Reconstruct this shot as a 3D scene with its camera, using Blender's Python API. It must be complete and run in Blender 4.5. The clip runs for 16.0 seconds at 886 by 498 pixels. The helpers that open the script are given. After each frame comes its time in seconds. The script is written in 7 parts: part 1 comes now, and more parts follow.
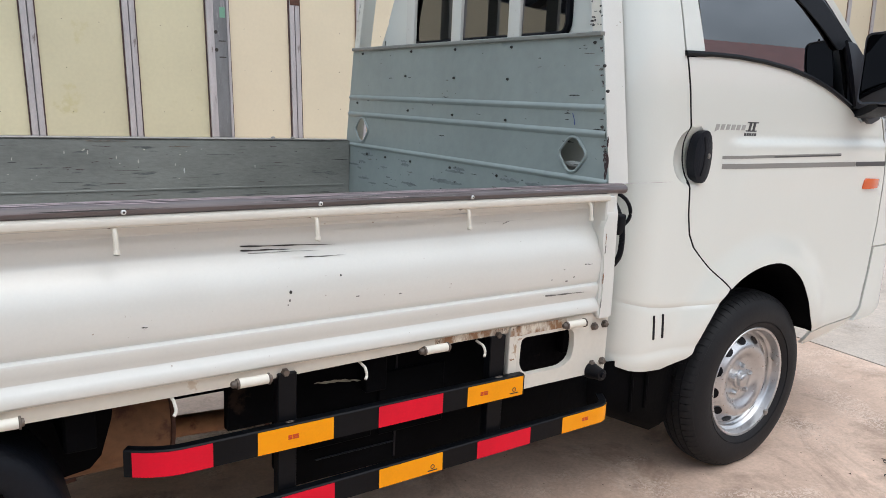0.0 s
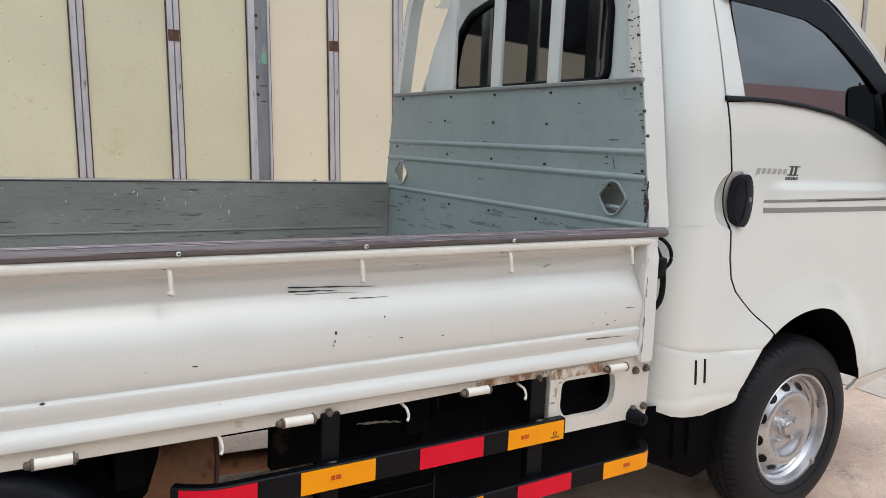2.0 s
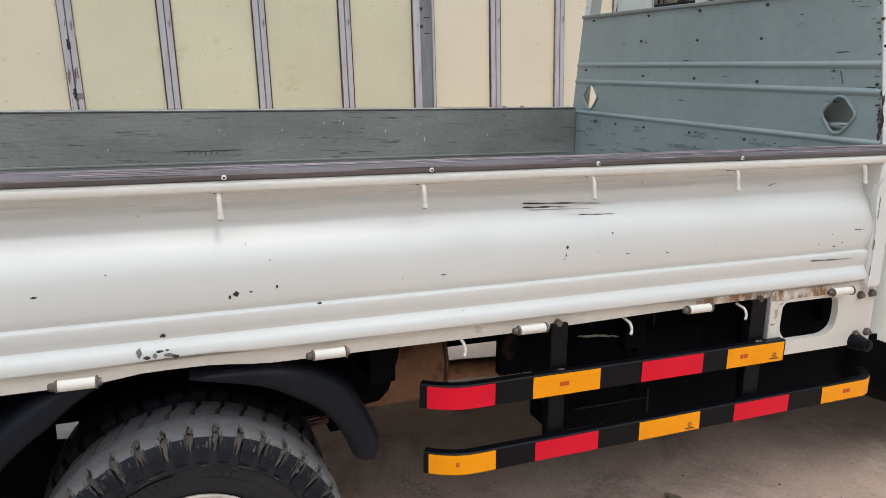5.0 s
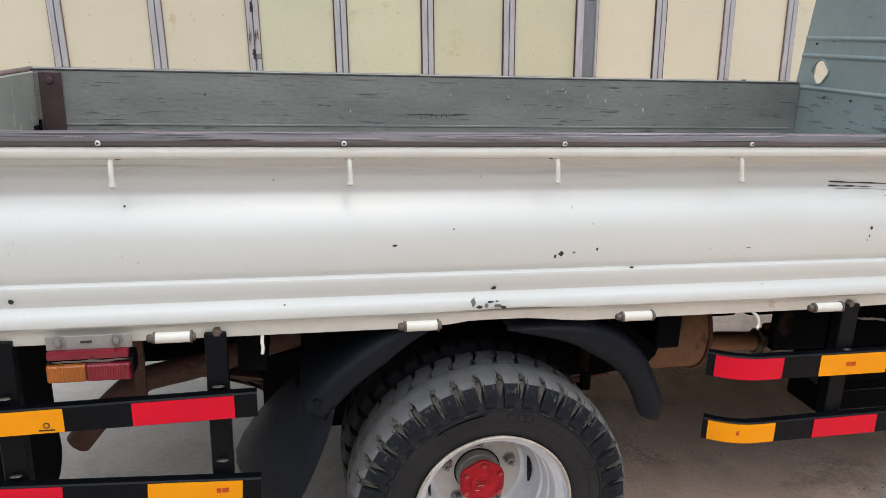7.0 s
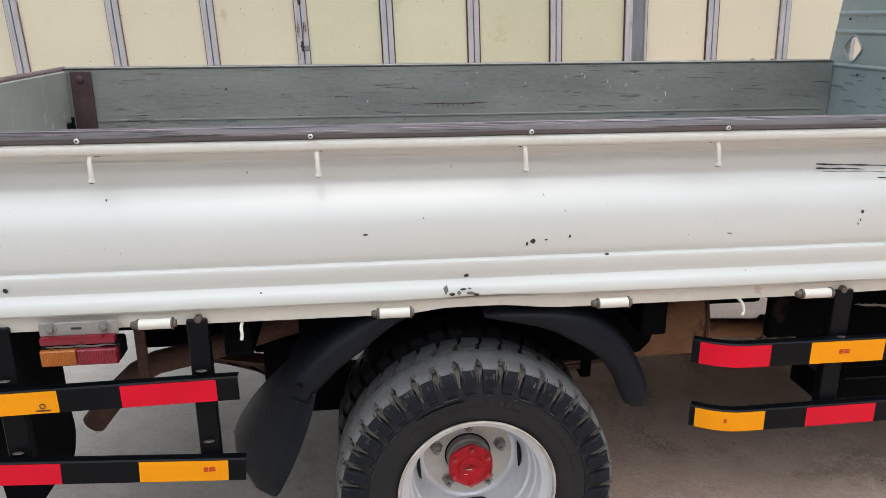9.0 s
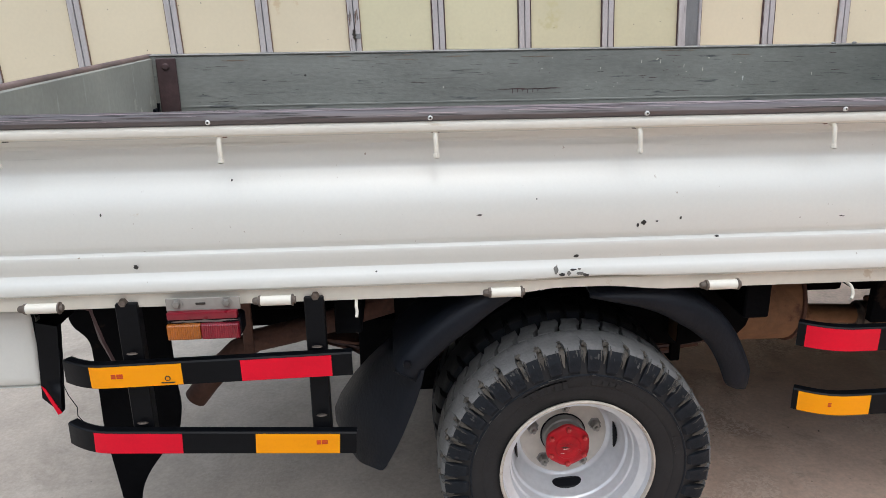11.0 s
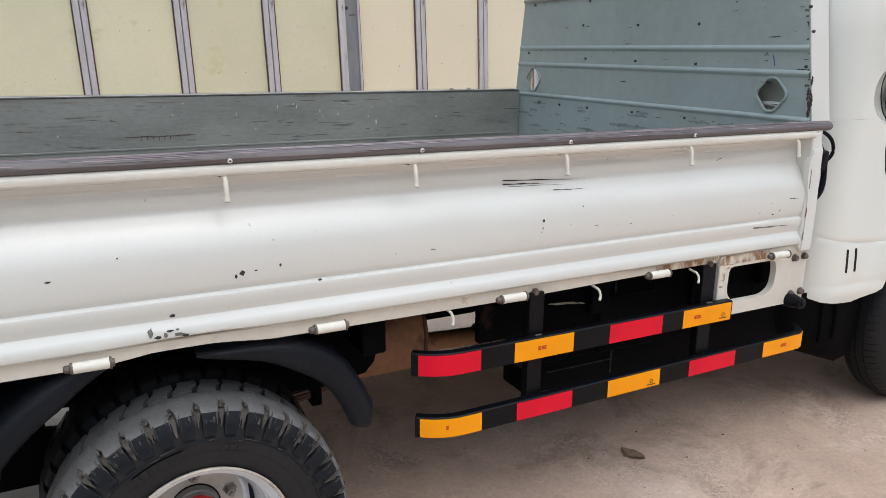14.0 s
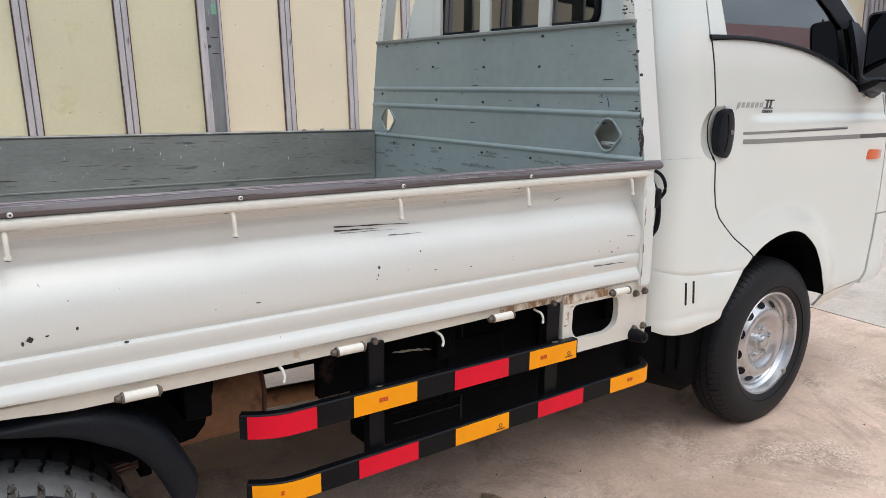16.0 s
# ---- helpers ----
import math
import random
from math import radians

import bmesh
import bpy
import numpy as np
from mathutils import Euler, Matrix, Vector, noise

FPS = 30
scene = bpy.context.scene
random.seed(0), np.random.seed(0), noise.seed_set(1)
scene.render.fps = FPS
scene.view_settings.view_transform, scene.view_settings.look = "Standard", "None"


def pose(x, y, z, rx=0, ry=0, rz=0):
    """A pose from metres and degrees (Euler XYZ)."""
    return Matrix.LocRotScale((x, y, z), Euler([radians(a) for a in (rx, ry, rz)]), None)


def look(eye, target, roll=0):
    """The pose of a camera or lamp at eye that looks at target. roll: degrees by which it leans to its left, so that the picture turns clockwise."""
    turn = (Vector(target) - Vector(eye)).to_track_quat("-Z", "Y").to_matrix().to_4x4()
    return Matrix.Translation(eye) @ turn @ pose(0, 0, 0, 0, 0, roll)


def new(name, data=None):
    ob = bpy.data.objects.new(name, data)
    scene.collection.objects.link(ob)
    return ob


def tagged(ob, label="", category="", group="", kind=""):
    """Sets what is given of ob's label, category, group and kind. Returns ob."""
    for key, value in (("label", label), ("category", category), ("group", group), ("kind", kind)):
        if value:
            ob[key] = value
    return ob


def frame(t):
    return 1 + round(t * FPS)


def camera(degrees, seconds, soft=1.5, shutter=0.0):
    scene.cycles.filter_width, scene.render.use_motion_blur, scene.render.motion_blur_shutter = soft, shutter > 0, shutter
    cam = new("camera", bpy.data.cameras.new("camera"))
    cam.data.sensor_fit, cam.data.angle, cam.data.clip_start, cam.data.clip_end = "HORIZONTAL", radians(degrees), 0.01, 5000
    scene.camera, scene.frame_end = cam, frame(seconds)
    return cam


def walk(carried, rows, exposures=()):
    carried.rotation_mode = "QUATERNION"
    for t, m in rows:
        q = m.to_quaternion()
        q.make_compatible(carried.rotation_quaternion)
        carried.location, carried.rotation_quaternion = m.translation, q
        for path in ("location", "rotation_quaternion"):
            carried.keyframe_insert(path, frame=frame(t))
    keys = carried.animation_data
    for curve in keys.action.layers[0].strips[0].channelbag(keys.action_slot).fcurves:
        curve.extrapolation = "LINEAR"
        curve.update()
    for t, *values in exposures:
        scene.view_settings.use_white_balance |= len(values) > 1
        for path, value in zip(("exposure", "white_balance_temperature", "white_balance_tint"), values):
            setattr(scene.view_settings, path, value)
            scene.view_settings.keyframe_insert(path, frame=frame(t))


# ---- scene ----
from mathutils.geometry import delaunay_2d_cdt
cam = camera(61.3, 16.0, 0.65)
PATH = [
    (0, (0.262, -1.42, 1.342), (1.362, 0.194, 0.913), 0.7),
    (0.5, (0.333, -1.474, 1.349), (1.459, 0.134, 0.963), -0.4),
    (1, (0.358, -1.461, 1.36), (1.498, 0.149, 1.03), -0.8),
    (1.5, (0.342, -1.439, 1.354), (1.447, 0.198, 1.04), -0.0),
    (2, (0.232, -1.425, 1.35), (1.269, 0.255, 1.027), 0.6),
    (2.5, (0.076, -1.405, 1.341), (1.035, 0.318, 1.004), 0.3),
    (3, (-0.017, -1.413, 1.334), (0.886, 0.335, 0.971), 0.6),
    (3.2, (-0.034, -1.42, 1.34), (0.838, 0.341, 0.97), 0.7),
    (5.3, (0.04, -1.398, 1.326), (0.676, 0.43, 0.825), -0.8),
    (5.5, (-0.027, -1.391, 1.331), (0.585, 0.446, 0.828), -0.2),
    (6, (-0.222, -1.366, 1.338), (0.317, 0.485, 0.807), -1.4),
    (6.5, (-0.333, -1.362, 1.344), (0.116, 0.506, 0.79), -0.7),
    (7, (-0.373, -1.372, 1.347), (-0.011, 0.51, 0.775), -0.5),
    (7.5, (-0.364, -1.395, 1.348), (-0.068, 0.496, 0.766), -1.2),
    (8, (-0.298, -1.409, 1.355), (-0.024, 0.483, 0.765), -1.8),
    (8.5, (-0.234, -1.42, 1.353), (0.046, 0.468, 0.756), -1.8),
    (9, (-0.196, -1.425, 1.353), (-0.002, 0.473, 0.752), -2.5),
    (9.5, (-0.227, -1.409, 1.35), (-0.137, 0.494, 0.743), -3.2),
    (9.7, (-0.288, -1.408, 1.352), (-0.216, 0.496, 0.744), -3.5),
    (11.8, (-0.356, -1.457, 1.345), (-0.185, 0.434, 0.715), -1.5),
    (12, (-0.333, -1.452, 1.342), (-0.078, 0.432, 0.721), -1.2),
    (12.5, (-0.26, -1.447, 1.338), (0.238, 0.396, 0.741), -0.6),
    (13, (-0.21, -1.447, 1.341), (0.443, 0.355, 0.768), -0.5),
    (13.5, (-0.169, -1.438, 1.34), (0.585, 0.328, 0.783), -1.2),
    (14, (-0.139, -1.435, 1.341), (0.72, 0.287, 0.796), -1.5),
    (14.5, (-0.102, -1.427, 1.339), (0.841, 0.257, 0.812), -1.0),
    (15, (-0.08, -1.419, 1.334), (0.904, 0.243, 0.814), -0.6),
    (15.5, (-0.044, -1.43, 1.339), (1.001, 0.202, 0.845), -0.8),
    (16, (-0.001, -1.43, 1.344), (1.136, 0.151, 0.888), -1.1),
]
walk(cam, [(t, look(eye, target, roll)) for t, eye, target, roll in PATH], exposures=[(0, 0.19), (1.5, 0.10), (3, 0.15), (5.5, 0.18), (7, 0.23), (9.5, 0.25), (12, 0.23), (13.5, 0.21), (16, 0.20)])

# ---------------------------------------------------------------- light
world = bpy.data.worlds.new("overcast_sky")
scene.world = world
world.use_nodes = True
wn, wl = world.node_tree.nodes, world.node_tree.links
SUN_DIR = Vector((0.10, -0.48, 0.87)).normalized()
sky = wn.new("ShaderNodeTexSky")
sky.sky_type = "NISHITA"
sky.sun_disc = False
sky.sun_elevation = math.asin(SUN_DIR.z)
sky.sun_rotation = math.atan2(SUN_DIR.x, SUN_DIR.y)
sky.air_density, sky.dust_density, sky.ozone_density = 1.0, 6.0, 1.0
soft = wn.new("ShaderNodeHueSaturation")
soft.inputs["Saturation"].default_value = 0.85
wl.new(sky.outputs[0], soft.inputs["Color"])
cloud = wn.new("ShaderNodeTexNoise")
cloud.inputs["Scale"].default_value, cloud.inputs["Detail"].default_value = 5.0, 6
veil = wn.new("ShaderNodeValToRGB")
veil.color_ramp.elements[0].position, veil.color_ramp.elements[1].position = 0.38, 0.62
veil.color_ramp.elements[0].color, veil.color_ramp.elements[1].color = (4.05, 4.85, 5.8, 1), (6.65, 7.65, 8.95, 1)
wl.new(wn.new("ShaderNodeTexCoord").outputs["Generated"], cloud.inputs["Vector"])
wl.new(cloud.outputs["Fac"], veil.inputs["Fac"])
overcast = wn.new("ShaderNodeMix")
overcast.data_type = "RGBA"
overcast.inputs[0].default_value = 0.8
wl.new(soft.outputs[0], overcast.inputs[6])
wl.new(veil.outputs[0], overcast.inputs[7])
# an overcast sky is brightest overhead
split, climb, lift_sky = wn.new("ShaderNodeSeparateXYZ"), wn.new("ShaderNodeMapRange"), wn.new("ShaderNodeMix")
wl.new(wn.new("ShaderNodeTexCoord").outputs["Generated"], split.inputs[0])
steep = wn.new("ShaderNodeMath")
steep.operation = "POWER"
steep.use_clamp = True
steep.inputs[1].default_value = 1.2
wl.new(split.outputs["Z"], steep.inputs[0])
wl.new(steep.outputs[0], climb.inputs["Value"])
climb.inputs["From Min"].default_value, climb.inputs["From Max"].default_value = 0.0, 1.0
climb.inputs["To Min"].default_value, climb.inputs["To Max"].default_value = 0.40, 1.66
lift_sky.data_type, lift_sky.blend_type = "RGBA", "MULTIPLY"
lift_sky.inputs[0].default_value = 1.0
wl.new(overcast.outputs[2], lift_sky.inputs[6])
wl.new(climb.outputs["Result"], lift_sky.inputs[7])
wl.new(lift_sky.outputs[2], wn["Background"].inputs["Color"])
wn["Background"].inputs["Strength"].default_value = 0.15

sun = new("sun", bpy.data.lights.new("sun", "SUN"))
sun.data.energy, sun.data.angle, sun.data.color = 0.5, radians(70), (0.98, 0.99, 1.0)
sun.matrix_world = look(SUN_DIR * 30, (0, 0, 0))

# ---------------------------------------------------------------- materials


def co_map(n, l, co):
    """An unstretched copy of the object's coordinates."""
    m = n.new("ShaderNodeMapping")
    l.new(co.outputs["Object"], m.inputs["Vector"])
    return m


def material(name, colour, rough=0.5, metal=0.0, vary=0.12, scale=3.0, fine=60.0, bump=0.0, coat=0.0, stretch=(1, 1, 1),
             stain=None, stain_amount=0.0, stain_scale=4.0, stain_stretch=(1, 1, 1), random_tone=0.0, bump_scale=None, spec=0.5, rough_vary=0.08,
             speck=None, speck_scale=40.0, speck_amount=0.0, speck_gate=0.0, coat_ior=1.5, coat_rough=0.09):
    """A painted, metal, rubber or mineral surface: tone varies at two scales, stains with their own shape, fine relief."""
    m = bpy.data.materials.new(name)
    m.use_nodes = True
    n, l = m.node_tree.nodes, m.node_tree.links
    b = n["Principled BSDF"]
    co = n.new("ShaderNodeTexCoord")
    mp = n.new("ShaderNodeMapping")
    mp.inputs["Scale"].default_value = stretch
    l.new(co.outputs["Object"], mp.inputs["Vector"])

    def noise_tex(s, detail, src=None):
        t = n.new("ShaderNodeTexNoise")
        t.inputs["Scale"].default_value, t.inputs["Detail"].default_value = s, detail
        l.new((src or mp).outputs["Vector"], t.inputs["Vector"])
        return t

    def mix(kind, fac, a, c):
        x = n.new("ShaderNodeMix")
        x.data_type, x.blend_type = "RGBA", kind
        for socket, v in (("Factor", fac), ("A", a), ("B", c)):
            i = [s for s in x.inputs if s.name == socket and s.enabled][0]
            if isinstance(v, (int, float, tuple)):
                i.default_value = v
            else:
                l.new(v, i)
        return [s for s in x.outputs if s.enabled][0]

    def ramp(src, lo, hi, a=(0, 0, 0, 1), c=(1, 1, 1, 1)):
        r = n.new("ShaderNodeValToRGB")
        r.color_ramp.elements[0].position, r.color_ramp.elements[1].position = lo, hi
        r.color_ramp.elements[0].color, r.color_ramp.elements[1].color = a, c
        l.new(src, r.inputs["Fac"])
        return r.outputs["Color"]

    big, small = noise_tex(scale, 5), noise_tex(fine, 4)
    lo, hi = 1 - vary, 1 + vary
    tone = ramp(big.outputs["Fac"], 0.3, 0.7, (lo, lo, lo, 1), (hi, hi, hi, 1))
    grain = ramp(small.outputs["Fac"], 0.3, 0.7, (1 - vary / 2,) * 3 + (1,), (1 + vary / 2,) * 3 + (1,))
    col = mix("MULTIPLY", 1.0, (*colour, 1), tone)
    col = mix("MULTIPLY", 1.0, col, grain)
    if random_tone:
        info = n.new("ShaderNodeObjectInfo")
        shade = ramp(info.outputs["Random"], 0.0, 1.0, (1 - random_tone,) * 3 + (1,), (1 + random_tone,) * 3 + (1,))
        col = mix("MULTIPLY", 1.0, col, shade)
    if stain:
        mp2 = n.new("ShaderNodeMapping")
        mp2.inputs["Scale"].default_value = stain_stretch
        l.new(co.outputs["Object"], mp2.inputs["Vector"])
        spot = noise_tex(stain_scale, 8, mp2)
        spot.inputs["Roughness"].default_value = 0.65
        mask = ramp(spot.outputs["Fac"], 0.62 - stain_amount * 0.3, 0.68 - stain_amount * 0.2)
        col = mix("MIX", mask, col, (*stain, 1))
    if speck:
        dots = noise_tex(speck_scale, 2 if speck_gate else 3, co_map(n, l, co))
        mask = ramp(dots.outputs["Fac"], 0.68 - speck_amount * 0.2, 0.72 - speck_amount * 0.2)
        if speck_gate:
            patch = noise_tex(speck_gate, 4, co_map(n, l, co))
            mask = mix("MULTIPLY", 1.0, mask, ramp(patch.outputs["Fac"], 0.52, 0.62))
        col = mix("MIX", mask, col, (*speck, 1))
    l.new(col, b.inputs["Base Color"])
    rr = n.new("ShaderNodeMapRange")
    rr.inputs["To Min"].default_value, rr.inputs["To Max"].default_value = max(0.02, rough - rough_vary), min(1, rough + rough_vary)
    l.new(small.outputs["Fac"], rr.inputs["Value"])
    l.new(rr.outputs["Result"], b.inputs["Roughness"])
    b.inputs["Metallic"].default_value = metal
    b.inputs["Coat Weight"].default_value = coat
    b.inputs["Coat Roughness"].default_value = coat_rough
    b.inputs["Coat IOR"].default_value = coat_ior
    b.inputs["Specular IOR Level"].default_value = spec
    if bump:
        bp = n.new("ShaderNodeBump")
        bp.inputs["Strength"].default_value, bp.inputs["Distance"].default_value = bump, 0.01
        src = noise_tex(bump_scale, 5) if bump_scale else small
        l.new(src.outputs["Fac"], bp.inputs["Height"])
        l.new(bp.outputs["Normal"], b.inputs["Normal"])
    return m


WHITE = material("white_vehicle_paint", (0.722, 0.724, 0.676), rough=0.36, bump=0.05, bump_scale=6, vary=0.025, scale=1.6, fine=160, coat=1.0, coat_ior=1.56, coat_rough=0.15, rough_vary=0.04,
                 stain=(0.62, 0.57, 0.48), stain_amount=-0.33, stain_scale=9, speck=(0.35, 0.3, 0.24), speck_scale=70, speck_amount=-0.3)
CABWHITE = material("cab_white_paint", (0.788, 0.808, 0.748), rough=0.3, bump=0.02, bump_scale=3, vary=0.014, scale=1.2, fine=200, coat=1.0, coat_ior=1.75, rough_vary=0.02)
GREY = material("grey_bed_paint", (0.229, 0.233, 0.212), rough=0.46, vary=0.16, scale=2.5, fine=30, stretch=(1, 1, 3),
                stain=(0.095, 0.10, 0.10), stain_amount=0.02, stain_scale=7, stain_stretch=(0.7, 0.7, 6.5), bump=0.15)
HEADGREY = material("grey_headboard_paint", (0.294, 0.337, 0.318), rough=0.36, vary=0.09, scale=2.5, fine=25,
                    stain=(0.05, 0.055, 0.06), stain_amount=-0.26, stain_scale=11, stain_stretch=(1, 1, 4), bump=0.08)
TAILGREY = material("beige_grey_tailgate_paint", (0.345, 0.33, 0.28), rough=0.55, vary=0.14, scale=3, stain=(0.44, 0.43, 0.38),
                    stain_amount=0.04, stain_scale=5, stain_stretch=(3, 3, 0.4))
RAILBROWN = material("worn_brown_rail", (0.128, 0.106, 0.106), rough=0.34, vary=0.3, scale=4, fine=25, stretch=(0.35, 6, 6),
                     stain=(0.15, 0.10, 0.10), stain_amount=0.1, stain_scale=8, stain_stretch=(0.25, 9, 9), bump=0.1)
RAILRUST = material("rusted_brown_rail", (0.185, 0.125, 0.108), rough=0.55, vary=0.3, scale=6, fine=40, stain=(0.27, 0.21, 0.19), stain_amount=0.1, stain_scale=8, stain_stretch=(6, 0.4, 6))
RUST = material("brown_rust", (0.10, 0.045, 0.03), rough=0.8, vary=0.35, scale=9, fine=70, bump=0.4, stain=(0.06, 0.035, 0.03),
                stain_amount=0.1, stain_scale=12)
RUSTWASH = material("thin_rust_wash", (0.47, 0.36, 0.26), rough=0.6, vary=0.25, scale=14, fine=60, stain=(0.3, 0.18, 0.1), stain_amount=0.0, stain_scale=40)
TANRUST = material("tan_rust", (0.25, 0.125, 0.06), rough=0.75, vary=0.25, scale=5, fine=50, bump=0.3, stain=(0.12, 0.05, 0.03),
                   stain_amount=0.05, stain_scale=8)
EDGERUST = material("thin_edge_rust", (0.19, 0.125, 0.095), rough=0.8, vary=0.3, scale=3, fine=40, stain=(0.42, 0.4, 0.4), stain_amount=0.08, stain_scale=5)
RUSTDULL = material("dull_brown_stain", (0.2, 0.155, 0.115), rough=0.7, vary=0.3, scale=14, fine=60, stain=(0.22, 0.225, 0.21), stain_amount=0.25, stain_scale=30)
AGEDWHITE = material("aged_white_paint", (0.77, 0.735, 0.64), rough=0.45, vary=0.06, scale=6, fine=60, coat=0.2, stain=(0.62, 0.54, 0.42), stain_amount=-0.12, stain_scale=14)
RIMPAINT = material("dull_cream_paint", (0.70, 0.665, 0.585), rough=0.55, vary=0.05, scale=5, fine=70, coat=0.15, stain=(0.58, 0.51, 0.41), stain_amount=-0.1, stain_scale=9, stain_stretch=(0.5, 3, 3))
RUSTRUN = material("running_rust", (0.70, 0.645, 0.54), rough=0.55, vary=0.1, scale=9, fine=60, stain=(0.29, 0.155, 0.075), stain_amount=0.62, stain_scale=5, stain_stretch=(5, 1, 2.5),
                   speck=(0.1, 0.05, 0.025), speck_scale=70, speck_amount=0.35, speck_gate=16)
RUSTFAINT = material("faint_running_rust", (0.74, 0.70, 0.61), rough=0.5, vary=0.06, scale=9, fine=60, stain=(0.42, 0.31, 0.2), stain_amount=0.12, stain_scale=14, stain_stretch=(3, 1, 1))
MAROON = material("maroon_rusted_steel", (0.065, 0.035, 0.035), rough=0.6, vary=0.3, scale=10, fine=60, bump=0.2)
BLACK = material("black_paint", (0.004, 0.0045, 0.006), rough=0.36, vary=0.25, scale=5, fine=60, bump=0.05, spec=0.14)
DEEPBLACK = material("matt_black_sheet", (0.0025, 0.0028, 0.0035), rough=0.6, vary=0.3, scale=6, spec=0.03, bump=0.1)
PLASTIC = material("black_plastic", (0.0075, 0.0092, 0.0135), spec=0.2, rough=0.46, vary=0.2, scale=6, fine=120, bump=0.12,
                   stain=(0.014, 0.016, 0.02), stain_amount=-0.1, stain_scale=4)
MIRRORGREY = material("mid_grey_plastic", (0.07, 0.075, 0.082), rough=0.4, vary=0.1)
SATINBLACK = material("satin_black_plastic", (0.032, 0.037, 0.046), rough=0.34, vary=0.08, fine=150, spec=0.5, rough_vary=0.03)
TRIM = material("black_rubber_trim", (0.005, 0.0055, 0.008), rough=0.4, vary=0.15, spec=0.16)
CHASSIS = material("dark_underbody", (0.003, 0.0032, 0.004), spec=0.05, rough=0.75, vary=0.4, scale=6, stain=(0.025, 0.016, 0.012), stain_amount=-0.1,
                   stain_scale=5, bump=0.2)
RUBBER = material("tyre_rubber", (0.0185, 0.0187, 0.0202), spec=0.3, rough=0.52, vary=0.2, scale=8, fine=90, bump=0.12,
                  stain=(0.027, 0.0262, 0.0262), stain_amount=-0.06, stain_scale=6)
ROADRUBBER = material("road_tyre_rubber", (0.0145, 0.0148, 0.0165), spec=0.25, rough=0.58, vary=0.18, scale=8, fine=90, bump=0.08, stain=(0.028, 0.027, 0.026), stain_amount=-0.12, stain_scale=6)
SHOULDER = material("scuffed_shoulder_rubber", (0.014, 0.0165, 0.021), spec=0.2, rough=0.62, vary=0.25, scale=10, fine=90, bump=0.2,
                    stain=(0.12, 0.118, 0.112), stain_amount=-0.06, stain_scale=30, stain_stretch=(1, 1, 0.4))
SCUFFDARK = material("dull_rubber_scuff", (0.035, 0.035, 0.035), rough=0.9, vary=0.4, scale=30)
DUSTLINE = material("dust_line", (0.075, 0.073, 0.068), rough=0.9, vary=0.4, scale=30)
TREAD = material("dusty_worn_tread", (0.155, 0.153, 0.150), rough=0.9, random_tone=0.05, vary=0.2, scale=14, fine=110, bump=0.3,
                 stain=(0.11, 0.106, 0.10), stain_amount=0.0, stain_scale=22)
MUDSMEAR = material("smeared_mud", (0.085, 0.078, 0.068), rough=0.95, vary=0.35, scale=40, bump=0.4, stain=(0.05, 0.047, 0.045), stain_amount=0.1, stain_scale=60)
MUD = material("dried_mud", (0.095, 0.084, 0.07), rough=0.95, vary=0.3, scale=20, bump=0.5)
SILVER = material("silver_wheel_paint", (0.58, 0.58, 0.585), rough=0.3, metal=0.85, vary=0.08, scale=8, fine=80, coat=0.2)
HUBPLATE = material("beige_wheel_paint", (0.63, 0.585, 0.52), rough=0.5, vary=0.1, scale=9, fine=60, stain=(0.3, 0.26, 0.2), stain_amount=-0.05, stain_scale=12)
RIMLIP = material("rusty_cream_lip", (0.52, 0.46, 0.39), rough=0.5, vary=0.2, scale=16, fine=80, stain=(0.25, 0.15, 0.09), stain_amount=0.02, stain_scale=22)
GREYRIM = material("dull_silver_rim", (0.70, 0.71, 0.73), rough=0.33, metal=0.35, vary=0.1, scale=7, fine=60,
                   stain=(0.2, 0.17, 0.14), stain_amount=-0.15, stain_scale=9)
STEEL = material("dull_zinc_steel", (0.3, 0.29, 0.27), rough=0.45, metal=0.7, vary=0.2, scale=20)
DARKSTEEL = material("dark_bolt_steel", (0.15, 0.122, 0.102), rough=0.5, metal=0.5, vary=0.3, scale=30)
REDHUB = material("red_hub_paint", (0.46, 0.008, 0.016), rough=0.45, vary=0.25, scale=25, spec=0.3, stain=(0.5, 0.3, 0.3), stain_amount=-0.2, stain_scale=40)
HUBSTEEL = material("grey_hub_steel", (0.27, 0.265, 0.25), rough=0.36, metal=0.15, vary=0.2, scale=14, fine=60, stain=(0.06, 0.045, 0.035), stain_amount=-0.05, stain_scale=12)
REDBOLT = material("worn_red_bolt", (0.42, 0.03, 0.03), rough=0.45, vary=0.3, scale=60, stain=(0.45, 0.4, 0.37), stain_amount=0.05, stain_scale=90)
REDTAPE = material("red_reflective_tape", (0.76, 0.002, 0.024), rough=0.4, vary=0.06, scale=10, fine=200, spec=0.25)
ORANGETAPE = material("orange_reflective_tape", (1.0, 0.36, 0.0), rough=0.4, vary=0.05, scale=10, fine=200, spec=0.25)
REDMARK = material("red_print", (0.62, 0.06, 0.01), rough=0.4, vary=0.05)
INK = material("dark_print", (0.03, 0.025, 0.02), rough=0.5, vary=0.1)
CHIP = material("exposed_dark_primer", (0.035, 0.033, 0.03), rough=0.7, vary=0.4, scale=40)
PALESCRAPE = material("pale_scrape", (0.6, 0.57, 0.5), rough=0.6, vary=0.15, scale=10)
TAILSTAIN = material("soft_pale_stain", (0.45, 0.43, 0.365), rough=0.6, vary=0.12, scale=12)
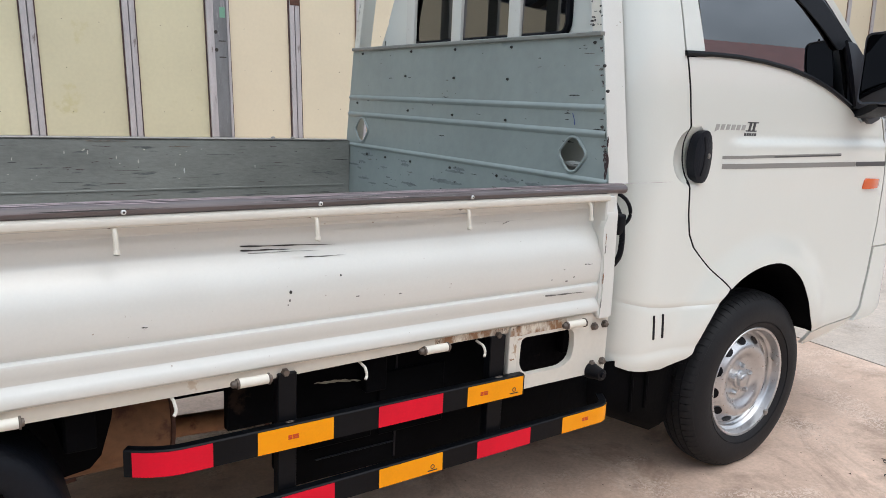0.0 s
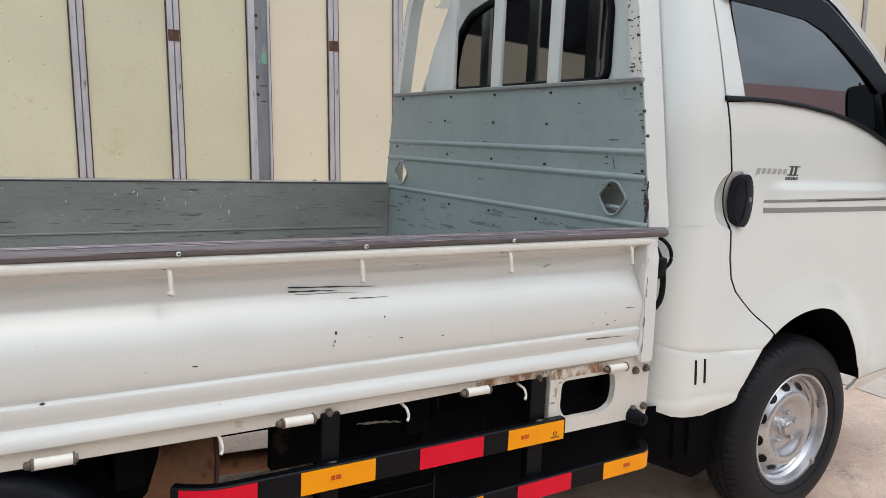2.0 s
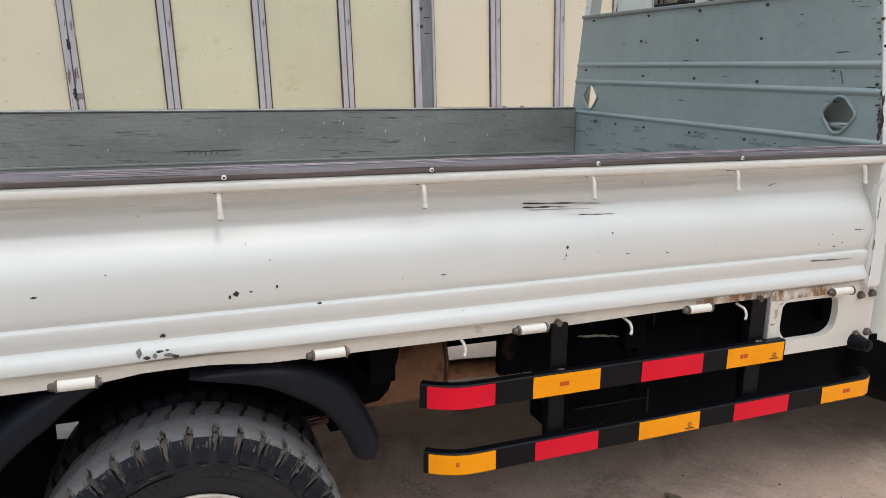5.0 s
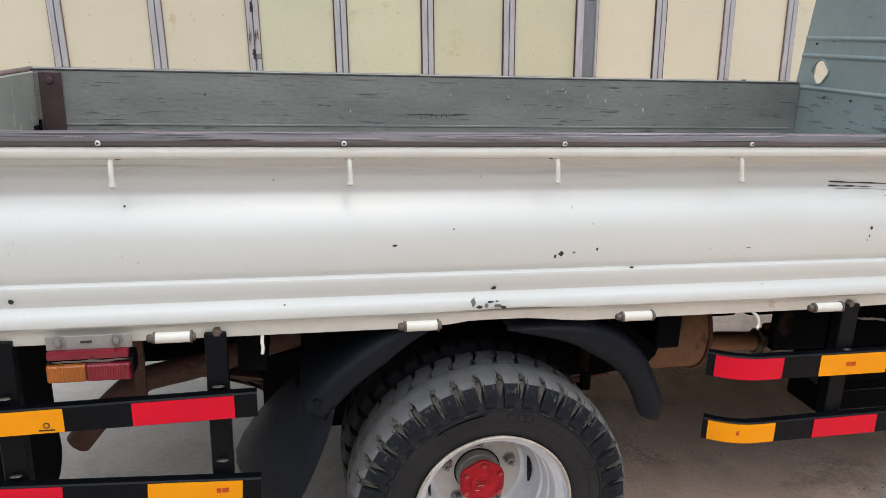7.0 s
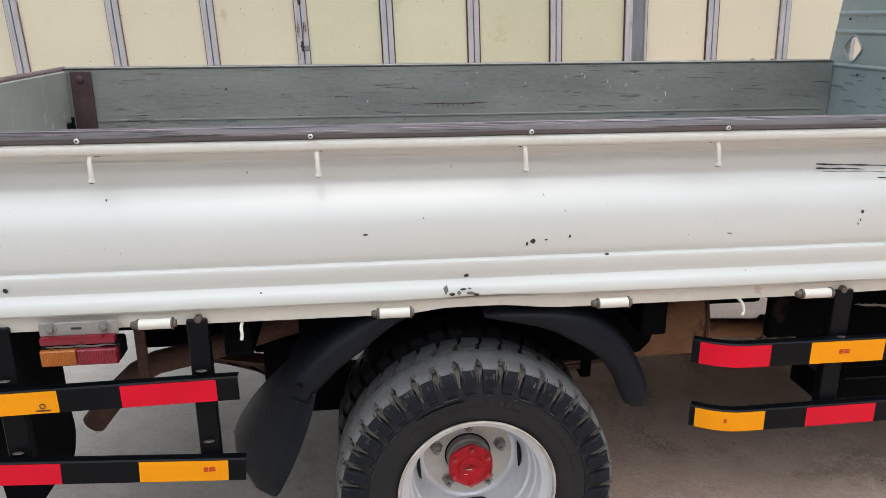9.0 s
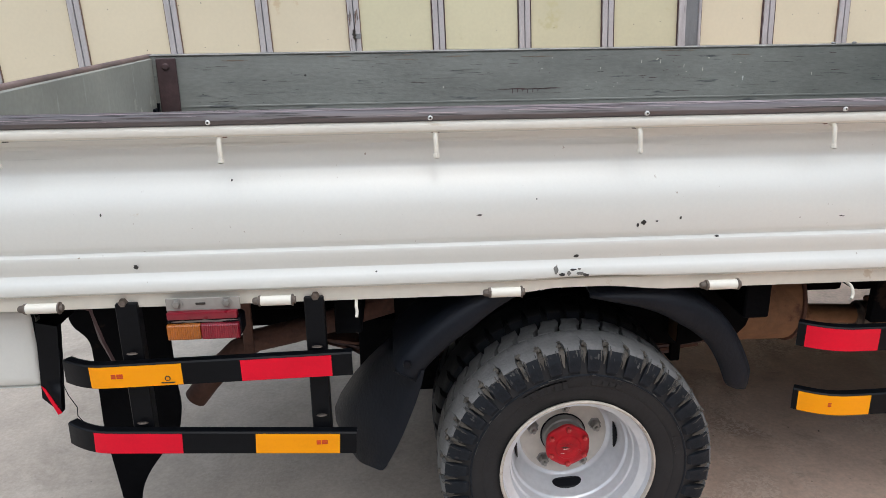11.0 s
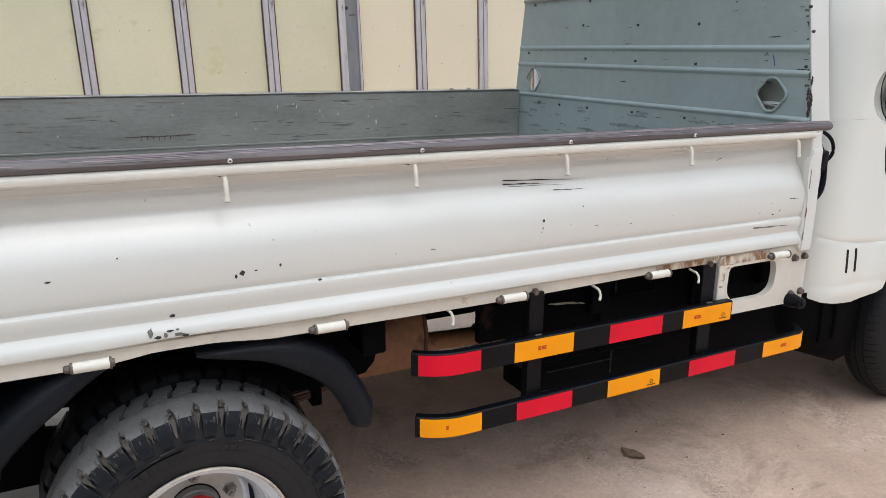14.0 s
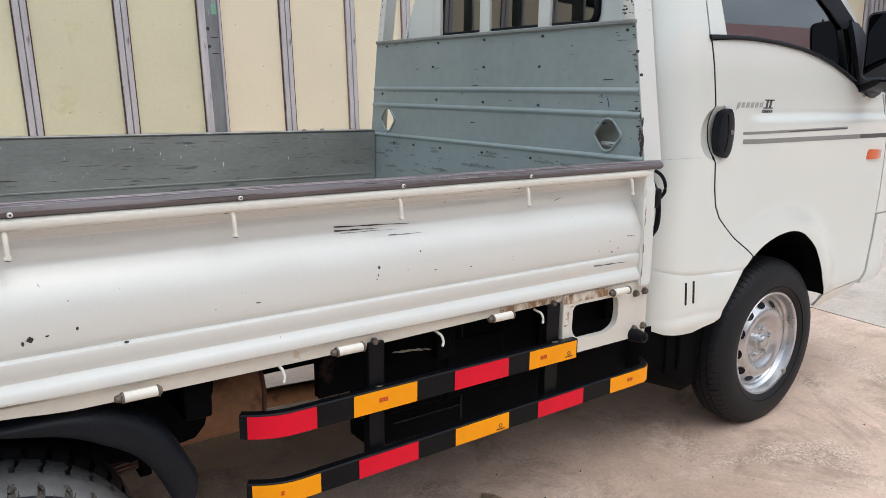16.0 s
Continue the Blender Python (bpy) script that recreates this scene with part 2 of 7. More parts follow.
SMUDGE = material("grey_smudge", (0.185, 0.21, 0.205), rough=0.55, vary=0.2, scale=14)
RUBBED = material("rubbed_paint", (0.64, 0.645, 0.60), rough=0.5, vary=0.12, scale=20)
RUBBLUE = material("blue_grey_rub", (0.46, 0.49, 0.52), rough=0.5, vary=0.12, scale=20)
SCUFF = material("grey_scuff", (0.16, 0.155, 0.14), rough=0.6, vary=0.4, scale=40)
LENSRED = material("red_lamp_lens", (0.21, 0.006, 0.018), rough=0.3, vary=0.18, scale=20, coat=0.2)
LENSORANGE = material("amber_lamp_lens", (0.37, 0.105, 0.01), rough=0.3, vary=0.18, scale=20, coat=0.2)
MARKER = material("orange_marker_lens", (0.75, 0.11, 0.01), rough=0.15, vary=0.06, coat=0.8)
STRIPEDARK = material("dark_grey_decal", (0.07, 0.072, 0.075), rough=0.35, vary=0.05)
BADGEGREY = material("pale_grey_badge", (0.40, 0.395, 0.37), rough=0.3, vary=0.05)
STRIPEMID = material("grey_decal", (0.27, 0.265, 0.245), rough=0.35, vary=0.05)
GALV = material("weathered_galvanised_steel", (0.49, 0.47, 0.48), rough=0.5, metal=0.25, vary=0.16, scale=3, fine=40, stretch=(4, 4, 0.7),
                stain=(0.2, 0.17, 0.16), stain_amount=0.0, stain_scale=4, stain_stretch=(5, 5, 0.8))
GALVDARK = material("dull_grey_steel", (0.2, 0.21, 0.22), rough=0.5, metal=0.2, vary=0.2, scale=3, stretch=(4, 4, 0.7),
                    stain=(0.33, 0.32, 0.33), stain_amount=0.08, stain_scale=5, stain_stretch=(3, 3, 0.5))
CREAM = material("cream_sandwich_panel", (0.73, 0.65, 0.48), rough=0.6, vary=0.035, scale=0.9, fine=25, random_tone=0.035,
                 stain=(0.63, 0.51, 0.33), stain_amount=-0.18, stain_scale=2.2)
OLIVE = material("yellowed_sandwich_panel", (0.635, 0.60, 0.415), rough=0.6, vary=0.05, scale=1.1, fine=25, random_tone=0.03,
                 stain=(0.58, 0.54, 0.32), stain_amount=-0.06, stain_scale=1.6)
ZINC = material("bright_zinc", (0.72, 0.72, 0.7), rough=0.4, metal=0.2, vary=0.1, scale=60)
PALESTRAP = material("pale_olive_strap", (0.24, 0.225, 0.17), rough=0.8, vary=0.2, scale=30)
PINKWORN = material("pinkish_worn_streak", (0.31, 0.235, 0.24), rough=0.5, vary=0.25, scale=8, fine=40, stretch=(0.3, 5, 5))
GREENTAPE = material("green_tape", (0.2, 0.42, 0.3), rough=0.5, vary=0.1)


def concrete(name, base, dark, pale, flaked=0.6, blotched=0.6):
    """Old yard concrete: broad stains, mottling, pale scuffs, patches where the skin has flaked, small dark pits."""
    m = bpy.data.materials.new(name)
    m.use_nodes = True
    n, l = m.node_tree.nodes, m.node_tree.links
    b = n["Principled BSDF"]
    co = n.new("ShaderNodeTexCoord")

    def cloud_tex(scale, detail, rough=0.5, twist=0.0, shift=0.0):
        mp, t = n.new("ShaderNodeMapping"), n.new("ShaderNodeTexNoise")
        mp.inputs["Location"].default_value = (shift, shift * 1.7, 0)
        l.new(co.outputs["Object"], mp.inputs["Vector"])
        l.new(mp.outputs["Vector"], t.inputs["Vector"])
        for key, value in (("Scale", scale), ("Detail", detail), ("Roughness", rough), ("Distortion", twist)):
            t.inputs[key].default_value = value
        return t.outputs["Fac"]

    def span(src, lo, hi, a=0.0, c=1.0):
        r = n.new("ShaderNodeMapRange")
        for key, value in (("From Min", lo), ("From Max", hi), ("To Min", a), ("To Max", c)):
            r.inputs[key].default_value = value
        l.new(src, r.inputs["Value"])
        return r.outputs["Result"]

    def times(a, c):
        x = n.new("ShaderNodeMath")
        x.operation = "MULTIPLY"
        l.new(a, x.inputs[0])
        if isinstance(c, float):
            x.inputs[1].default_value = c
        else:
            l.new(c, x.inputs[1])
        return x.outputs[0]

    def blend(fac, a, colour):
        x = n.new("ShaderNodeMix")
        x.data_type = "RGBA"
        l.new(fac, x.inputs[0])
        if isinstance(a, tuple):
            x.inputs[6].default_value = (*a, 1)
        else:
            l.new(a, x.inputs[6])
        x.inputs[7].default_value = (*colour, 1)
        return x.outputs[2]

    def shade(col, fac):
        x = n.new("ShaderNodeVectorMath")
        x.operation = "SCALE"
        l.new(col, x.inputs[0])
        l.new(fac, x.inputs["Scale"])
        return x.outputs[0]

    tone = blend(span(cloud_tex(0.75, 7, 0.6, 0.4), 0.42, 0.68, 0.0, 0.6), base, dark)
    tone = blend(times(span(cloud_tex(2.1, 9, 0.68, 0.8, 3.0), 0.53, 0.63), blotched), tone, tuple(c * 0.78 for c in dark))
    tone = blend(times(span(cloud_tex(1.4, 9, 0.7, 1.2, 8.0), 0.56, 0.66), 0.5), tone, pale)
    tone = shade(tone, span(cloud_tex(6.5, 8, 0.72, 0.3, 1.0), 0.3, 0.7, 0.87, 1.12))
    tone = shade(tone, span(cloud_tex(70, 4, 0.6), 0.3, 0.7, 0.90, 1.09))
    gate = span(cloud_tex(2.3, 5, 0.6, 0.5, 5.0), 0.51, 0.60)
    flake = span(cloud_tex(85, 4, 0.6, 0.8), 0.49, 0.55)
    flakes = times(times(flake, gate), flaked)
    tone = blend(flakes, tone, pale)
    pits = n.new("ShaderNodeTexVoronoi")
    pits.inputs["Scale"].default_value = 26
    l.new(co.outputs["Object"], pits.inputs["Vector"])
    pit = times(span(pits.outputs["Distance"], 0.10, 0.05), span(cloud_tex(5, 4, 0.6, 0.0, 11.0), 0.50, 0.62))
    tone = blend(times(pit, 0.75), tone, tuple(c * 0.35 for c in dark))
    info = n.new("ShaderNodeObjectInfo")
    tone = shade(tone, span(info.outputs["Random"], 0.0, 1.0, 0.97, 1.03))
    l.new(tone, b.inputs["Base Color"])
    l.new(span(cloud_tex(9, 5), 0.3, 0.7, 0.78, 0.95), b.inputs["Roughness"])
    relief = n.new("ShaderNodeMath")
    relief.operation = "ADD"
    l.new(times(cloud_tex(55, 6, 0.65), 0.6), relief.inputs[0])
    l.new(times(flakes, 0.7), relief.inputs[1])
    bp = n.new("ShaderNodeBump")
    bp.inputs["Strength"].default_value, bp.inputs["Distance"].default_value = 0.45, 0.006
    l.new(relief.outputs[0], bp.inputs["Height"])
    l.new(bp.outputs["Normal"], b.inputs["Normal"])
    return m


CONCRETE = concrete("stained_concrete", (0.655, 0.476, 0.368), (0.40, 0.272, 0.200), (0.77, 0.62, 0.51), 0.62, 0.6)
REARCONCRETE = concrete("swept_grey_concrete", (0.49, 0.42, 0.355), (0.36, 0.295, 0.24), (0.56, 0.49, 0.42), 0.12, 0.4)
GREYCONCRETE = concrete("grey_concrete", (0.57, 0.485, 0.41), (0.42, 0.34, 0.28), (0.66, 0.59, 0.52), 0.25, 0.5)
DIRT = material("joint_dirt", (0.16, 0.12, 0.09), rough=0.95, vary=0.25, scale=2)
GRIT = material("dark_grit", (0.07, 0.055, 0.045), rough=0.9, vary=0.4, scale=30)
LEAF = material("dry_brown_leaf", (0.43, 0.31, 0.21), rough=0.8, vary=0.3, scale=30)
REDROOF = material("red_metal_roofing", (0.26, 0.105, 0.092), rough=0.5, vary=0.2, scale=2)
SHEDWALL = material("shed_wall_paint", (0.4, 0.36, 0.3), rough=0.7, vary=0.12, scale=1)
SHEDDARK = material("darkened_shed_front", (0.13, 0.115, 0.105), rough=0.8, vary=0.2, scale=0.5)
BLUEROOF = material("blue_grey_roof_sheet", (0.5, 0.6, 0.75), rough=0.6, vary=0.15, scale=1.5)
PLATE = material("dull_beige_plate", (0.33, 0.31, 0.28), rough=0.5, metal=0.1, vary=0.12, scale=15)
DARKWALL = material("dark_interior_paint", (0.06, 0.055, 0.05), rough=0.8, vary=0.2, scale=1)
SEATCLOTH = material("grey_seat_cloth", (0.1, 0.095, 0.09), rough=0.9, vary=0.2, scale=20)
CARRED = material("dark_red_car_paint", (0.25, 0.012, 0.015), rough=0.3, vary=0.05, coat=0.5)


def glass_material(name, tint, rough=0.0, clear=0.75, ior=1.75):
    """A tinted pane: mirror-like at the surface, dark see-through behind."""
    m = bpy.data.materials.new(name)
    m.use_nodes = True
    n, l = m.node_tree.nodes, m.node_tree.links
    out = n["Material Output"]
    n.remove(n["Principled BSDF"])
    see, shine, blend, fr = n.new("ShaderNodeBsdfTransparent"), n.new("ShaderNodeBsdfGlossy"), n.new("ShaderNodeMixShader"), n.new("ShaderNodeFresnel")
    see.inputs["Color"].default_value = (*[c * clear for c in tint], 1)
    shine.inputs["Roughness"].default_value = rough
    fr.inputs["IOR"].default_value = ior
    l.new(fr.outputs[0], blend.inputs[0])
    l.new(see.outputs[0], blend.inputs[1])
    l.new(shine.outputs[0], blend.inputs[2])
    l.new(blend.outputs[0], out.inputs["Surface"])
    return m


GLASS = glass_material("tinted_side_glass", (0.30, 0.32, 0.33), clear=0.7, ior=4.8)
BACKGLASS = glass_material("dark_rear_glass", (0.42, 0.46, 0.52), clear=0.3, ior=2.7)
MIRROR = bpy.data.materials.new("mirror_glass")
MIRROR.use_nodes = True
MIRROR.node_tree.nodes["Principled BSDF"].inputs["Base Color"].default_value = (0.05, 0.05, 0.055, 1)
MIRROR.node_tree.nodes["Principled BSDF"].inputs["Metallic"].default_value = 1.0
MIRROR.node_tree.nodes["Principled BSDF"].inputs["Roughness"].default_value = 0.02

# ---------------------------------------------------------------- mesh helpers


def part(name, bm, mat, parent=None, label="", smooth=35):
    """Links a bmesh as one mesh object under a thing or a part. smooth: the angle in degrees up to which faces shade round, 0 for none."""
    bmesh.ops.recalc_face_normals(bm, faces=bm.faces)
    me = bpy.data.meshes.new(name)
    if smooth:
        for f in bm.faces:
            f.smooth = True
        for e in bm.edges:
            if len(e.link_faces) == 2 and e.calc_face_angle(0) > radians(smooth):
                e.smooth = False
    bm.to_mesh(me)
    bm.free()
    me.materials.append(mat)
    ob = new(name, me)
    ob.parent = parent
    if label:
        ob["label"] = label
    return ob


def share(name, ob, parent, offset):
    """Another object on the mesh of ob, moved by offset."""
    twin = new(name, ob.data)
    twin.parent = parent
    twin.location = offset
    return twin


def add_box(bm, x0, x1, y0, y1, z0, z1, bevel=0.0, seg=1):
    v = [bm.verts.new((x, y, z)) for x in (x0, x1) for y in (y0, y1) for z in (z0, z1)]
    faces = [bm.faces.new([v[i] for i in q]) for q in ((0, 1, 3, 2), (4, 6, 7, 5), (0, 4, 5, 1), (2, 3, 7, 6), (0, 2, 6, 4), (1, 5, 7, 3))]
    if bevel:
        edges = list({e for f in faces for e in f.edges})
        bmesh.ops.bevel(bm, geom=edges, offset=bevel, segments=seg, profile=0.6, affect="EDGES")
    return bm


def box(x0, x1, y0, y1, z0, z1, bevel=0.0, seg=1):
    return add_box(bmesh.new(), x0, x1, y0, y1, z0, z1, bevel, seg)


def add_sweep(bm, path, section, closed=True, caps=True, up=(0, 0, 1)):
    """Sweeps a 2D section (across, up) along a path of points."""
    path = [Vector(p) for p in path]
    rings = []
    for i, p in enumerate(path):
        d = (path[min(i + 1, len(path) - 1)] - path[max(i - 1, 0)]).normalized()
        side = d.cross(Vector(up))
        if side.length < 1e-4:
            side = d.cross(Vector((0, 1, 0)))
        side.normalize()
        top = side.cross(d).normalized()
        rings.append([bm.verts.new(p + side * a + top * b) for a, b in section])
    n = len(section)
    for r0, r1 in zip(rings, rings[1:]):
        for k in range(n if closed else n - 1):
            bm.faces.new((r0[k], r0[(k + 1) % n], r1[(k + 1) % n], r1[k]))
    if caps and closed:
        bm.faces.new(rings[0])
        bm.faces.new(list(reversed(rings[-1])))
    return bm


def circle(r, n=12, ry=None):
    return [(r * math.cos(2 * math.pi * k / n), (ry or r) * math.sin(2 * math.pi * k / n)) for k in range(n)]


def rod(path, r, n=10):
    return add_sweep(bmesh.new(), path, circle(r, n))


def add_rod(bm, path, r, n=10):
    return add_sweep(bm, path, circle(r, n))


def lathe(profile, centre, seg=48, axis="y"):
    """Turns a profile of (radius, depth) about an axis through centre; depth runs along the axis."""
    bm = bmesh.new()
    cx, cy, cz = centre
    rings = []
    for r, d in profile:
        ring = []
        for k in range(seg):
            a = 2 * math.pi * k / seg
            if axis == "y":
                ring.append(bm.verts.new((cx + r * math.cos(a), cy + d, cz + r * math.sin(a))))
            else:
                ring.append(bm.verts.new((cx + d, cy + r * math.cos(a), cz + r * math.sin(a))))
        rings.append(ring)
    for r0, r1 in zip(rings, rings[1:]):
        for k in range(seg):
            bm.faces.new((r0[k], r0[(k + 1) % seg], r1[(k + 1) % seg], r1[k]))
    if profile[0][0] > 1e-5:
        pass
    return bm


def inside(p, poly):
    hit = False
    for (x0, y0), (x1, y1) in zip(poly, poly[1:] + poly[:1]):
        if (y0 > p[1]) != (y1 > p[1]) and p[0] < (x1 - x0) * (p[1] - y0) / (y1 - y0) + x0:
            hit = not hit
    return hit


def dense(poly, step):
    out = []
    for (x0, y0), (x1, y1) in zip(poly, poly[1:] + poly[:1]):
        n = max(1, round(math.hypot(x1 - x0, y1 - y0) / step))
        out += [(x0 + (x1 - x0) * k / n, y0 + (y1 - y0) * k / n) for k in range(n)]
    return out


def round_poly(poly, r, n=5):
    """Rounds the corners of a polygon."""
    out = []
    m = len(poly)
    for i in range(m):
        a, b, c = (Vector(poly[(i + k) % m]) for k in (-1, 0, 1))
        u, v = (a - b), (c - b)
        q = min(r, u.length * 0.45, v.length * 0.45)
        p0, p1 = b + u.normalized() * q, b + v.normalized() * q
        for k in range(n + 1):
            t = k / n
            out.append(tuple((1 - t) ** 2 * p0 + 2 * t * (1 - t) * b + t * t * p1))
    return out


def sheet(outline, place, thickness, holes=(), step=0.03, depth=(0, 1, 0), lines=()):
    """A sheet with holes: a 2D outline, filled at the given step, laid by place(u, v), and thickened along depth."""
    rings = [dense(outline, step)] + [dense(h, step * 0.7) for h in holes]
    pts, edges = [], []
    for ring in rings:
        s = len(pts)
        pts += ring
        edges += [(s + k, s + (k + 1) % len(ring)) for k in range(len(ring))]
    us, vs = [p[0] for p in outline], [p[1] for p in outline]
    for line in lines:  # creases along which points are laid
        run = []
        for (x0, y0), (x1, y1) in zip(line, line[1:]):
            n = max(1, round(math.hypot(x1 - x0, y1 - y0) / step))
            run += [(x0 + (x1 - x0) * k / n, y0 + (y1 - y0) * k / n) for k in range(n)]
        run = [p for p in run if inside(p, rings[0])]
        run = [p for p in run if np.min(np.abs(np.array(rings[0]) - p).sum(axis=1)) > step * 0.35]
        edges += [(len(pts) + k, len(pts) + k + 1) for k in range(len(run) - 1)]
        pts += run
    border = np.array(pts)
    u, row = min(us) + step / 2, 0
    while u < max(us):
        row += 1
        v = min(vs) + step * (0.25 + 0.5 * (row % 2))
        while v < max(vs):
            if inside((u, v), rings[0]) and not any(inside((u, v), h) for h in rings[1:]):
                if np.min(np.abs(border - (u, v)).sum(axis=1)) > step * 0.6:
                    pts.append((u, v))
            v += step
        u += step
    co, _, faces, *_ = delaunay_2d_cdt([Vector(p) for p in pts], edges, [], 0, 1e-6)
    bm = bmesh.new()
    d = Vector(depth) * thickness
    front = [bm.verts.new(place(p.x, p.y)) for p in co]
    back = [bm.verts.new(Vector(place(p.x, p.y)) + d) for p in co]
    count = {}
    for f in faces:
        c = sum((Vector(co[k]) for k in f), Vector((0, 0))) / len(f)
        if inside(c, rings[0]) and not any(inside(c, h) for h in rings[1:]):
            bm.faces.new([front[k] for k in f])
            bm.faces.new([back[k] for k in reversed(f)])
            for a, b in zip(f, list(f[1:]) + [f[0]]):
                key = (min(a, b), max(a, b))
                count[key] = None if key in count else (a, b)
    for ab in count.values():
        if ab:
            a, b = ab
            bm.faces.new((front[b], front[a], back[a], back[b]))
    bmesh.ops.delete(bm, geom=[v for v in bm.verts if not v.link_faces], context="VERTS")
    return bm


def ball(centre, rx, ry, rz, seg=14, rings=9):
    bm = bmesh.new()
    bmesh.ops.create_uvsphere(bm, u_segments=seg, v_segments=rings, radius=1)
    for v in bm.verts:
        v.co = Vector((v.co.x * rx, v.co.y * ry, v.co.z * rz)) + Vector(centre)
    return bm


def ease(a, b, v):
    """A smooth step from 0 at a to 1 at b."""
    t = min(1.0, max(0.0, (v - a) / (b - a)))
    return t * t * (3 - 2 * t)


def rise(x):
    """The height of the yard, which rises gently towards its far end."""
    return -0.027 + 0.02 * max(0.0, x - 4.2)


def streak(place, u, v, w, h, seed):
    """A ragged lens of worn paint or rust, laid by place(u, v)."""
    r = random.Random(seed)
    bm = bmesh.new()
    n = 12
    top, low = [], []
    for k in range(n + 1):
        t = k / n
        half = h / 2 * math.sin(math.pi * t) ** 0.4 * r.uniform(0.35, 1.0) + 0.0003
        mid = v + r.uniform(-0.2, 0.2) * h
        top.append(bm.verts.new(place(u + w * t, mid + half)))
        low.append(bm.verts.new(place(u + w * t, mid - half)))
    for k in range(n):
        bm.faces.new((top[k], top[k + 1], low[k + 1], low[k]))
    return bm


def smooth_line(points, n=4):
    """A flowing line through the points."""
    p = [Vector(q) for q in [points[0]] + list(points) + [points[-1]]]
    out = []
    for a, b, c, d in zip(p, p[1:], p[2:], p[3:]):
        for k in range(n):
            t = k / n
            out.append(tuple(0.5 * (2 * b + (c - a) * t + (2 * a - 5 * b + 4 * c - d) * t * t + (3 * b - a - 3 * c + d) * t ** 3)))
    return out + [tuple(points[-1])]

# ---------------------------------------------------------------- the yard
WALL_Y = 7.92
bm = bmesh.new()
xs = [-600, -60, -12, 4.2, 12, 20, 28, 60, 600]
ys = [-600, -40, -6, 0, 9, 40, 600]
grid = [[bm.verts.new((x, y, rise(min(x, 30)) - 0.014)) for y in ys] for x in xs]
for i in range(len(xs) - 1):
    for j in range(len(ys) - 1):
        bm.faces.new((grid[i][j], grid[i + 1][j], grid[i + 1][j + 1], grid[i][j + 1]))
ground = tagged(part("ground", bm, DIRT, smooth=0), "dusty brown yard ground between pale concrete slabs", "ground", kind="structure")

wall = tagged(part("wall_north", add_box(box(-14, 2.26, WALL_Y + 0.02, WALL_Y + 0.16, -0.02, 3.02), 2.26, 19.55, WALL_Y + 0.02, WALL_Y + 0.16, -0.02, 6.2), SHEDWALL, smooth=0),
              "tall warehouse wall clad in cream panels between steel posts", "wall", kind="structure")

# the hall behind the wall, open above it
bm = bmesh.new()
n = 170
low = [bm.verts.new((-14 + 33.3 * k / n, 16.0, 3.4 + 0.06 * (k % 2))) for k in range(n + 1)]
high = [bm.verts.new((-14 + 33.3 * k / n, WALL_Y - 0.3, 6.2 + 0.06 * (k % 2))) for k in range(n + 1)]
for k in range(n):
    bm.faces.new((low[k], low[k + 1], high[k + 1], high[k]))
hall_roof = tagged(part("roof", bm, BLUEROOF, smooth=0), "ribbed blue-grey roof sheets over the warehouse hall", "roof", kind="structure")
for x in (-12, -9, -6, -3, 0, 3, 6, 9, 12, 15, 18):
    part("rafter", add_sweep(bmesh.new(), [(x, 15.8, 3.25), (x, WALL_Y + 0.1, 6.0)], [(-0.06, -0.09), (0.06, -0.09), (0.06, 0.09), (-0.06, 0.09)]), GALV, hall_roof, "pale steel rafter")
tagged(part("wall_hall_back", box(-14, 19.3, 16.1, 16.3, -0.1, 3.6), DARKWALL, smooth=0), "dark back wall of the warehouse hall", "wall", kind="structure")
tagged(part("wall_hall_end", box(-14.2, -14.0, WALL_Y + 0.1, 16.3, -0.1, 6.2), DARKWALL, smooth=0), "dark end wall of the warehouse hall", "wall", kind="structure")

# the open bay beyond the wall's end
bay = tagged(part("wall_bay", box(20.4, 30.0, 15.0, 15.2, 0.0, 6.2), DARKWALL, smooth=0), "dark back wall of an open warehouse bay", "wall", kind="structure")
# the canopy is out of view, added to shade the wall's end
tagged(part("ceiling", add_box(box(19.55, 30.2, WALL_Y + 0.1, 15.2, 5.9, 6.1), 19.0, 31.0, 4.3, WALL_Y + 0.05, 4.75, 4.9), DARKWALL, smooth=0), "dark roof over an open warehouse bay with an added, unseen canopy", "ceiling", kind="structure")
tagged(part("wall_bay_side", box(30.0, 30.2, WALL_Y + 0.1, 15.2, 0.0, 6.2), DARKWALL, smooth=0), "dark side wall of an open warehouse bay", "wall", kind="structure")
tagged(part("wall_bay_inner", box(19.3, 19.5, WALL_Y + 0.2, 15.2, 0.0, 6.2), DARKWALL, smooth=0), "dark inner wall of an open warehouse bay", "wall", kind="structure")

# the shed across the yard, which the cab's glass mirrors
shed = tagged(new("storage_shed"), "long dark-fronted shed with a red metal roof", "shed")
# unseen shed front, kept dark to cut light bounced under the truck
part("wall", box(-30, 60, -10.2, -10.0, -0.1, 2.7), SHEDDARK, shed, smooth=0)
bm = bmesh.new()
n = 420
top = [bm.verts.new((-31 + 92 * k / n, -9.6, 2.6 + 0.05 * (k % 2))) for k in range(n + 1)]
ridge = [bm.verts.new((-31 + 92 * k / n, -16.0, 6.2 + 0.05 * (k % 2))) for k in range(n + 1)]
for k in range(n):
    bm.faces.new((top[k], top[k + 1], ridge[k + 1], ridge[k]))
part("roof", bm, REDROOF, shed, "ribbed red metal roof", smooth=0)

# ---------------------------------------------------------------- the truck
TILT = 2.2  # the unladen truck stands nose-down
truck = tagged(new("flatbed_truck"), "white flatbed pickup truck with a grey drop-side bed", "truck")
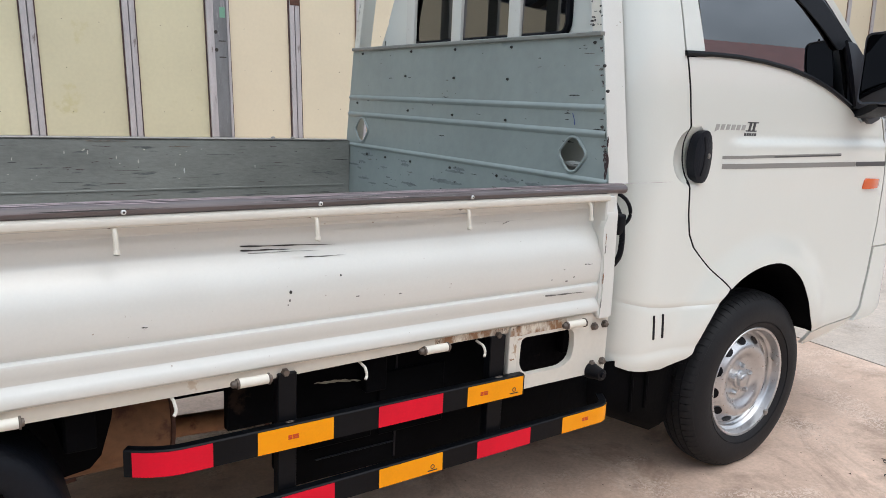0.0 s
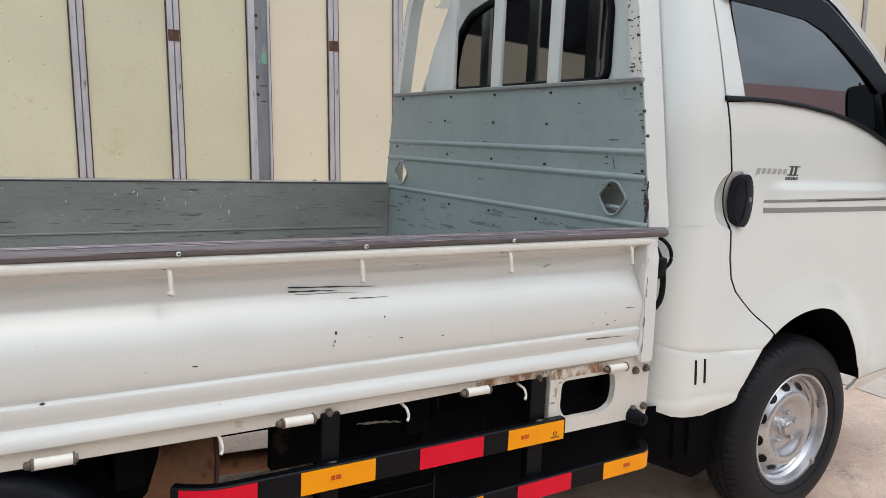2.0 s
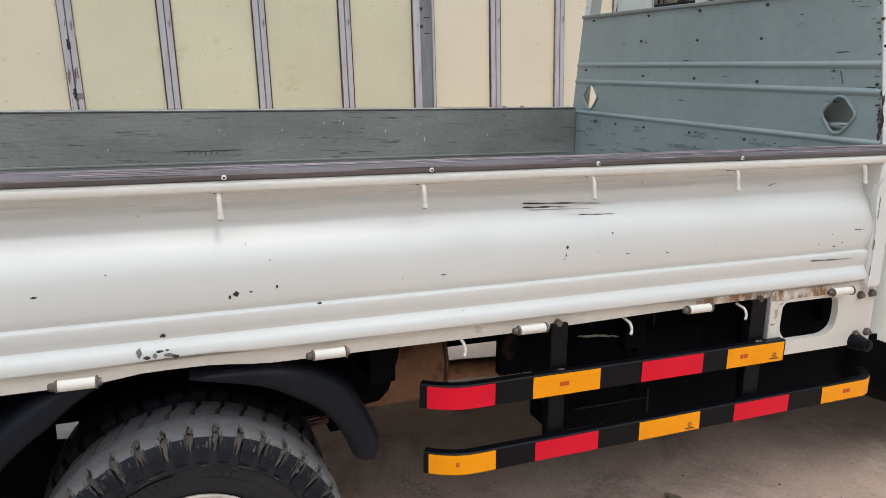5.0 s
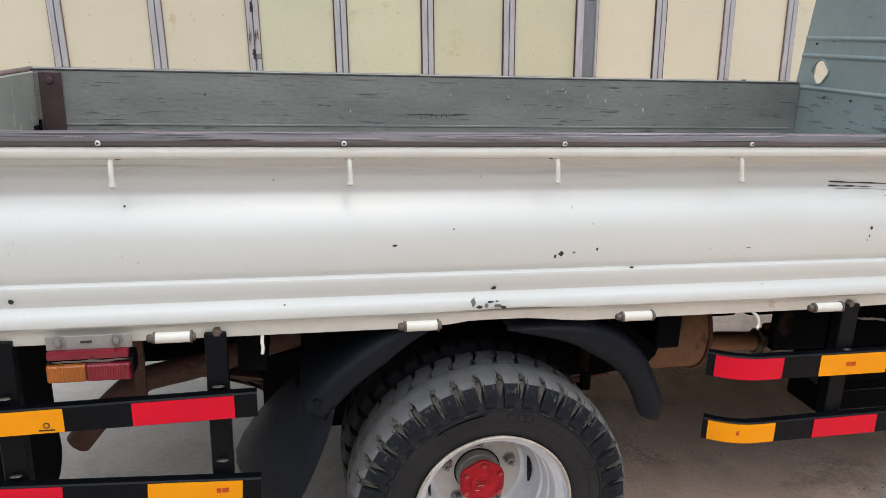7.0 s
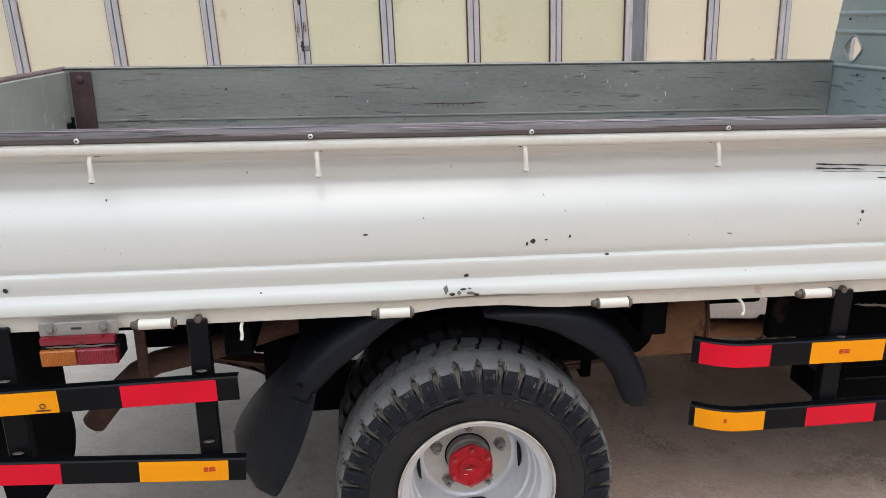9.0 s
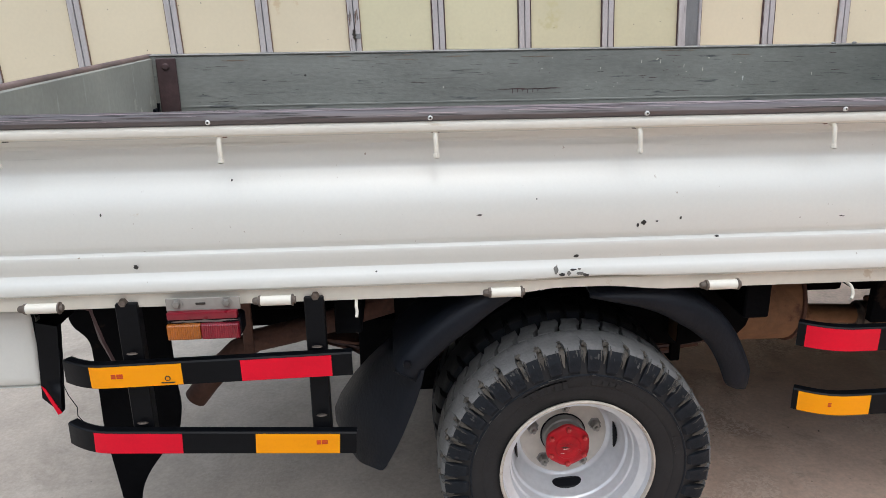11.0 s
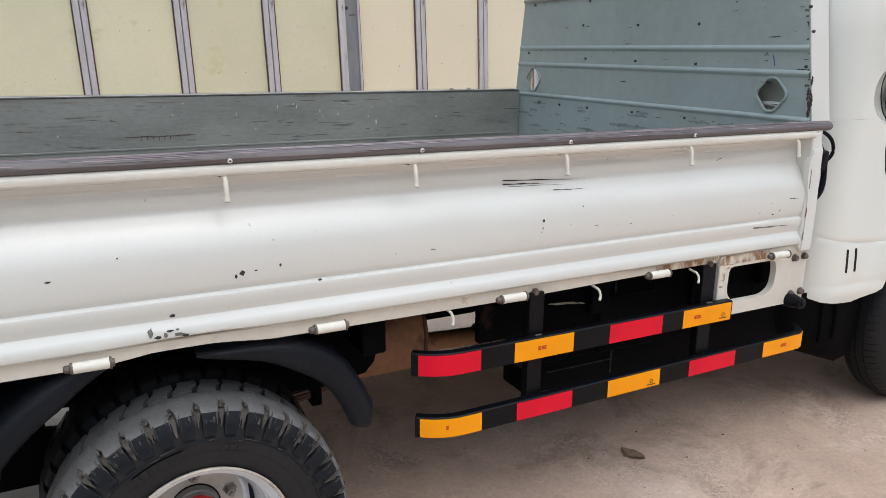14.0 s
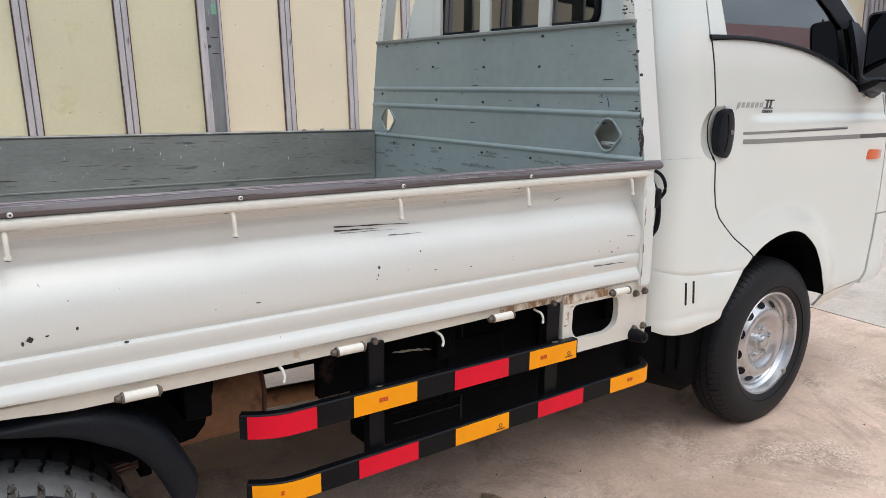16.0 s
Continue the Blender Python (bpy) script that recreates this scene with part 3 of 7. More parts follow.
truck.matrix_world = pose(0, 0, 0, 0, TILT, 0)

# -- the near side board: outer skin profile (y, z), from the top rim down
PROFILE = [(0.020, 1.125), (0.004, 1.1225), (-0.003, 1.1185), (-0.005, 1.113), (-0.0035, 1.1075), (0.003, 1.1035), (0.028, 1.1005), (0.042, 1.095),
           (0.047, 1.085), (0.0470, 1.0805), (0.0482, 1.0790), (0.0486, 1.0765), (0.0477, 1.0745), (0.0475, 1.060), (0.0475, 1.041), (0.0466, 1.0315), (0.0435, 1.0255), (0.0355, 1.0155), (0.026, 1.004), (0.0175, 0.990),
           (0.0105, 0.975), (0.0055, 0.958), (0.003, 0.940), (0.003, 0.920), (0.0052, 0.902), (0.0064, 0.890), (0.0086, 0.882), (0.0118, 0.8768), (0.0130, 0.8745), (0.0120, 0.8727),
           (0.0082, 0.8706), (0.0056, 0.8690), (0.0047, 0.8665), (0.0048, 0.862), (0.0060, 0.852), (0.0082, 0.843), (0.0108, 0.8355), (0.0114, 0.8305), (0.0092, 0.8245), (0.0042, 0.817), (0.0004, 0.808), (-0.0006, 0.800),
           (0.0010, 0.7935), (0.0055, 0.7885), (0.011, 0.7862), (0.020, 0.7855)]


def skin_y(z):
    for (y0, z0), (y1, z1) in zip(PROFILE, PROFILE[1:]):
        if z1 <= z <= z0:
            return y0 + (y1 - y0) * (z0 - z) / max(z0 - z1, 1e-6)
    return 0.01


def board(profile, x0, x1, inner, step=0.05, dents=0.0):
    bm = bmesh.new()
    ring = profile + [(inner, profile[-1][1]), (inner, profile[0][1])]
    n = max(1, round((x1 - x0) / step))
    rows = []
    for i in range(n + 1):
        x = x0 + (x1 - x0) * i / n
        row = []
        for k, (y, z) in enumerate(ring):
            d = dents * (noise.noise((x * 2.2, 0.3, z * 7)) + 0.5 * noise.noise((x * 6, 5.3, z * 12))) * ease(1.100, 1.080, z) if k < len(profile) else 0
            row.append(bm.verts.new((x, y + d, z)))
        rows.append(row)
    m = len(ring)
    for a, b in zip(rows, rows[1:]):
        for k in range(m):
            bm.faces.new((a[k], a[(k + 1) % m], b[(k + 1) % m], b[k]))
    bm.faces.new(rows[0])
    bm.faces.new(list(reversed(rows[-1])))
    return bm


BED_REAR, BED_FRONT = -1.36, 1.79
bm = board(PROFILE, BED_REAR, 1.738, 0.068, 0.03, 0.0014)
for v in bm.verts:  # the hammered-up stretch of the lower edge over the wheel
    if v.co.z < 0.798 and -0.14 < v.co.x < 0.16:
        v.co.z += 0.006 * math.sin(math.pi * (v.co.x + 0.14) / 0.30) * min(1.0, (0.798 - v.co.z) / 0.01)
    d = math.hypot(v.co.x - 0.585, v.co.z - 0.954)
    if d < 0.06 and v.co.y < 0.05:
        v.co.y += 0.003 * math.cos(d / 0.06 * math.pi / 2)
side_board = part("side_board", bm, WHITE, truck, "white drop side, scratched and chipped", smooth=26)

# inner lining of the near board
part("lining", box(BED_REAR, 1.727, 0.0685, 0.074, 0.80, 1.12), GREY, side_board, "scuffed grey inner face")

# folded rim below the rail, creamier and duller than the board
rim_line = [(0.0185, 1.1262), (0.004, 1.1233), (-0.0036, 1.1190), (-0.0057, 1.113), (-0.0041, 1.1070), (0.0028, 1.1028), (0.018, 1.1008)]
part("rim", board(rim_line, BED_REAR, 1.7382, 0.0195, 0.06), RIMPAINT, side_board, "dull cream folded rim", smooth=40)

# rail over the top edge
path = [(BED_REAR - 0.02 + 3.185 * k / 60, 0.024 + 0.0012 * noise.noise((k * 0.4, 1, 0)), 1.1345 + 0.0012 * noise.noise((k * 0.3, 7, 0))) for k in range(61)]
rail = part("top_rail", add_sweep(bmesh.new(), path, circle(0.0262, 16, 0.0145)), RAILBROWN, side_board, "worn dark brown capping rail")
screw = None
for x in (-1.175, -0.755, -0.335, 0.089, 0.49, 0.876, 1.27):
    if screw is None:
        bm = lathe([(0.0, -0.003), (0.003, -0.0028), (0.0048, -0.001), (0.0052, 0.002)], (0, 0, 0), 14)
        screw = part("rail_screw", bm, ZINC, rail, "small bright screw")
        screw.location = (x, -0.0015, 1.131)
    else:
        share("rail_screw", screw, rail, (x, -0.0015, 1.131))
    b = lathe([(0.0, -0.0038), (0.0021, -0.0036)], (x, -0.0015, 1.131), 8)
    part("screw_socket", b, INK, rail)

rnd = random.Random(31)
def on_rail(u, v):
    """A place on the rail's upper side; v is the angle up from its front."""
    return (u, 0.024 - 0.0268 * math.cos(v), 1.1345 + 0.0151 * math.sin(v))


for k in range(150):
    v = rnd.uniform(0.1, 1.7)
    part("worn_streak", streak(on_rail, rnd.uniform(-1.36, 1.66), v, rnd.uniform(0.03, 0.22), rnd.uniform(0.03, 0.16), 400 + k), (PINKWORN, CHIP, PINKWORN, MAROON, SCUFF)[k % 5], rail, smooth=0)

for k in range(26):  # the top is worn pink along its whole length
    part("worn_streak", streak(on_rail, -1.4 + 0.12 * k, rnd.uniform(0.95, 1.45), rnd.uniform(0.25, 0.6), rnd.uniform(0.06, 0.2), 2300 + k), PINKWORN, rail, smooth=0)

# rope hooks under the rim
hook = None
for x in (-1.15, -0.738, -0.325, 0.078, 0.474, 0.868, 1.262, 1.668):
    if hook is None:
        hook = part("rope_hook", add_rod(rod([(0, 0.020, 1.102), (0, 0.004, 1.100), (0, -0.001, 1.094), (0.0005, -0.003, 1.08), (0.001, -0.004, 1.063), (0.001, -0.004, 1.058)], 0.0046, 10), [(0.001, -0.004, 1.061), (0.001, -0.0045, 1.060), (0.001, -0.005, 1.055), (0.001, -0.005, 1.0535)], 0.0062, 10),
                    AGEDWHITE, side_board, "white steel rope hook")
        hook.location = (x, 0, 0)
    else:
        share("rope_hook", hook, side_board, (x, 0, 0))

# paint damage
def patch(name, mat, x, z, w, h, seed, lift=0.0007):
    """A ragged flake that lies on the skin."""
    rnd = random.Random(seed)
    bm = bmesh.new()
    n = 11
    ring = []
    for k in range(n):
        a = 2 * math.pi * k / n
        r = 0.62 + 0.38 * rnd.random()
        px, pz = x + w / 2 * r * math.cos(a), z + h / 2 * r * math.sin(a)
        ring.append(bm.verts.new((px, skin_y(pz) - lift - 0.0012, pz)))
    c = bm.verts.new((x, skin_y(z) - lift - 0.0014, z))
    for k in range(n):
        bm.faces.new((c, ring[k], ring[(k + 1) % n]))
    return part(name, bm, mat, side_board)


def scratch(x0, z0, x1, z1, w, mat=CHIP):
    bm = bmesh.new()
    n = 14
    a, b = [], []
    for k in range(n + 1):
        t = k / n
        x, z = x0 + (x1 - x0) * t, z0 + (z1 - z0) * t + 0.0003 * math.sin(t * 9 + x0 * 30)
        h = w / 2 * (1 - t ** 3) * (0.7 + 0.3 * math.sin(t * 17))
        a.append(bm.verts.new((x, skin_y(z + h) - 0.002, z + h)))
        b.append(bm.verts.new((x, skin_y(z - h) - 0.002, z - h)))
    for k in range(n):
        bm.faces.new((a[k], a[k + 1], b[k + 1], b[k]))
    return part("scratch", bm, mat, side_board)


scratch(0.72, 1.043, 0.94, 1.033, 0.0035)
scratch(0.72, 1.034, 0.835, 1.030, 0.004)
scratch(0.735, 1.028, 0.90, 1.0235, 0.0015, SCUFF)
scratch(0.855, 1.013, 0.955, 1.0105, 0.002)
scratch(1.53, 0.858, 1.68, 0.853, 0.005, SCUFF)
scratch(1.665, 0.933, 1.70, 0.931, 0.003)
scratch(1.405, 1.052, 1.43, 1.060, 0.003)
rnd = random.Random(52)
for k in range(9):  # faint rubbed lines below the rim
    x, z = rnd.uniform(-1.3, 1.3), rnd.choice((1.083, 1.070, 1.066, 1.058)) + rnd.uniform(-0.002, 0.002)
    part("rub_mark", streak(lambda u, v: (u, skin_y(v) - 0.0026 - 0.00002 * k, v), x, z, rnd.uniform(0.06, 0.3) if k else 0.05, rnd.uniform(0.0006, 0.0014), 1900 + k), RUBBED if k else RUBBLUE, side_board, smooth=0)
for k, x in enumerate((-1.15, -0.738, -0.325, 0.078, 0.474, 0.868, 1.262)):
    part("rust_spot", streak(lambda u, v: (u, 0.0325 - 0.4 * (v - 1.098), v), x - 0.007, 1.0975, 0.017, 0.004, 1930 + k), RUST if k % 3 else CHIP, side_board, "rust where the hook is welded" if k == 0 else "", smooth=0)
for k, (x, z, w, h) in enumerate([(0.812, 0.947, 0.007, 0.010), (0.810, 0.929, 0.004, 0.008), (0.806, 0.920, 0.004, 0.004), (0.93, 0.971, 0.006, 0.006),
                                  (0.518, 0.910, 0.009, 0.003), (1.604, 0.891, 0.012, 0.004), (1.63, 0.900, 0.006, 0.006), (0.97, 0.921, 0.014, 0.003),
                                  (-0.239, 0.934, 0.013, 0.005), (0.100, 0.908, 0.014, 0.014), (0.088, 0.902, 0.006, 0.012), (0.127, 0.910, 0.008, 0.004),
                                  (0.176, 0.916, 0.006, 0.009), (0.259, 0.872, 0.013, 0.004), (-0.036, 0.838, 0.014, 0.009), (-0.928, 0.846, 0.012, 0.012),
                                  (-0.728, 1.012, 0.005, 0.006), (-0.123, 0.963, 0.004, 0.004), (0.523, 0.909, 0.007, 0.003), (1.08, 0.915, 0.01, 0.003),
                                  (-0.98, 0.955, 0.004, 0.007), (-0.45, 0.82, 0.005, 0.004), (1.55, 0.90, 0.005, 0.004), (1.59, 0.925, 0.006, 0.003)]):
    patch("paint_chip", CHIP, x, z, w, h, k)
for k, (x, z, w, h) in enumerate([(-0.079, 0.797, 0.012, 0.022), (-0.066, 0.788, 0.016, 0.008), (-0.052, 0.790, 0.010, 0.012), (-0.043, 0.797, 0.016, 0.005),
                                  (-0.028, 0.789, 0.022, 0.008), (-0.016, 0.785, 0.016, 0.008), (-0.030, 0.798, 0.008, 0.005)]):
    patch("paint_chip", CHIP if k % 2 else SCUFF, x, z + 0.014, w, h, 50 + k)

# -- bed frame rail under the board, with its rusted stretch
bm = board([(0.024, 0.784), (0.022, 0.782), (0.022, 0.756), (0.0235, 0.7525), (0.028, 0.752)], BED_REAR, 1.44, 0.06, 0.04)
for v in bm.verts:
    if v.co.z < 0.77:  # the edge rises a little to the front and is bent up over the wheel
        v.co.z += 0.012 * ease(0.6, 1.4, v.co.x) + 0.011 * ease(-0.17, -0.06, v.co.x) * ease(0.17, 0.03, v.co.x)
frame_rail = part("bed_frame_rail", bm, AGEDWHITE, truck, "white bed frame edge", smooth=30)
part("rust_run", box(1.195, 1.439, 0.0205, 0.0216, 0.7655, 0.783), RUSTRUN, frame_rail, "rust running down the frame edge")
hinge = None
for x in (-1.115, -0.655, -0.186, 0.272, 0.725, 1.176, 1.635):
    if hinge is None:
        hinge = part("hinge", rod([(-0.033, -0.012, 0.771), (0.033, -0.012, 0.771)], 0.0104, 14), AGEDWHITE, frame_rail, "white hinge barrel")
        cap = part("pin_head", lathe([(0.0, -0.013), (0.005, -0.0125), (0.0072, -0.010), (0.0078, -0.004), (0.0078, -0.002), (0.0108, -0.001), (0.0114, 0.003), (0.0105, 0.004)], (-0.034, -0.012, 0.771), 10, "x"), DARKSTEEL, hinge, "dark steel pin head")
        ring = part("pin_ring", lathe([(0.0108, 0.0), (0.0125, 0.001), (0.0125, 0.004), (0.008, 0.005), (0.0075, 0.009), (0.0, 0.010)], (0.031, -0.012, 0.771), 12, "x"), DARKSTEEL, hinge)
        hinge.location = (x, 0, 0)
    else:
        h = share("hinge", hinge, frame_rail, (x, 0, 0))
        share("pin_head", cap, h, (0, 0, 0))
        share("pin_ring", ring, h, (0, 0, 0))

hook = None
for x, s in ((-0.495, 0), (0.572, 1), (0.997, 1), (1.337, 1)):
    lowhook = part("lower_rope_hook", rod([(x, 0.04, 0.752), (x, 0.012, 0.748), (x, 0.006, 0.743), (x + 0.0015, 0.004, 0.735), (x + 0.001, 0.003, 0.728), (x - 0.004 * s, -0.001, 0.723)], 0.0034, 10),
                   AGEDWHITE, frame_rail, "white steel rope hook")
for x in (-0.969, -0.579, 0.807, 1.39):
    part("frame_bolt", lathe([(0, -0.008), (0.007, -0.008), (0.009, -0.005), (0.009, 0.004)], (x, 0.018, 0.766), 6), DARKSTEEL, frame_rail, "rusty bolt head")

# -- front corner post and bracket of the bed
POST_EDGE = [(1.124, 1.735), (1.10, 1.738), (1.06, 1.734), (1.034, 1.722), (0.985, 1.723), (0.935, 1.733), (0.845, 1.737), (0.782, 1.733), (0.772, 1.733)]
post_ring = [(x, z) for z, x in POST_EDGE] + [(1.790, 0.772), (1.787, 0.84), (1.776, 0.965), (1.773, 1.05), (1.782, 1.124)]
front_post = part("corner_post", sheet(post_ring, lambda u, v: (u, -0.0045 + 0.012 * ease(1.06, 1.10, v) + 0.010 * max(0.0, (u - 1.765) / 0.025) ** 2, v), 0.018, (), 0.014), WHITE, truck, "white pressed corner post", smooth=50)
part("post_return", box(1.7285, 1.762, -0.001, 0.062, 0.776, 1.118, 0.003), WHITE, front_post)
for k, (z, w) in enumerate(((0.985, 0.000), (0.955, 0.001), (0.872, 0.002), (0.80, 0.001))):
    part("rust_spot", sheet(round_poly([(1.726, z), (1.7275 + w, z + 0.006), (1.728 + w, z + 0.024), (1.7268, z + 0.032)], 0.003), lambda u, v: (u + 0.006, -0.0058, v), 0.001, (), 0.01), SCUFF if k % 2 else TANRUST, front_post)
out = round_poly([(1.425, 0.784), (1.79, 0.784), (1.79, 0.602), (1.47, 0.602), (1.425, 0.64)], 0.014)
hole = round_poly([(1.466, 0.748), (1.655, 0.748), (1.662, 0.705), (1.655, 0.66), (1.62, 0.641), (1.49, 0.641), (1.463, 0.67)], 0.02)
bracket = part("front_bracket", sheet(out, lambda u, v: (u, 0.014, v), 0.02, [hole], 0.03), RIMPAINT, truck, "white bracket plate with a large opening", smooth=30)
part("rust_run", box(1.427, 1.625, 0.0125, 0.0136, 0.757, 0.7825), RUSTRUN, bracket, "rust running down the bracket")
part("rust_run", box(1.4262, 1.452, 0.0127, 0.0136, 0.655, 0.757), RUSTFAINT, bracket, "thin rust stain")
rnd = random.Random(78)
for k in range(9):
    z = 0.762 - 0.09 * rnd.random() ** 2
    part("rust_patch", streak(lambda u, v: (u, 0.0132 - 0.0001 * k, v), 1.428 + rnd.uniform(0, 0.006), z, rnd.uniform(0.006, 0.016) + rnd.uniform(0, 0.05) * (z > 0.735), rnd.uniform(0.003, 0.008), 800 + k), (RUSTWASH, RUSTWASH, TANRUST, RUSTWASH)[k % 4], bracket, smooth=0)
for x, z in ((1.733, 0.745), (1.774, 0.747), (1.735, 0.632), (1.776, 0.635)):
    part("bracket_bolt", lathe([(0, -0.011), (0.007, -0.011), (0.0095, -0.008), (0.0095, -0.002), (0.012, -0.001), (0.012, 0.003)], (x, 0.012, z), 6), DARKSTEEL, bracket, "rusty hexagon bolt")
stop = part("rubber_stop", lathe([(0.0, -0.052), (0.008, -0.052), (0.0085, -0.046), (0.012, -0.046), (0.0165, -0.044), (0.018, -0.03), (0.024, 0.0), (0.024, 0.012)], (1.735, 0.012, 0.613), 22), TRIM, bracket, "black rubber stop")
# dark sheet added behind the bracket's opening in place of shade
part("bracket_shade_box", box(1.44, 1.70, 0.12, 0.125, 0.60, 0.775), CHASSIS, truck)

# -- far side board, tailgate, floor
FAR = 1.665
far_board = part("far_side_board", box(BED_REAR, 1.8015, FAR, FAR + 0.05, 0.78, 1.157, 0.004), GREY, truck, "grey far drop side with dark scratches")
part("rim", box(BED_REAR, 1.79, FAR - 0.004, FAR + 0.054, 1.157, 1.1635, 0.002), STEEL, far_board, "thin worn steel rim")
part("seam_rib", box(BED_REAR + 0.08, 1.77, FAR - 0.004, FAR - 0.0005, 0.955, 0.963, 0.0015), GREY, far_board)
rust_corner = part("corner_pillar", box(-1.335, -1.258, FAR - 0.012, FAR - 0.001, 0.80, 1.150, 0.003), MAROON, far_board, "rusted maroon corner pillar")
part("pillar_bolt", lathe([(0, -0.01), (0.01, -0.009), (0.014, -0.004), (0.014, 0.0)], (-1.298, FAR - 0.012, 1.118), 12), MAROON, far_board)
part("rope_hole", lathe([(0, -0.0015), (0.0045, -0.001)], (-0.755, FAR - 0.001, 1.075), 10), CHIP, far_board)


def mark_mesh(place, u, v, w, h, seed):
    """A worn streak: a thin ragged lens along u, laid by place(u, v)."""
    r = random.Random(seed)
    bm = bmesh.new()
    n = 8
    tilt = r.uniform(-0.04, 0.04) * w
    top, low = [], []
    for k in range(n + 1):
        t = k / n
        half = h / 2 * (math.sin(math.pi * t) ** 0.5) * r.uniform(0.45, 1.0) + 0.0002
        mid = v + tilt * (t - 0.5) + r.uniform(-0.15, 0.15) * h
        top.append(bm.verts.new(place(u + w * t, mid + half)))
        low.append(bm.verts.new(place(u + w * t, mid - half)))
    for k in range(n):
        bm.faces.new((top[k], top[k + 1], low[k + 1], low[k]))
    return bm


on_far = lambda u, v: (u, FAR - 0.0012, v)
rnd = random.Random(4)
for k in range(200):
    x, z = rnd.uniform(-1.2, 1.72), rnd.uniform(0.91, 1.14)
    if k > 170:
        x, z = rnd.gauss(0.85 if k % 2 else -0.35, 0.35), rnd.gauss(1.0, 0.05)
        if not (-1.2 < x < 1.65 and 0.9 < z < 1.145):
            continue
    long = rnd.random()
    w = 0.006 + 0.12 * long ** 5
    part("scratch", mark_mesh(on_far, x, z, w, rnd.uniform(0.0008, 0.0026), k), (CHIP, SCUFF, SCUFF, MAROON)[k % 4], far_board, smooth=0)
for k in range(5):
    part("rust_scratch", mark_mesh(on_far, 0.02 + 0.05 * k, 1.005 + 0.0015 * math.sin(k * 2), 0.075, 0.004, 300 + k), MAROON, far_board, smooth=0)
for k in range(6):
    part("rust_scratch", box(0.085 + 0.021 * k, 0.0875 + 0.021 * k, FAR - 0.0018, FAR - 0.0006, 0.988 + 0.003 * (k % 3), 1.004), MAROON, far_board)
for q, (x, z, s) in enumerate(((1.055, 1.038, 0.016), (1.02, 1.06, 0.008), (0.62, 1.11, 0.01), (0.70, 1.11, 0.012), (-0.2, 1.02, 0.008), (1.35, 1.05, 0.01), (0.45, 1.085, 0.008), (0.88, 1.075, 0.012), (0.80, 1.09, 0.01))):
    part("paint_splash", streak(lambda u, v: (v, FAR - 0.0018, u), z - s, x, s * 1.3, s * 0.4, 1600 + q), PALESCRAPE if q else ZINC, far_board, smooth=0)
for x in (1.44, 1.53):
    part("rim_bolt", ball((x, FAR + 0.02, 1.166), 0.01, 0.01, 0.006, 10, 6), STEEL, far_board)

for k in range(14):
    x, z = rnd.gauss(0.8, 0.4), rnd.uniform(0.99, 1.14)
    if -1.1 < x < 1.6:
        part("paint_splash", streak(lambda u, v: (u, FAR - 0.0016, v), x, z, rnd.uniform(0.003, 0.009), rnd.uniform(0.002, 0.006), 650 + k), PALESCRAPE, far_board, smooth=0)
for k in range(9):
    part("rust_scratch", streak(lambda u, v: (u, FAR - 0.0014 - 0.00003 * k, v), rnd.uniform(-1.1, 1.2), rnd.uniform(1.128, 1.150), rnd.uniform(0.04, 0.16), rnd.uniform(0.002, 0.006), 690 + k), RUSTDULL, far_board, "thin brown rust stain", smooth=0)
tailgate = part("tailgate", box(-1.40, -1.352, 0.07, FAR + 0.04, 0.79, 1.150, 0.004), TAILGREY, truck, "closed tailgate with stained beige-grey inner face")
part("top_rail", rod([(-1.372, 0.02, 1.152), (-1.372, FAR + 0.05, 1.154)], 0.012, 12), RAILRUST, tailgate, "worn brown capping rail")
rnd = random.Random(15)
for k in range(5):
    part("scrape", streak(lambda u, v: (-1.3508 + 0.00004 * k, v, u), rnd.uniform(0.90, 0.98), rnd.uniform(1.4, FAR - 0.05), rnd.uniform(0.02, 0.05), rnd.uniform(0.02, 0.05), 610 + k), TAILSTAIN, tailgate, smooth=0)
part("latch", add_rod(add_box(bmesh.new(), -1.352, -1.34, FAR - 0.07, FAR - 0.03, 0.84, 0.96, 0.003), [(-1.335, FAR - 0.04, 0.98), (-1.335, FAR - 0.04, 0.93), (-1.315, FAR - 0.04, 0.91)], 0.007), TRIM, tailgate, "black latch")
part("bed_floor", box(-1.35, 1.79, 0.075, FAR, 0.775, 0.80, 0.002), GREY, truck, "scuffed grey bed floor")

# -- headboard
HX = 1.79
hexhole = lambda yc: round_poly([(yc - 0.063, 1.215), (yc - 0.016, 1.265), (yc + 0.016, 1.265), (yc + 0.063, 1.215), (yc + 0.016, 1.162), (yc - 0.016, 1.162)], 0.02)
hy = lambda u, v: (HX + 0.012, u, v)
head = part("headboard", sheet([(0.072, 0.80), (FAR, 0.80), (FAR + 0.04, 1.15), (FAR - 0.016, 1.562), (0.9, 1.5588), (0.137, 1.555), (0.072, 1.15)], hy, 0.004,
                               [hexhole(0.222), hexhole(1.553)], 0.041, (1, 0, 0)), HEADGREY, truck, "grey steel headboard with pressed ribs and two holes", smooth=30)
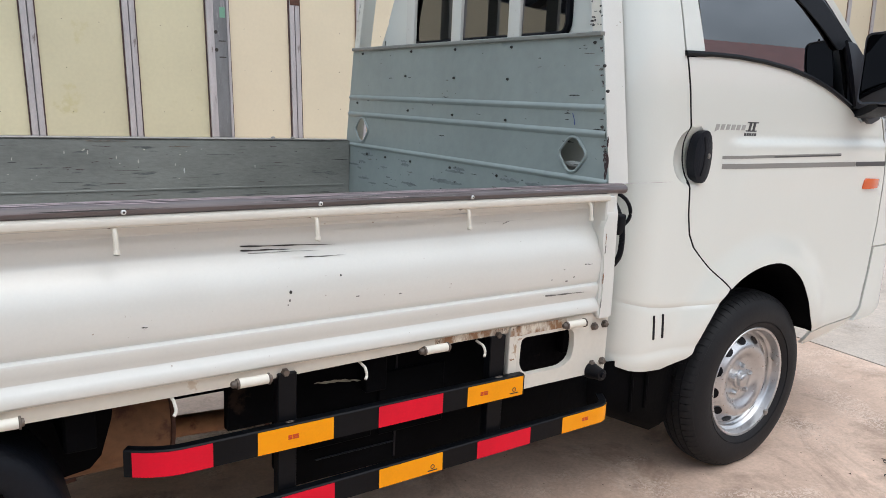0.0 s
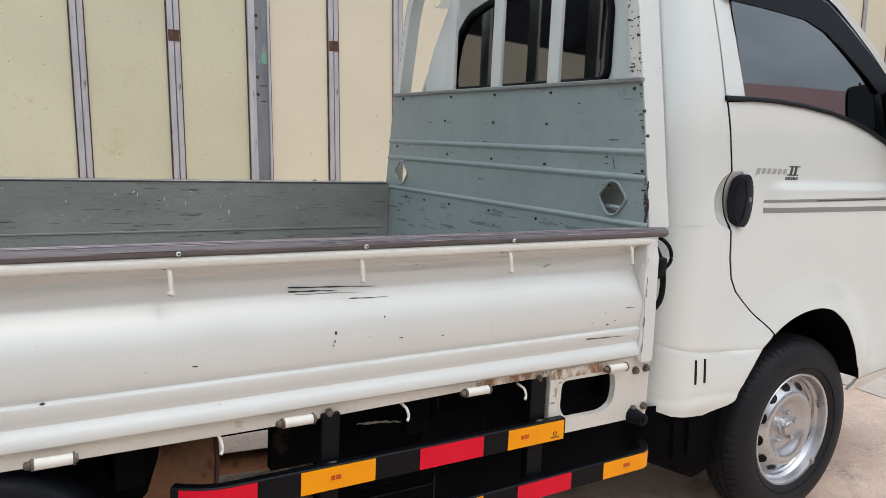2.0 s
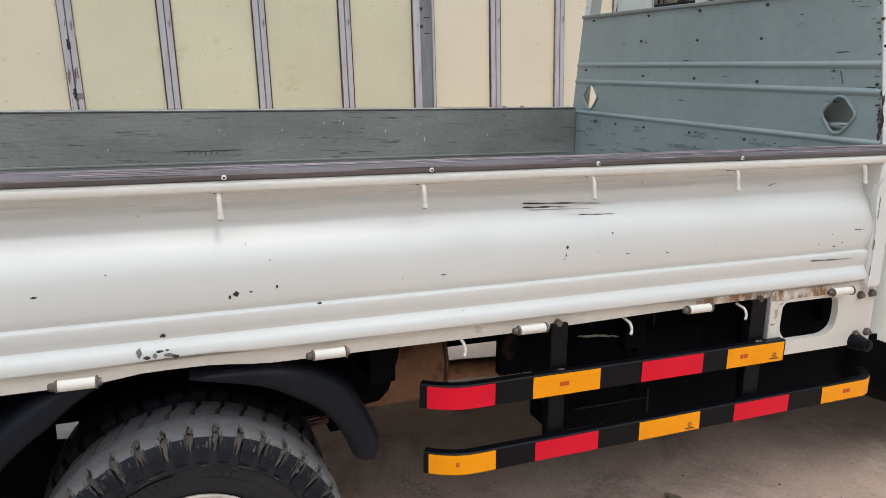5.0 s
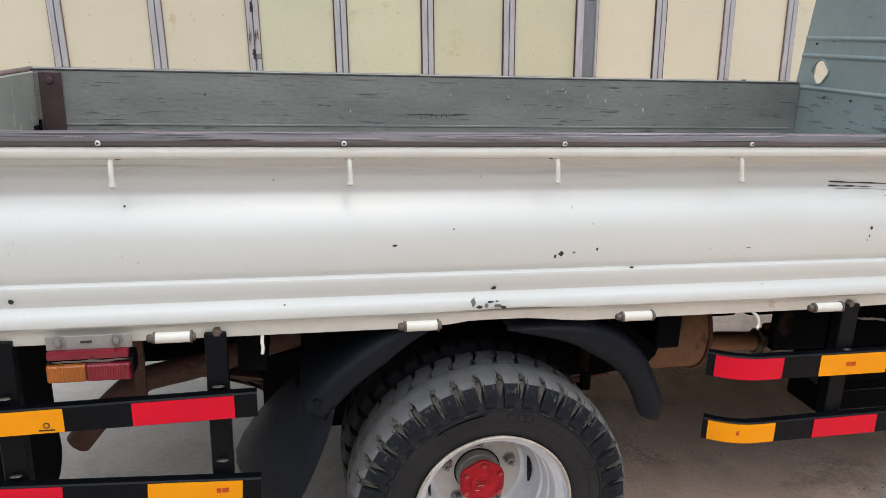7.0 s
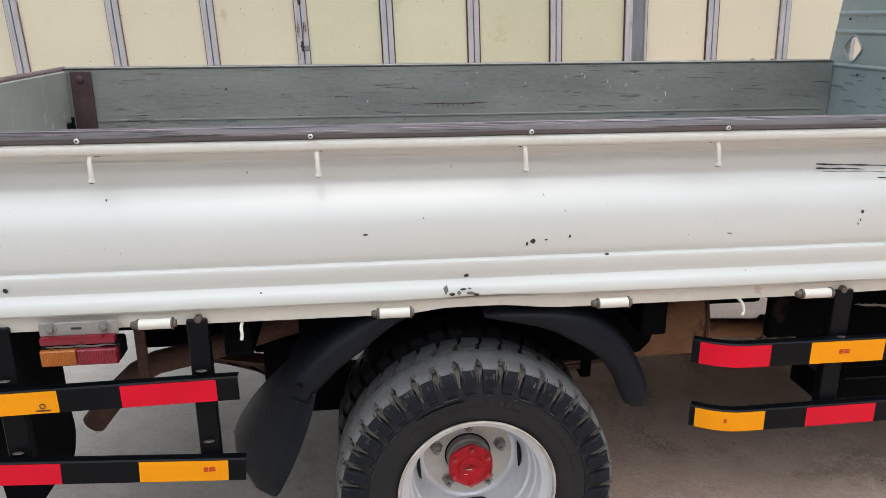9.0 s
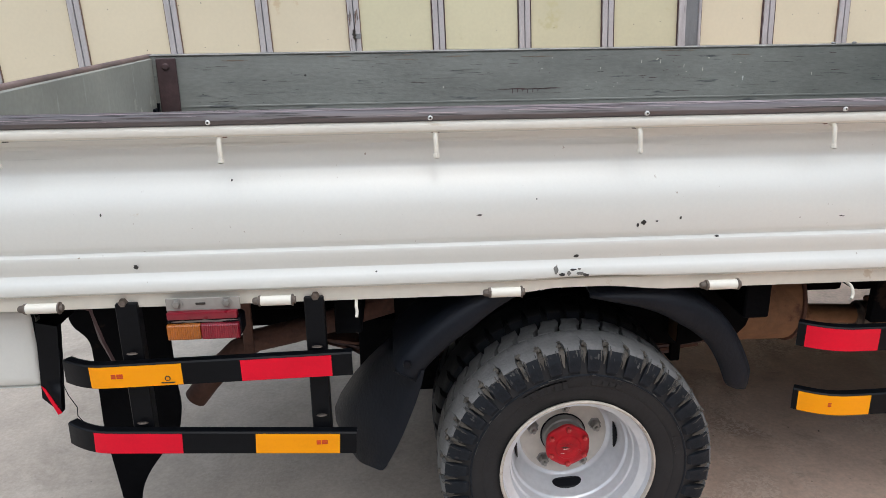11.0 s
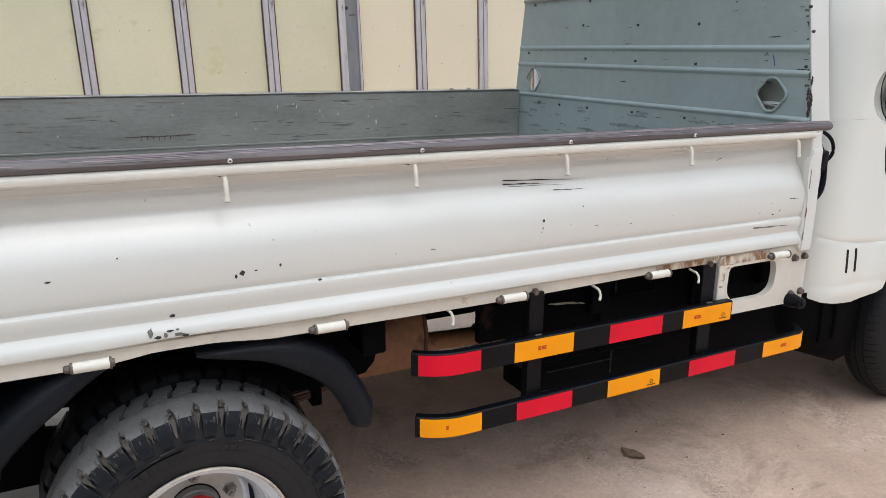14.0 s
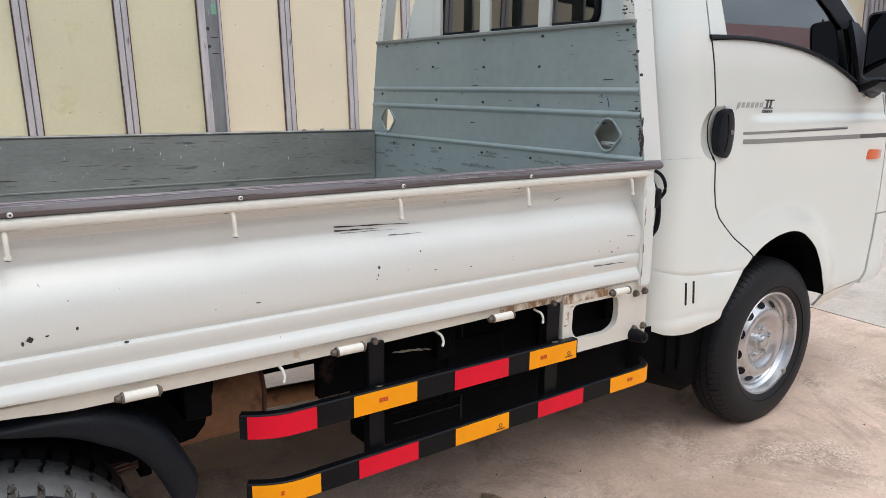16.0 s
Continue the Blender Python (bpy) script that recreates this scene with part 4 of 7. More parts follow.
for z, h in ((1.352, 0.011), (1.279, 0.011), (1.143, 0.010)):
    sec = [(0.0, -h), (-0.0035, -h * 0.6), (-0.0065, -h * 0.2), (-0.0065, h * 0.15), (-0.0035, h * 0.6), (0.0, h)]
    bm = bmesh.new()
    rows = [[bm.verts.new((HX + 0.0118 + d, y, z + u)) for d, u in sec] for y in (0.073 + 0.16 * max(0.0, z - 1.15), 0.5, 0.9, 1.3, FAR + 0.036 - 0.136 * max(0.0, z - 1.15))]
    for a, b in zip(rows, rows[1:]):
        for k in range(len(sec) - 1):
            bm.faces.new((a[k], a[k + 1], b[k + 1], b[k]))
    part("pressed_rib", bm, HEADGREY, head, smooth=60)
part("top_edge", box(HX + 0.002, HX + 0.022, 0.137, FAR - 0.016, 1.552, 1.566, 0.003), GREY, head)
for yc in (0.222, 1.553):
    ring = hexhole(yc)
    bm = bmesh.new()
    add_sweep(bm, [(HX + 0.010, y, z) for y, z in ring + ring[:2]], circle(0.0046, 8), caps=False, up=(1, 0, 0))
    part("hole_rim", bm, HEADGREY, head, "rolled rim of the hole")
rivet = None
for y, z in ((0.165, 1.535), (0.54, 1.535), (0.86, 1.537), (1.16, 1.538), (1.56, 1.54), (0.551, 1.433), (0.86, 1.437), (1.197, 1.444), (0.55, 1.30), (0.86, 1.305), (1.17, 1.31), (1.60, 1.33),
             (0.11, 1.30), (0.10, 1.40), (0.12, 1.47), (0.58, 1.112), (0.86, 1.112), (1.14, 1.11), (1.34, 1.11), (1.50, 1.11), (0.34, 1.10)):
    if rivet is None:
        rivet = part("rivet", lathe([(0.0, -0.005), (0.0032, -0.0042), (0.0048, 0.0), (0.0048, 0.003)], (0, 0, 0), 10, "x"), CHIP, head, "dark rivet")
        rivet.location = (HX + 0.010, y, z)
    else:
        share("rivet", rivet, head, (HX + 0.010, y, z))
on_head = lambda u, v: (HX + 0.0108, u, v)
rnd = random.Random(12)
for k in range(120):
    if k < 70:
        y, z = rnd.uniform(0.11, 1.6), rnd.uniform(0.95, 1.125)
    else:
        y, z = rnd.uniform(0.11, 1.6), rnd.uniform(1.16, 1.53)
        if rnd.random() < 0.4:
            y = rnd.uniform(0.10, 0.3)
    part("scratch", mark_mesh(on_head, y, z, 0.006 + 0.05 * rnd.random() ** 3, rnd.uniform(0.0015, 0.004), 100 + k), (CHIP, SCUFF, CHIP)[k % 3], head, smooth=0)
for k in range(22):  # chips along the near edge
    z = rnd.uniform(1.17, 1.545)
    edge = 0.0745 + 0.16 * (z - 1.15)
    part("paint_chip", streak(lambda u, v: (HX + 0.0106, u, v), edge, z, rnd.uniform(0.004, 0.018) * rnd.random() + 0.003, rnd.uniform(0.003, 0.009), 2500 + k), (CHIP, MAROON, SCUFF)[k % 3], head, smooth=0)
for k in range(44):
    y, z = rnd.uniform(0.12, 1.6), rnd.uniform(0.93, 1.115)
    part("smudge", streak(lambda u, v: (HX + 0.0113 - 0.00002 * k, u, v), y, z, rnd.uniform(0.03, 0.14), rnd.uniform(0.005, 0.018), 900 + k), SMUDGE, head, smooth=0)
for k, (z, y, w, h) in enumerate(((1.150, 0.086, 0.085, 0.014), (1.165, 0.080, 0.060, 0.012), (1.20, 0.092, 0.040, 0.010), (1.245, 0.084, 0.030, 0.008))):
    part("rust_patch", streak(lambda u, v: (HX + 0.0112 - 0.0001 * k, v, u), z, y, w, h, 200 + k), MAROON, head, "rust at the lower corner" if k == 0 else "", smooth=0)
part("pen_mark", rod([(HX + 0.0105, 0.222, 1.300), (HX + 0.0105, 0.226, 1.318), (HX + 0.0105, 0.234, 1.335)], 0.0011, 6), material("blue_marker", (0.03, 0.05, 0.25), 0.5), head, "blue pen mark")

# white guard frame behind the headboard: side posts that lean in, three upright bars, top bar
NEAR_POST = [(0.073, 1.14), (0.095, 1.27), (0.118, 1.41), (0.141, 1.55), (0.165, 1.69), (0.19, 1.82), (0.225, 1.92), (0.285, 1.995), (0.38, 2.03)]
FAR_POST = [(1.712, 1.14), (1.690, 1.36), (1.657, 1.57), (1.615, 1.78), (1.578, 1.93), (1.535, 2.0), (1.45, 2.035), (1.36, 2.045)]


def frame_post(line, side):
    """A pressed channel that leans in and bends over at the top: a narrow front flange and a deep outer web."""
    line = smooth_line(line, 5)
    bm = bmesh.new()
    rows = []
    for i, (y, z) in enumerate(line):
        (y0, z0), (y1, z1) = line[max(i - 1, 0)], line[min(i + 1, len(line) - 1)]
        d = math.hypot(y1 - y0, z1 - z0)
        ny, nz = side * (z1 - z0) / d, -side * (y1 - y0) / d
        rows.append([bm.verts.new((x, y + ny * o, z + nz * o)) for x, o in ((1.8085, 0.046), (1.8085, 0.004), (1.8095, 0.001), (1.8125, 0.0), (1.889, 0.0), (1.889, 0.0035), (1.813, 0.0045), (1.812, 0.046))])
    for a, b in zip(rows, rows[1:]):
        for k in range(8):
            bm.faces.new((a[k], a[(k + 1) % 8], b[(k + 1) % 8], b[k]))
    bm.faces.new(rows[0])
    bm.faces.new(list(reversed(rows[-1])))
    return bm


def at_height(line, z):
    for (y0, z0), (y1, z1) in zip(line, line[1:]):
        if z0 <= z <= z1:
            return y0 + (y1 - y0) * (z - z0) / (z1 - z0)
    return line[0][0]


guard = part("guard_frame_post", frame_post(NEAR_POST, 1), WHITE, truck, "white pressed steel guard post, chipped", smooth=40)
part("flange_face", sheet([(0.150, 1.568), (0.184, 1.568), (0.2275, 1.80), (0.1925, 1.80)], lambda u, v: (1.8079, u, v), 0.0004, (), 0.03, (1, 0, 0)), AGEDWHITE, guard, "yellowed front flange")
rnd = random.Random(9)
for k in range(30):
    z = rnd.uniform(1.575, 1.80)
    y = at_height(NEAR_POST, z) + rnd.choice((0.008, 0.022, 0.034, 0.038)) + rnd.uniform(-0.004, 0.004)
    part("paint_chip", streak(lambda u, v: (1.8073 - 0.00001 * k, u, v), y - 0.006, z, rnd.uniform(0.005, 0.018), rnd.uniform(0.002, 0.009), 500 + k), CHIP if k % 3 else SCUFF, guard, smooth=0)
for k in range(16):
    z = rnd.uniform(1.16, 1.56)
    part("paint_chip", streak(lambda u, v: (1.8077, v, u), z, at_height(NEAR_POST, z) + 0.003, rnd.uniform(0.006, 0.03), rnd.uniform(0.002, 0.005), 540 + k), CHIP if k % 2 else TANRUST, guard, smooth=0)
guard2 = part("guard_frame_post", frame_post(FAR_POST, -1), WHITE, truck, "white pressed steel guard post, chipped", smooth=40)
for k in range(9):
    z = 1.60 + 0.036 * k + rnd.uniform(-0.01, 0.01)
    part("paint_chip", streak(lambda u, v: (1.8077, v, u), z, at_height(FAR_POST, z) - rnd.uniform(0.008, 0.03), rnd.uniform(0.008, 0.024), rnd.uniform(0.003, 0.010), 560 + k), CHIP, guard2, smooth=0)
part("guard_top_bar", box(1.805, 1.865, 0.36, 1.36, 2.00, 2.05, 0.008), WHITE, truck, "white top bar of the guard frame")
for y in (0.5475, 0.8735, 1.188):
    part("guard_bar", box(1.8085, 1.823, y - 0.029, y + 0.029, 1.50, 2.01, 0.004, 2), WHITE, truck, "white upright guard bar")
part("rope_hook", rod([(1.86, 0.305, 1.135), (1.85, 0.305, 1.165), (1.845, 0.295, 1.178), (1.84, 0.265, 1.182), (1.84, 0.20, 1.180)], 0.009, 10), WHITE, truck, "white bent hook behind the headboard")

# cables between bed and cab
part("cable", rod(smooth_line([(1.81, 0.06, 1.12), (1.822, 0.035, 1.112), (1.836, 0.022, 1.095), (1.844, 0.016, 1.07), (1.842, 0.018, 1.045), (1.826, 0.03, 1.02)]), 0.0055, 8), TRIM, truck, "black cable loop")
part("cable", rod(smooth_line([(1.812, 0.05, 1.09), (1.820, 0.03, 1.05), (1.824, 0.022, 1.01), (1.824, 0.02, 0.97), (1.818, 0.022, 0.935), (1.806, 0.04, 0.90)]), 0.0085, 10), TRIM, truck, "black cable")
part("connector", box(1.798, 1.834, 0.015, 0.05, 1.0, 1.062, 0.011, 3), TRIM, truck, "black connector")

# -- cab: the outer skin of its side as a height field y(x, z)
ARCH = (2.59, 0.53)


def cab_y(x, z):
    y = 0.05
    u = max(0.0, z - 1.40)
    y += 0.20 * u * u / (u + 0.20)
    if x < 2.02:
        d = min(1.0, (2.02 - x) / 0.13)
        y += 0.13 * (1 - math.sqrt(max(0.0, 1 - d * d)))
    top = ease(1.18, 1.36, z)
    f = 3.31 + 0.07 * ease(1.0, 0.85, z) - 0.05 * top
    if x > f:
        y += (x - f) ** 2 / (0.66 - 0.46 * top)
    r = 0.362 * math.hypot((x - ARCH[0]) / 0.36, (z - ARCH[1]) / 0.322)
    y -= 0.026 * ease(0.49, 0.365, r) * ease(0.45, 0.7, z)
    y -= 0.013 * ease(1.276, 1.258, z) * ease(2.26, 2.40, x) * ease(0.7, 1.15, z)
    e = ((x - 2.141) / 0.090) ** 2 + ((z - 1.2195) / 0.086) ** 2  # dished recess of the handle
    if e < 1:
        y += 0.034 * (1 - e) ** 0.7
    crease = 0.739 + 0.048 * max(0.0, (2.20 - x) / 0.33) ** 2
    behind = ease(2.45, 2.28, x)
    y += 0.0035 * math.exp(-((z - crease) / 0.006) ** 2) * behind
    y -= 0.0012 * ease(crease, crease - 0.05, z) * behind
    y += 0.0022 * math.exp(-((z - 0.604) / 0.012) ** 2) * behind
    y -= 0.003 * ease(0.604, 0.570, z) * behind
    y += 3.0 * max(0.0, 0.60 - z) ** 2
    return y


lay = lambda u, v: (u, cab_y(u, v), v)
arch_pts = smooth_line([(2.970, 0.545), (2.945, 0.575), (2.911, 0.618), (2.864, 0.696), (2.809, 0.767), (2.739, 0.816), (2.684, 0.840), (2.613, 0.850), (2.527, 0.842), (2.447, 0.818),
                        (2.378, 0.779), (2.315, 0.725), (2.268, 0.662), (2.235, 0.60)])  # front to rear, over the top
rear_arch = [p for p in arch_pts if p[0] < 2.374]
front_arch = [p for p in arch_pts if p[0] > 2.383]
SEAM = [(2.079, 1.512), (2.100, 1.40), (2.118, 1.31), (2.133, 1.22), (2.141, 1.14), (2.150, 1.04), (2.165, 0.975), (2.192, 0.932), (2.229, 0.900), (2.315, 0.832), (2.378, 0.781)]
GAP = 0.009
quarter = [(1.895, 0.605), (1.90, 0.585), (1.925, 0.566), (1.96, 0.553), (2.03, 0.543), (2.10, 0.538), (2.135, 0.547), (2.20, 0.562), (2.225, 0.575)] + list(reversed(rear_arch)) \
    + [(x - GAP / 2, z) for x, z in reversed(SEAM)] + [(2.066, 1.53), (2.047, 1.677), (2.024, 1.82), (1.995, 1.95), (1.895, 1.95)]
dish = lambda e, a0, a1: [(2.141 + 0.090 * e * math.cos(radians(a)), 1.2195 + 0.086 * e * math.sin(radians(a))) for a in range(a0, a1, 6)]
crease_line = lambda d: [(x, 0.739 + 0.048 * max(0.0, (2.20 - x) / 0.33) ** 2 + d) for x in (1.9, 1.94, 1.98, 2.02, 2.06, 2.1, 2.14, 2.18, 2.22, 2.30, 2.44)]
level_line = lambda z: [(1.9, z), (2.3, z)]
cab = part("cab_side_panel", sheet(quarter, lay, 0.0015, (), 0.016, lines=[crease_line(d) for d in (0.016, 0.007, 0.0, -0.007, -0.016, -0.03)] + [level_line(z) for z in (0.62, 0.610, 0.604, 0.596, 0.585)] + [dish(e, 104, 258) for e in (1.02, 0.96, 0.88)]), CABWHITE, truck, "white rear quarter of the cab", smooth=30)
for x in (2.033, 2.075):
    ring = round_poly([(x - 0.004, 0.728), (x + 0.005, 0.728), (x + 0.012, 0.648), (x + 0.003, 0.648)], 0.004)
    part("vent_slot", sheet(ring, lambda u, v: (u, cab_y(u, v) - 0.0015, v), 0.003, (), 0.01), TRIM, cab, "black vent slot")

BELT = [(2.085, 1.517), (2.2, 1.521), (2.313, 1.522), (2.46, 1.516), (2.609, 1.502), (2.73, 1.481), (2.833, 1.455), (2.93, 1.423), (3.007, 1.394), (3.10, 1.345)]
door_out = [(x + GAP / 2, z) for x, z in SEAM] + list(reversed(front_arch)) + [(3.10, 0.556), (3.262, 0.569), (3.30, 0.605), (3.322, 0.75), (3.325, 0.95), (3.31, 1.15), (3.285, 1.30), (3.25, 1.36), (3.17, 1.355), (3.10, 1.342)] \
    + list(reversed(BELT[1:-1]))
door = part("door", sheet(door_out, lay, 0.0015, (), 0.018, lines=[dish(e, -72, 74) for e in (1.02, 0.96, 0.88)]), CABWHITE, truck, "closed white cab door", smooth=30)
strip = [(x - 0.016, z) for x, z in SEAM] + [(x + 0.016, z + 0.004) for x, z in reversed(SEAM)]
part("door_seal", sheet(strip, lambda u, v: (u, cab_y(u, v) + 0.0028, v), 0.003, (), 0.03), TRIM, door, "black door seal")
# front corner panel and bumper
corner = [(3.331, 0.85), (3.328, 0.75), (3.306, 0.60), (3.272, 0.548), (3.34, 0.548), (3.45, 0.565), (3.60, 0.62), (3.66, 0.72), (3.66, 0.85)]
part("bumper", sheet(corner, lambda u, v: (u, cab_y(u, v) - 0.006, v), 0.02, (), 0.03), CABWHITE, truck, "white front bumper corner", smooth=30)
upper = [(3.331, 0.856), (3.62, 0.856), (3.60, 1.0), (3.56, 1.15), (3.50, 1.28), (3.42, 1.36), (3.262, 1.362), (3.295, 1.30), (3.318, 1.15), (3.332, 0.95)]
part("front_corner_panel", sheet(upper, lay, 0.02, (), 0.03), CABWHITE, truck, "white front corner of the cab", smooth=30)
sill = [(2.966, 0.541), (3.10, 0.552), (3.265, 0.564), (3.235, 0.542), (3.16, 0.518), (3.07, 0.492), (2.995, 0.478), (2.965, 0.49)]
part("sill_end", sheet(sill, lay, 0.012, (), 0.02), CABWHITE, truck, "white sill end behind the front bumper", smooth=40)
part("bumper_clip", rod([(3.272, 0.075, 0.552), (3.25, 0.08, 0.538), (3.225, 0.085, 0.530)], 0.007, 8), DARKSTEEL, truck, "small dark clip under the bumper")
# cowl below the windscreen
bm = bmesh.new()
rows = [[bm.verts.new((x, y, z)) for y, z in ((cab_y(x, 1.36), 1.356), (cab_y(x, 1.36) + 0.02, 1.372), (0.24, 1.385), (0.86, 1.40))] for x in (3.20, 3.26, 3.32, 3.38, 3.44)]
for a, b in zip(rows, rows[1:]):
    for k in range(3):
        bm.faces.new((a[k], a[k + 1], b[k + 1], b[k]))
part("cowl", bm, CABWHITE, truck, "white cowl below the windscreen", smooth=60)
# nose across the front
bm = bmesh.new()
rows = [[bm.verts.new((3.60 + 0.16 * (1 - ((y - 0.86) / 0.7) ** 2) - 0.16 * ease(0.9, 1.36, z), y, z)) for y in (0.18, 0.3, 0.5, 0.86, 1.22, 1.42, 1.55)] for z in (0.55, 0.7, 0.85, 1.0, 1.15, 1.28, 1.36)]
for a, b in zip(rows, rows[1:]):
    for k in range(6):
        bm.faces.new((a[k], a[k + 1], b[k + 1], b[k]))
part("cab_front", bm, CABWHITE, truck, "white cab front", smooth=60)

# window surround: black belt trim, glass, white pillar, dark sail panel
trim = bmesh.new()
add_sweep(trim, [(x, cab_y(x, z) - 0.004, z + 0.006) for x, z in [(2.066, 1.515)] + BELT[:-1]], [(-0.006, -0.006), (-0.006, 0.006), (0.003, 0.007), (0.006, 0.0), (0.003, -0.007)])
part("belt_trim", trim, TRIM, door, "black belt moulding")
glass_out = [(2.163, 1.532)] + [(x, z + 0.010) for x, z in BELT[2:8]] + [(2.985, 1.415), (3.00, 1.60), (2.97, 1.645), (2.87, 1.715), (2.74, 1.80), (2.60, 1.87), (2.45, 1.91), (2.08, 1.92), (2.102, 1.816), (2.128, 1.692)]
glass_lay = lambda u, v: (u, 0.064 + 0.085 * (v - 1.52) + 0.10 * (v - 1.52) ** 2, v)
part("side_window", sheet(glass_out, glass_lay, 0.004, (), 0.04), GLASS, door, "tinted side window", smooth=60)
bpillar = [(2.072, 1.531), (2.158, 1.534), (2.124, 1.692), (2.098, 1.816), (2.075, 1.955), (2.0, 1.955), (2.03, 1.82), (2.053, 1.677)]
part("window_pillar", sheet(bpillar, lambda u, v: (u, cab_y(u, v) - 0.001, v), 0.02, (), 0.03), CABWHITE, door, "white pillar behind the window", smooth=30)
sail = [(2.950, 1.612), (3.020, 1.405), (3.046, 1.392), (3.146, 1.336), (3.215, 1.358), (3.185, 1.44), (3.121, 1.525), (3.03, 1.622), (2.985, 1.628)]
part("sail_panel", sheet(round_poly(sail, 0.012), lambda u, v: (u, cab_y(u, v) - 0.004 - 0.010 * ease(3.02, 3.10, u), v), 0.02, (), 0.015), SATINBLACK, door, "smooth satin black mirror sail panel", smooth=50)
part("glass_run", add_sweep(bmesh.new(), [(2.938, 0.066, 1.628), (2.962, 0.058, 1.57), (2.990, 0.050, 1.49), (3.024, 0.046, 1.398)], [(-0.005, -0.008), (0.006, -0.008), (0.006, 0.008), (-0.005, 0.008)]), TRIM, door, "black rubber glass run", smooth=40)
visor = [(2.07, 1.812), (2.28, 1.808), (2.468, 1.799), (2.577, 1.770), (2.687, 1.714), (2.804, 1.647), (2.88, 1.595), (2.91, 1.592), (2.972, 1.632), (2.832, 1.727), (2.712, 1.802), (2.60, 1.866), (2.45, 1.90), (2.06, 1.93)]
part("rain_visor", sheet(round_poly(visor, 0.01), lambda u, v: (u, cab_y(u, v) - 0.012, v), 0.006, (), 0.03), TRIM, door, "dark smoked rain visor", smooth=40)
part("window_channel", add_sweep(bmesh.new(), [(3.05, 0.098, 1.61), (2.985, 0.104, 1.655), (2.855, 0.116, 1.747), (2.735, 0.128, 1.822), (2.62, 0.142, 1.885), (2.45, 0.16, 1.93), (2.06, 0.16, 1.945)], [(-0.006, -0.014), (0.008, -0.014), (0.010, 0.0), (0.008, 0.013), (-0.006, 0.013)]), PLASTIC, door, "dark window frame", smooth=60)
# A-pillar and gutter
apath = [(3.245, 0.085, 1.36), (3.19, 0.10, 1.49), (3.125, 0.115, 1.585), (3.032, 0.128, 1.675), (2.94, 0.138, 1.748), (2.845, 0.157, 1.823), (2.755, 0.178, 1.893), (2.66, 0.205, 1.955), (2.5, 0.23, 2.0)]
part("windscreen_pillar", add_sweep(bmesh.new(), apath, [(-0.014, -0.014), (0.012, -0.016), (0.016, 0.0), (0.012, 0.016), (-0.014, 0.014)]), CABWHITE, truck, "white windscreen pillar", smooth=50)
part("gutter", rod([(x - 0.012, y - 0.014, z - 0.016) for x, y, z in apath[1:]], 0.004, 8), TRIM, truck, "dark seal along the pillar")
# windscreen, roof, rear wall
bm = bmesh.new()
rows = [[bm.verts.new((a + b * (1 - ((y - 0.86) / 0.75) ** 2), y, z)) for y in (w, 0.4, 0.86, 1.32, 1.72 - w)] for a, b, z, w in ((3.20, 0.16, 1.36, 0.11), (2.83, 0.16, 1.82, 0.185), (2.58, 0.14, 2.0, 0.25))]
for a, b in zip(rows, rows[1:]):
    for k in range(4):
        bm.faces.new((a[k], a[k + 1], b[k + 1], b[k]))
part("windscreen", bm, GLASS, truck, "tinted windscreen", smooth=60)
bm = bmesh.new()
rows = []
for x, h in ((1.90, 1.93), (1.93, 2.0), (2.0, 2.045), (2.2, 2.06), (2.4, 2.06), (2.55, 2.04), (2.66, 2.01)):
    rows.append([bm.verts.new((x, y, z)) for y, z in ((0.225, 1.945), (0.26, min(h, 2.0)), (0.34, h - 0.01), (0.86, h + 0.02), (1.38, h - 0.01), (1.46, min(h, 2.0)), (1.495, 1.945))])
for a, b in zip(rows, rows[1:]):
    for k in range(6):
        bm.faces.new((a[k], a[k + 1], b[k + 1], b[k]))
part("cab_roof", bm, CABWHITE, truck, "white cab roof", smooth=60)
rear_out = [(0.178, 0.585), (1.545, 0.585), (1.545, 1.40), (1.523, 1.60), (1.50, 1.685), (1.465, 1.757), (1.385, 1.878), (1.32, 1.96), (0.32, 1.96), (0.26, 1.80), (0.20, 1.62), (0.178, 1.40)]
win = round_poly([(0.372, 1.574), (1.30, 1.574), (1.296, 1.68), (1.262, 1.79), (1.18, 1.868), (1.02, 1.906), (0.60, 1.916), (0.44, 1.90), (0.375, 1.82)], 0.045, 6)
rear = part("cab_rear_wall", sheet(rear_out, lambda u, v: (1.893, u, v), 0.02, [win], 0.05, (1, 0, 0)), CABWHITE, truck, "white rear wall of the cab", smooth=30)
part("window_seal", add_sweep(bmesh.new(), [(1.889, y, z) for y, z in win + win[:2]], circle(0.013, 8), caps=False, up=(1, 0, 0)), TRIM, rear, "black rubber window seal")
part("rear_window", sheet(win, lambda u, v: (1.897, u, v), 0.004, (), 0.1, (1, 0, 0)), BACKGLASS, rear, "dark rear window")
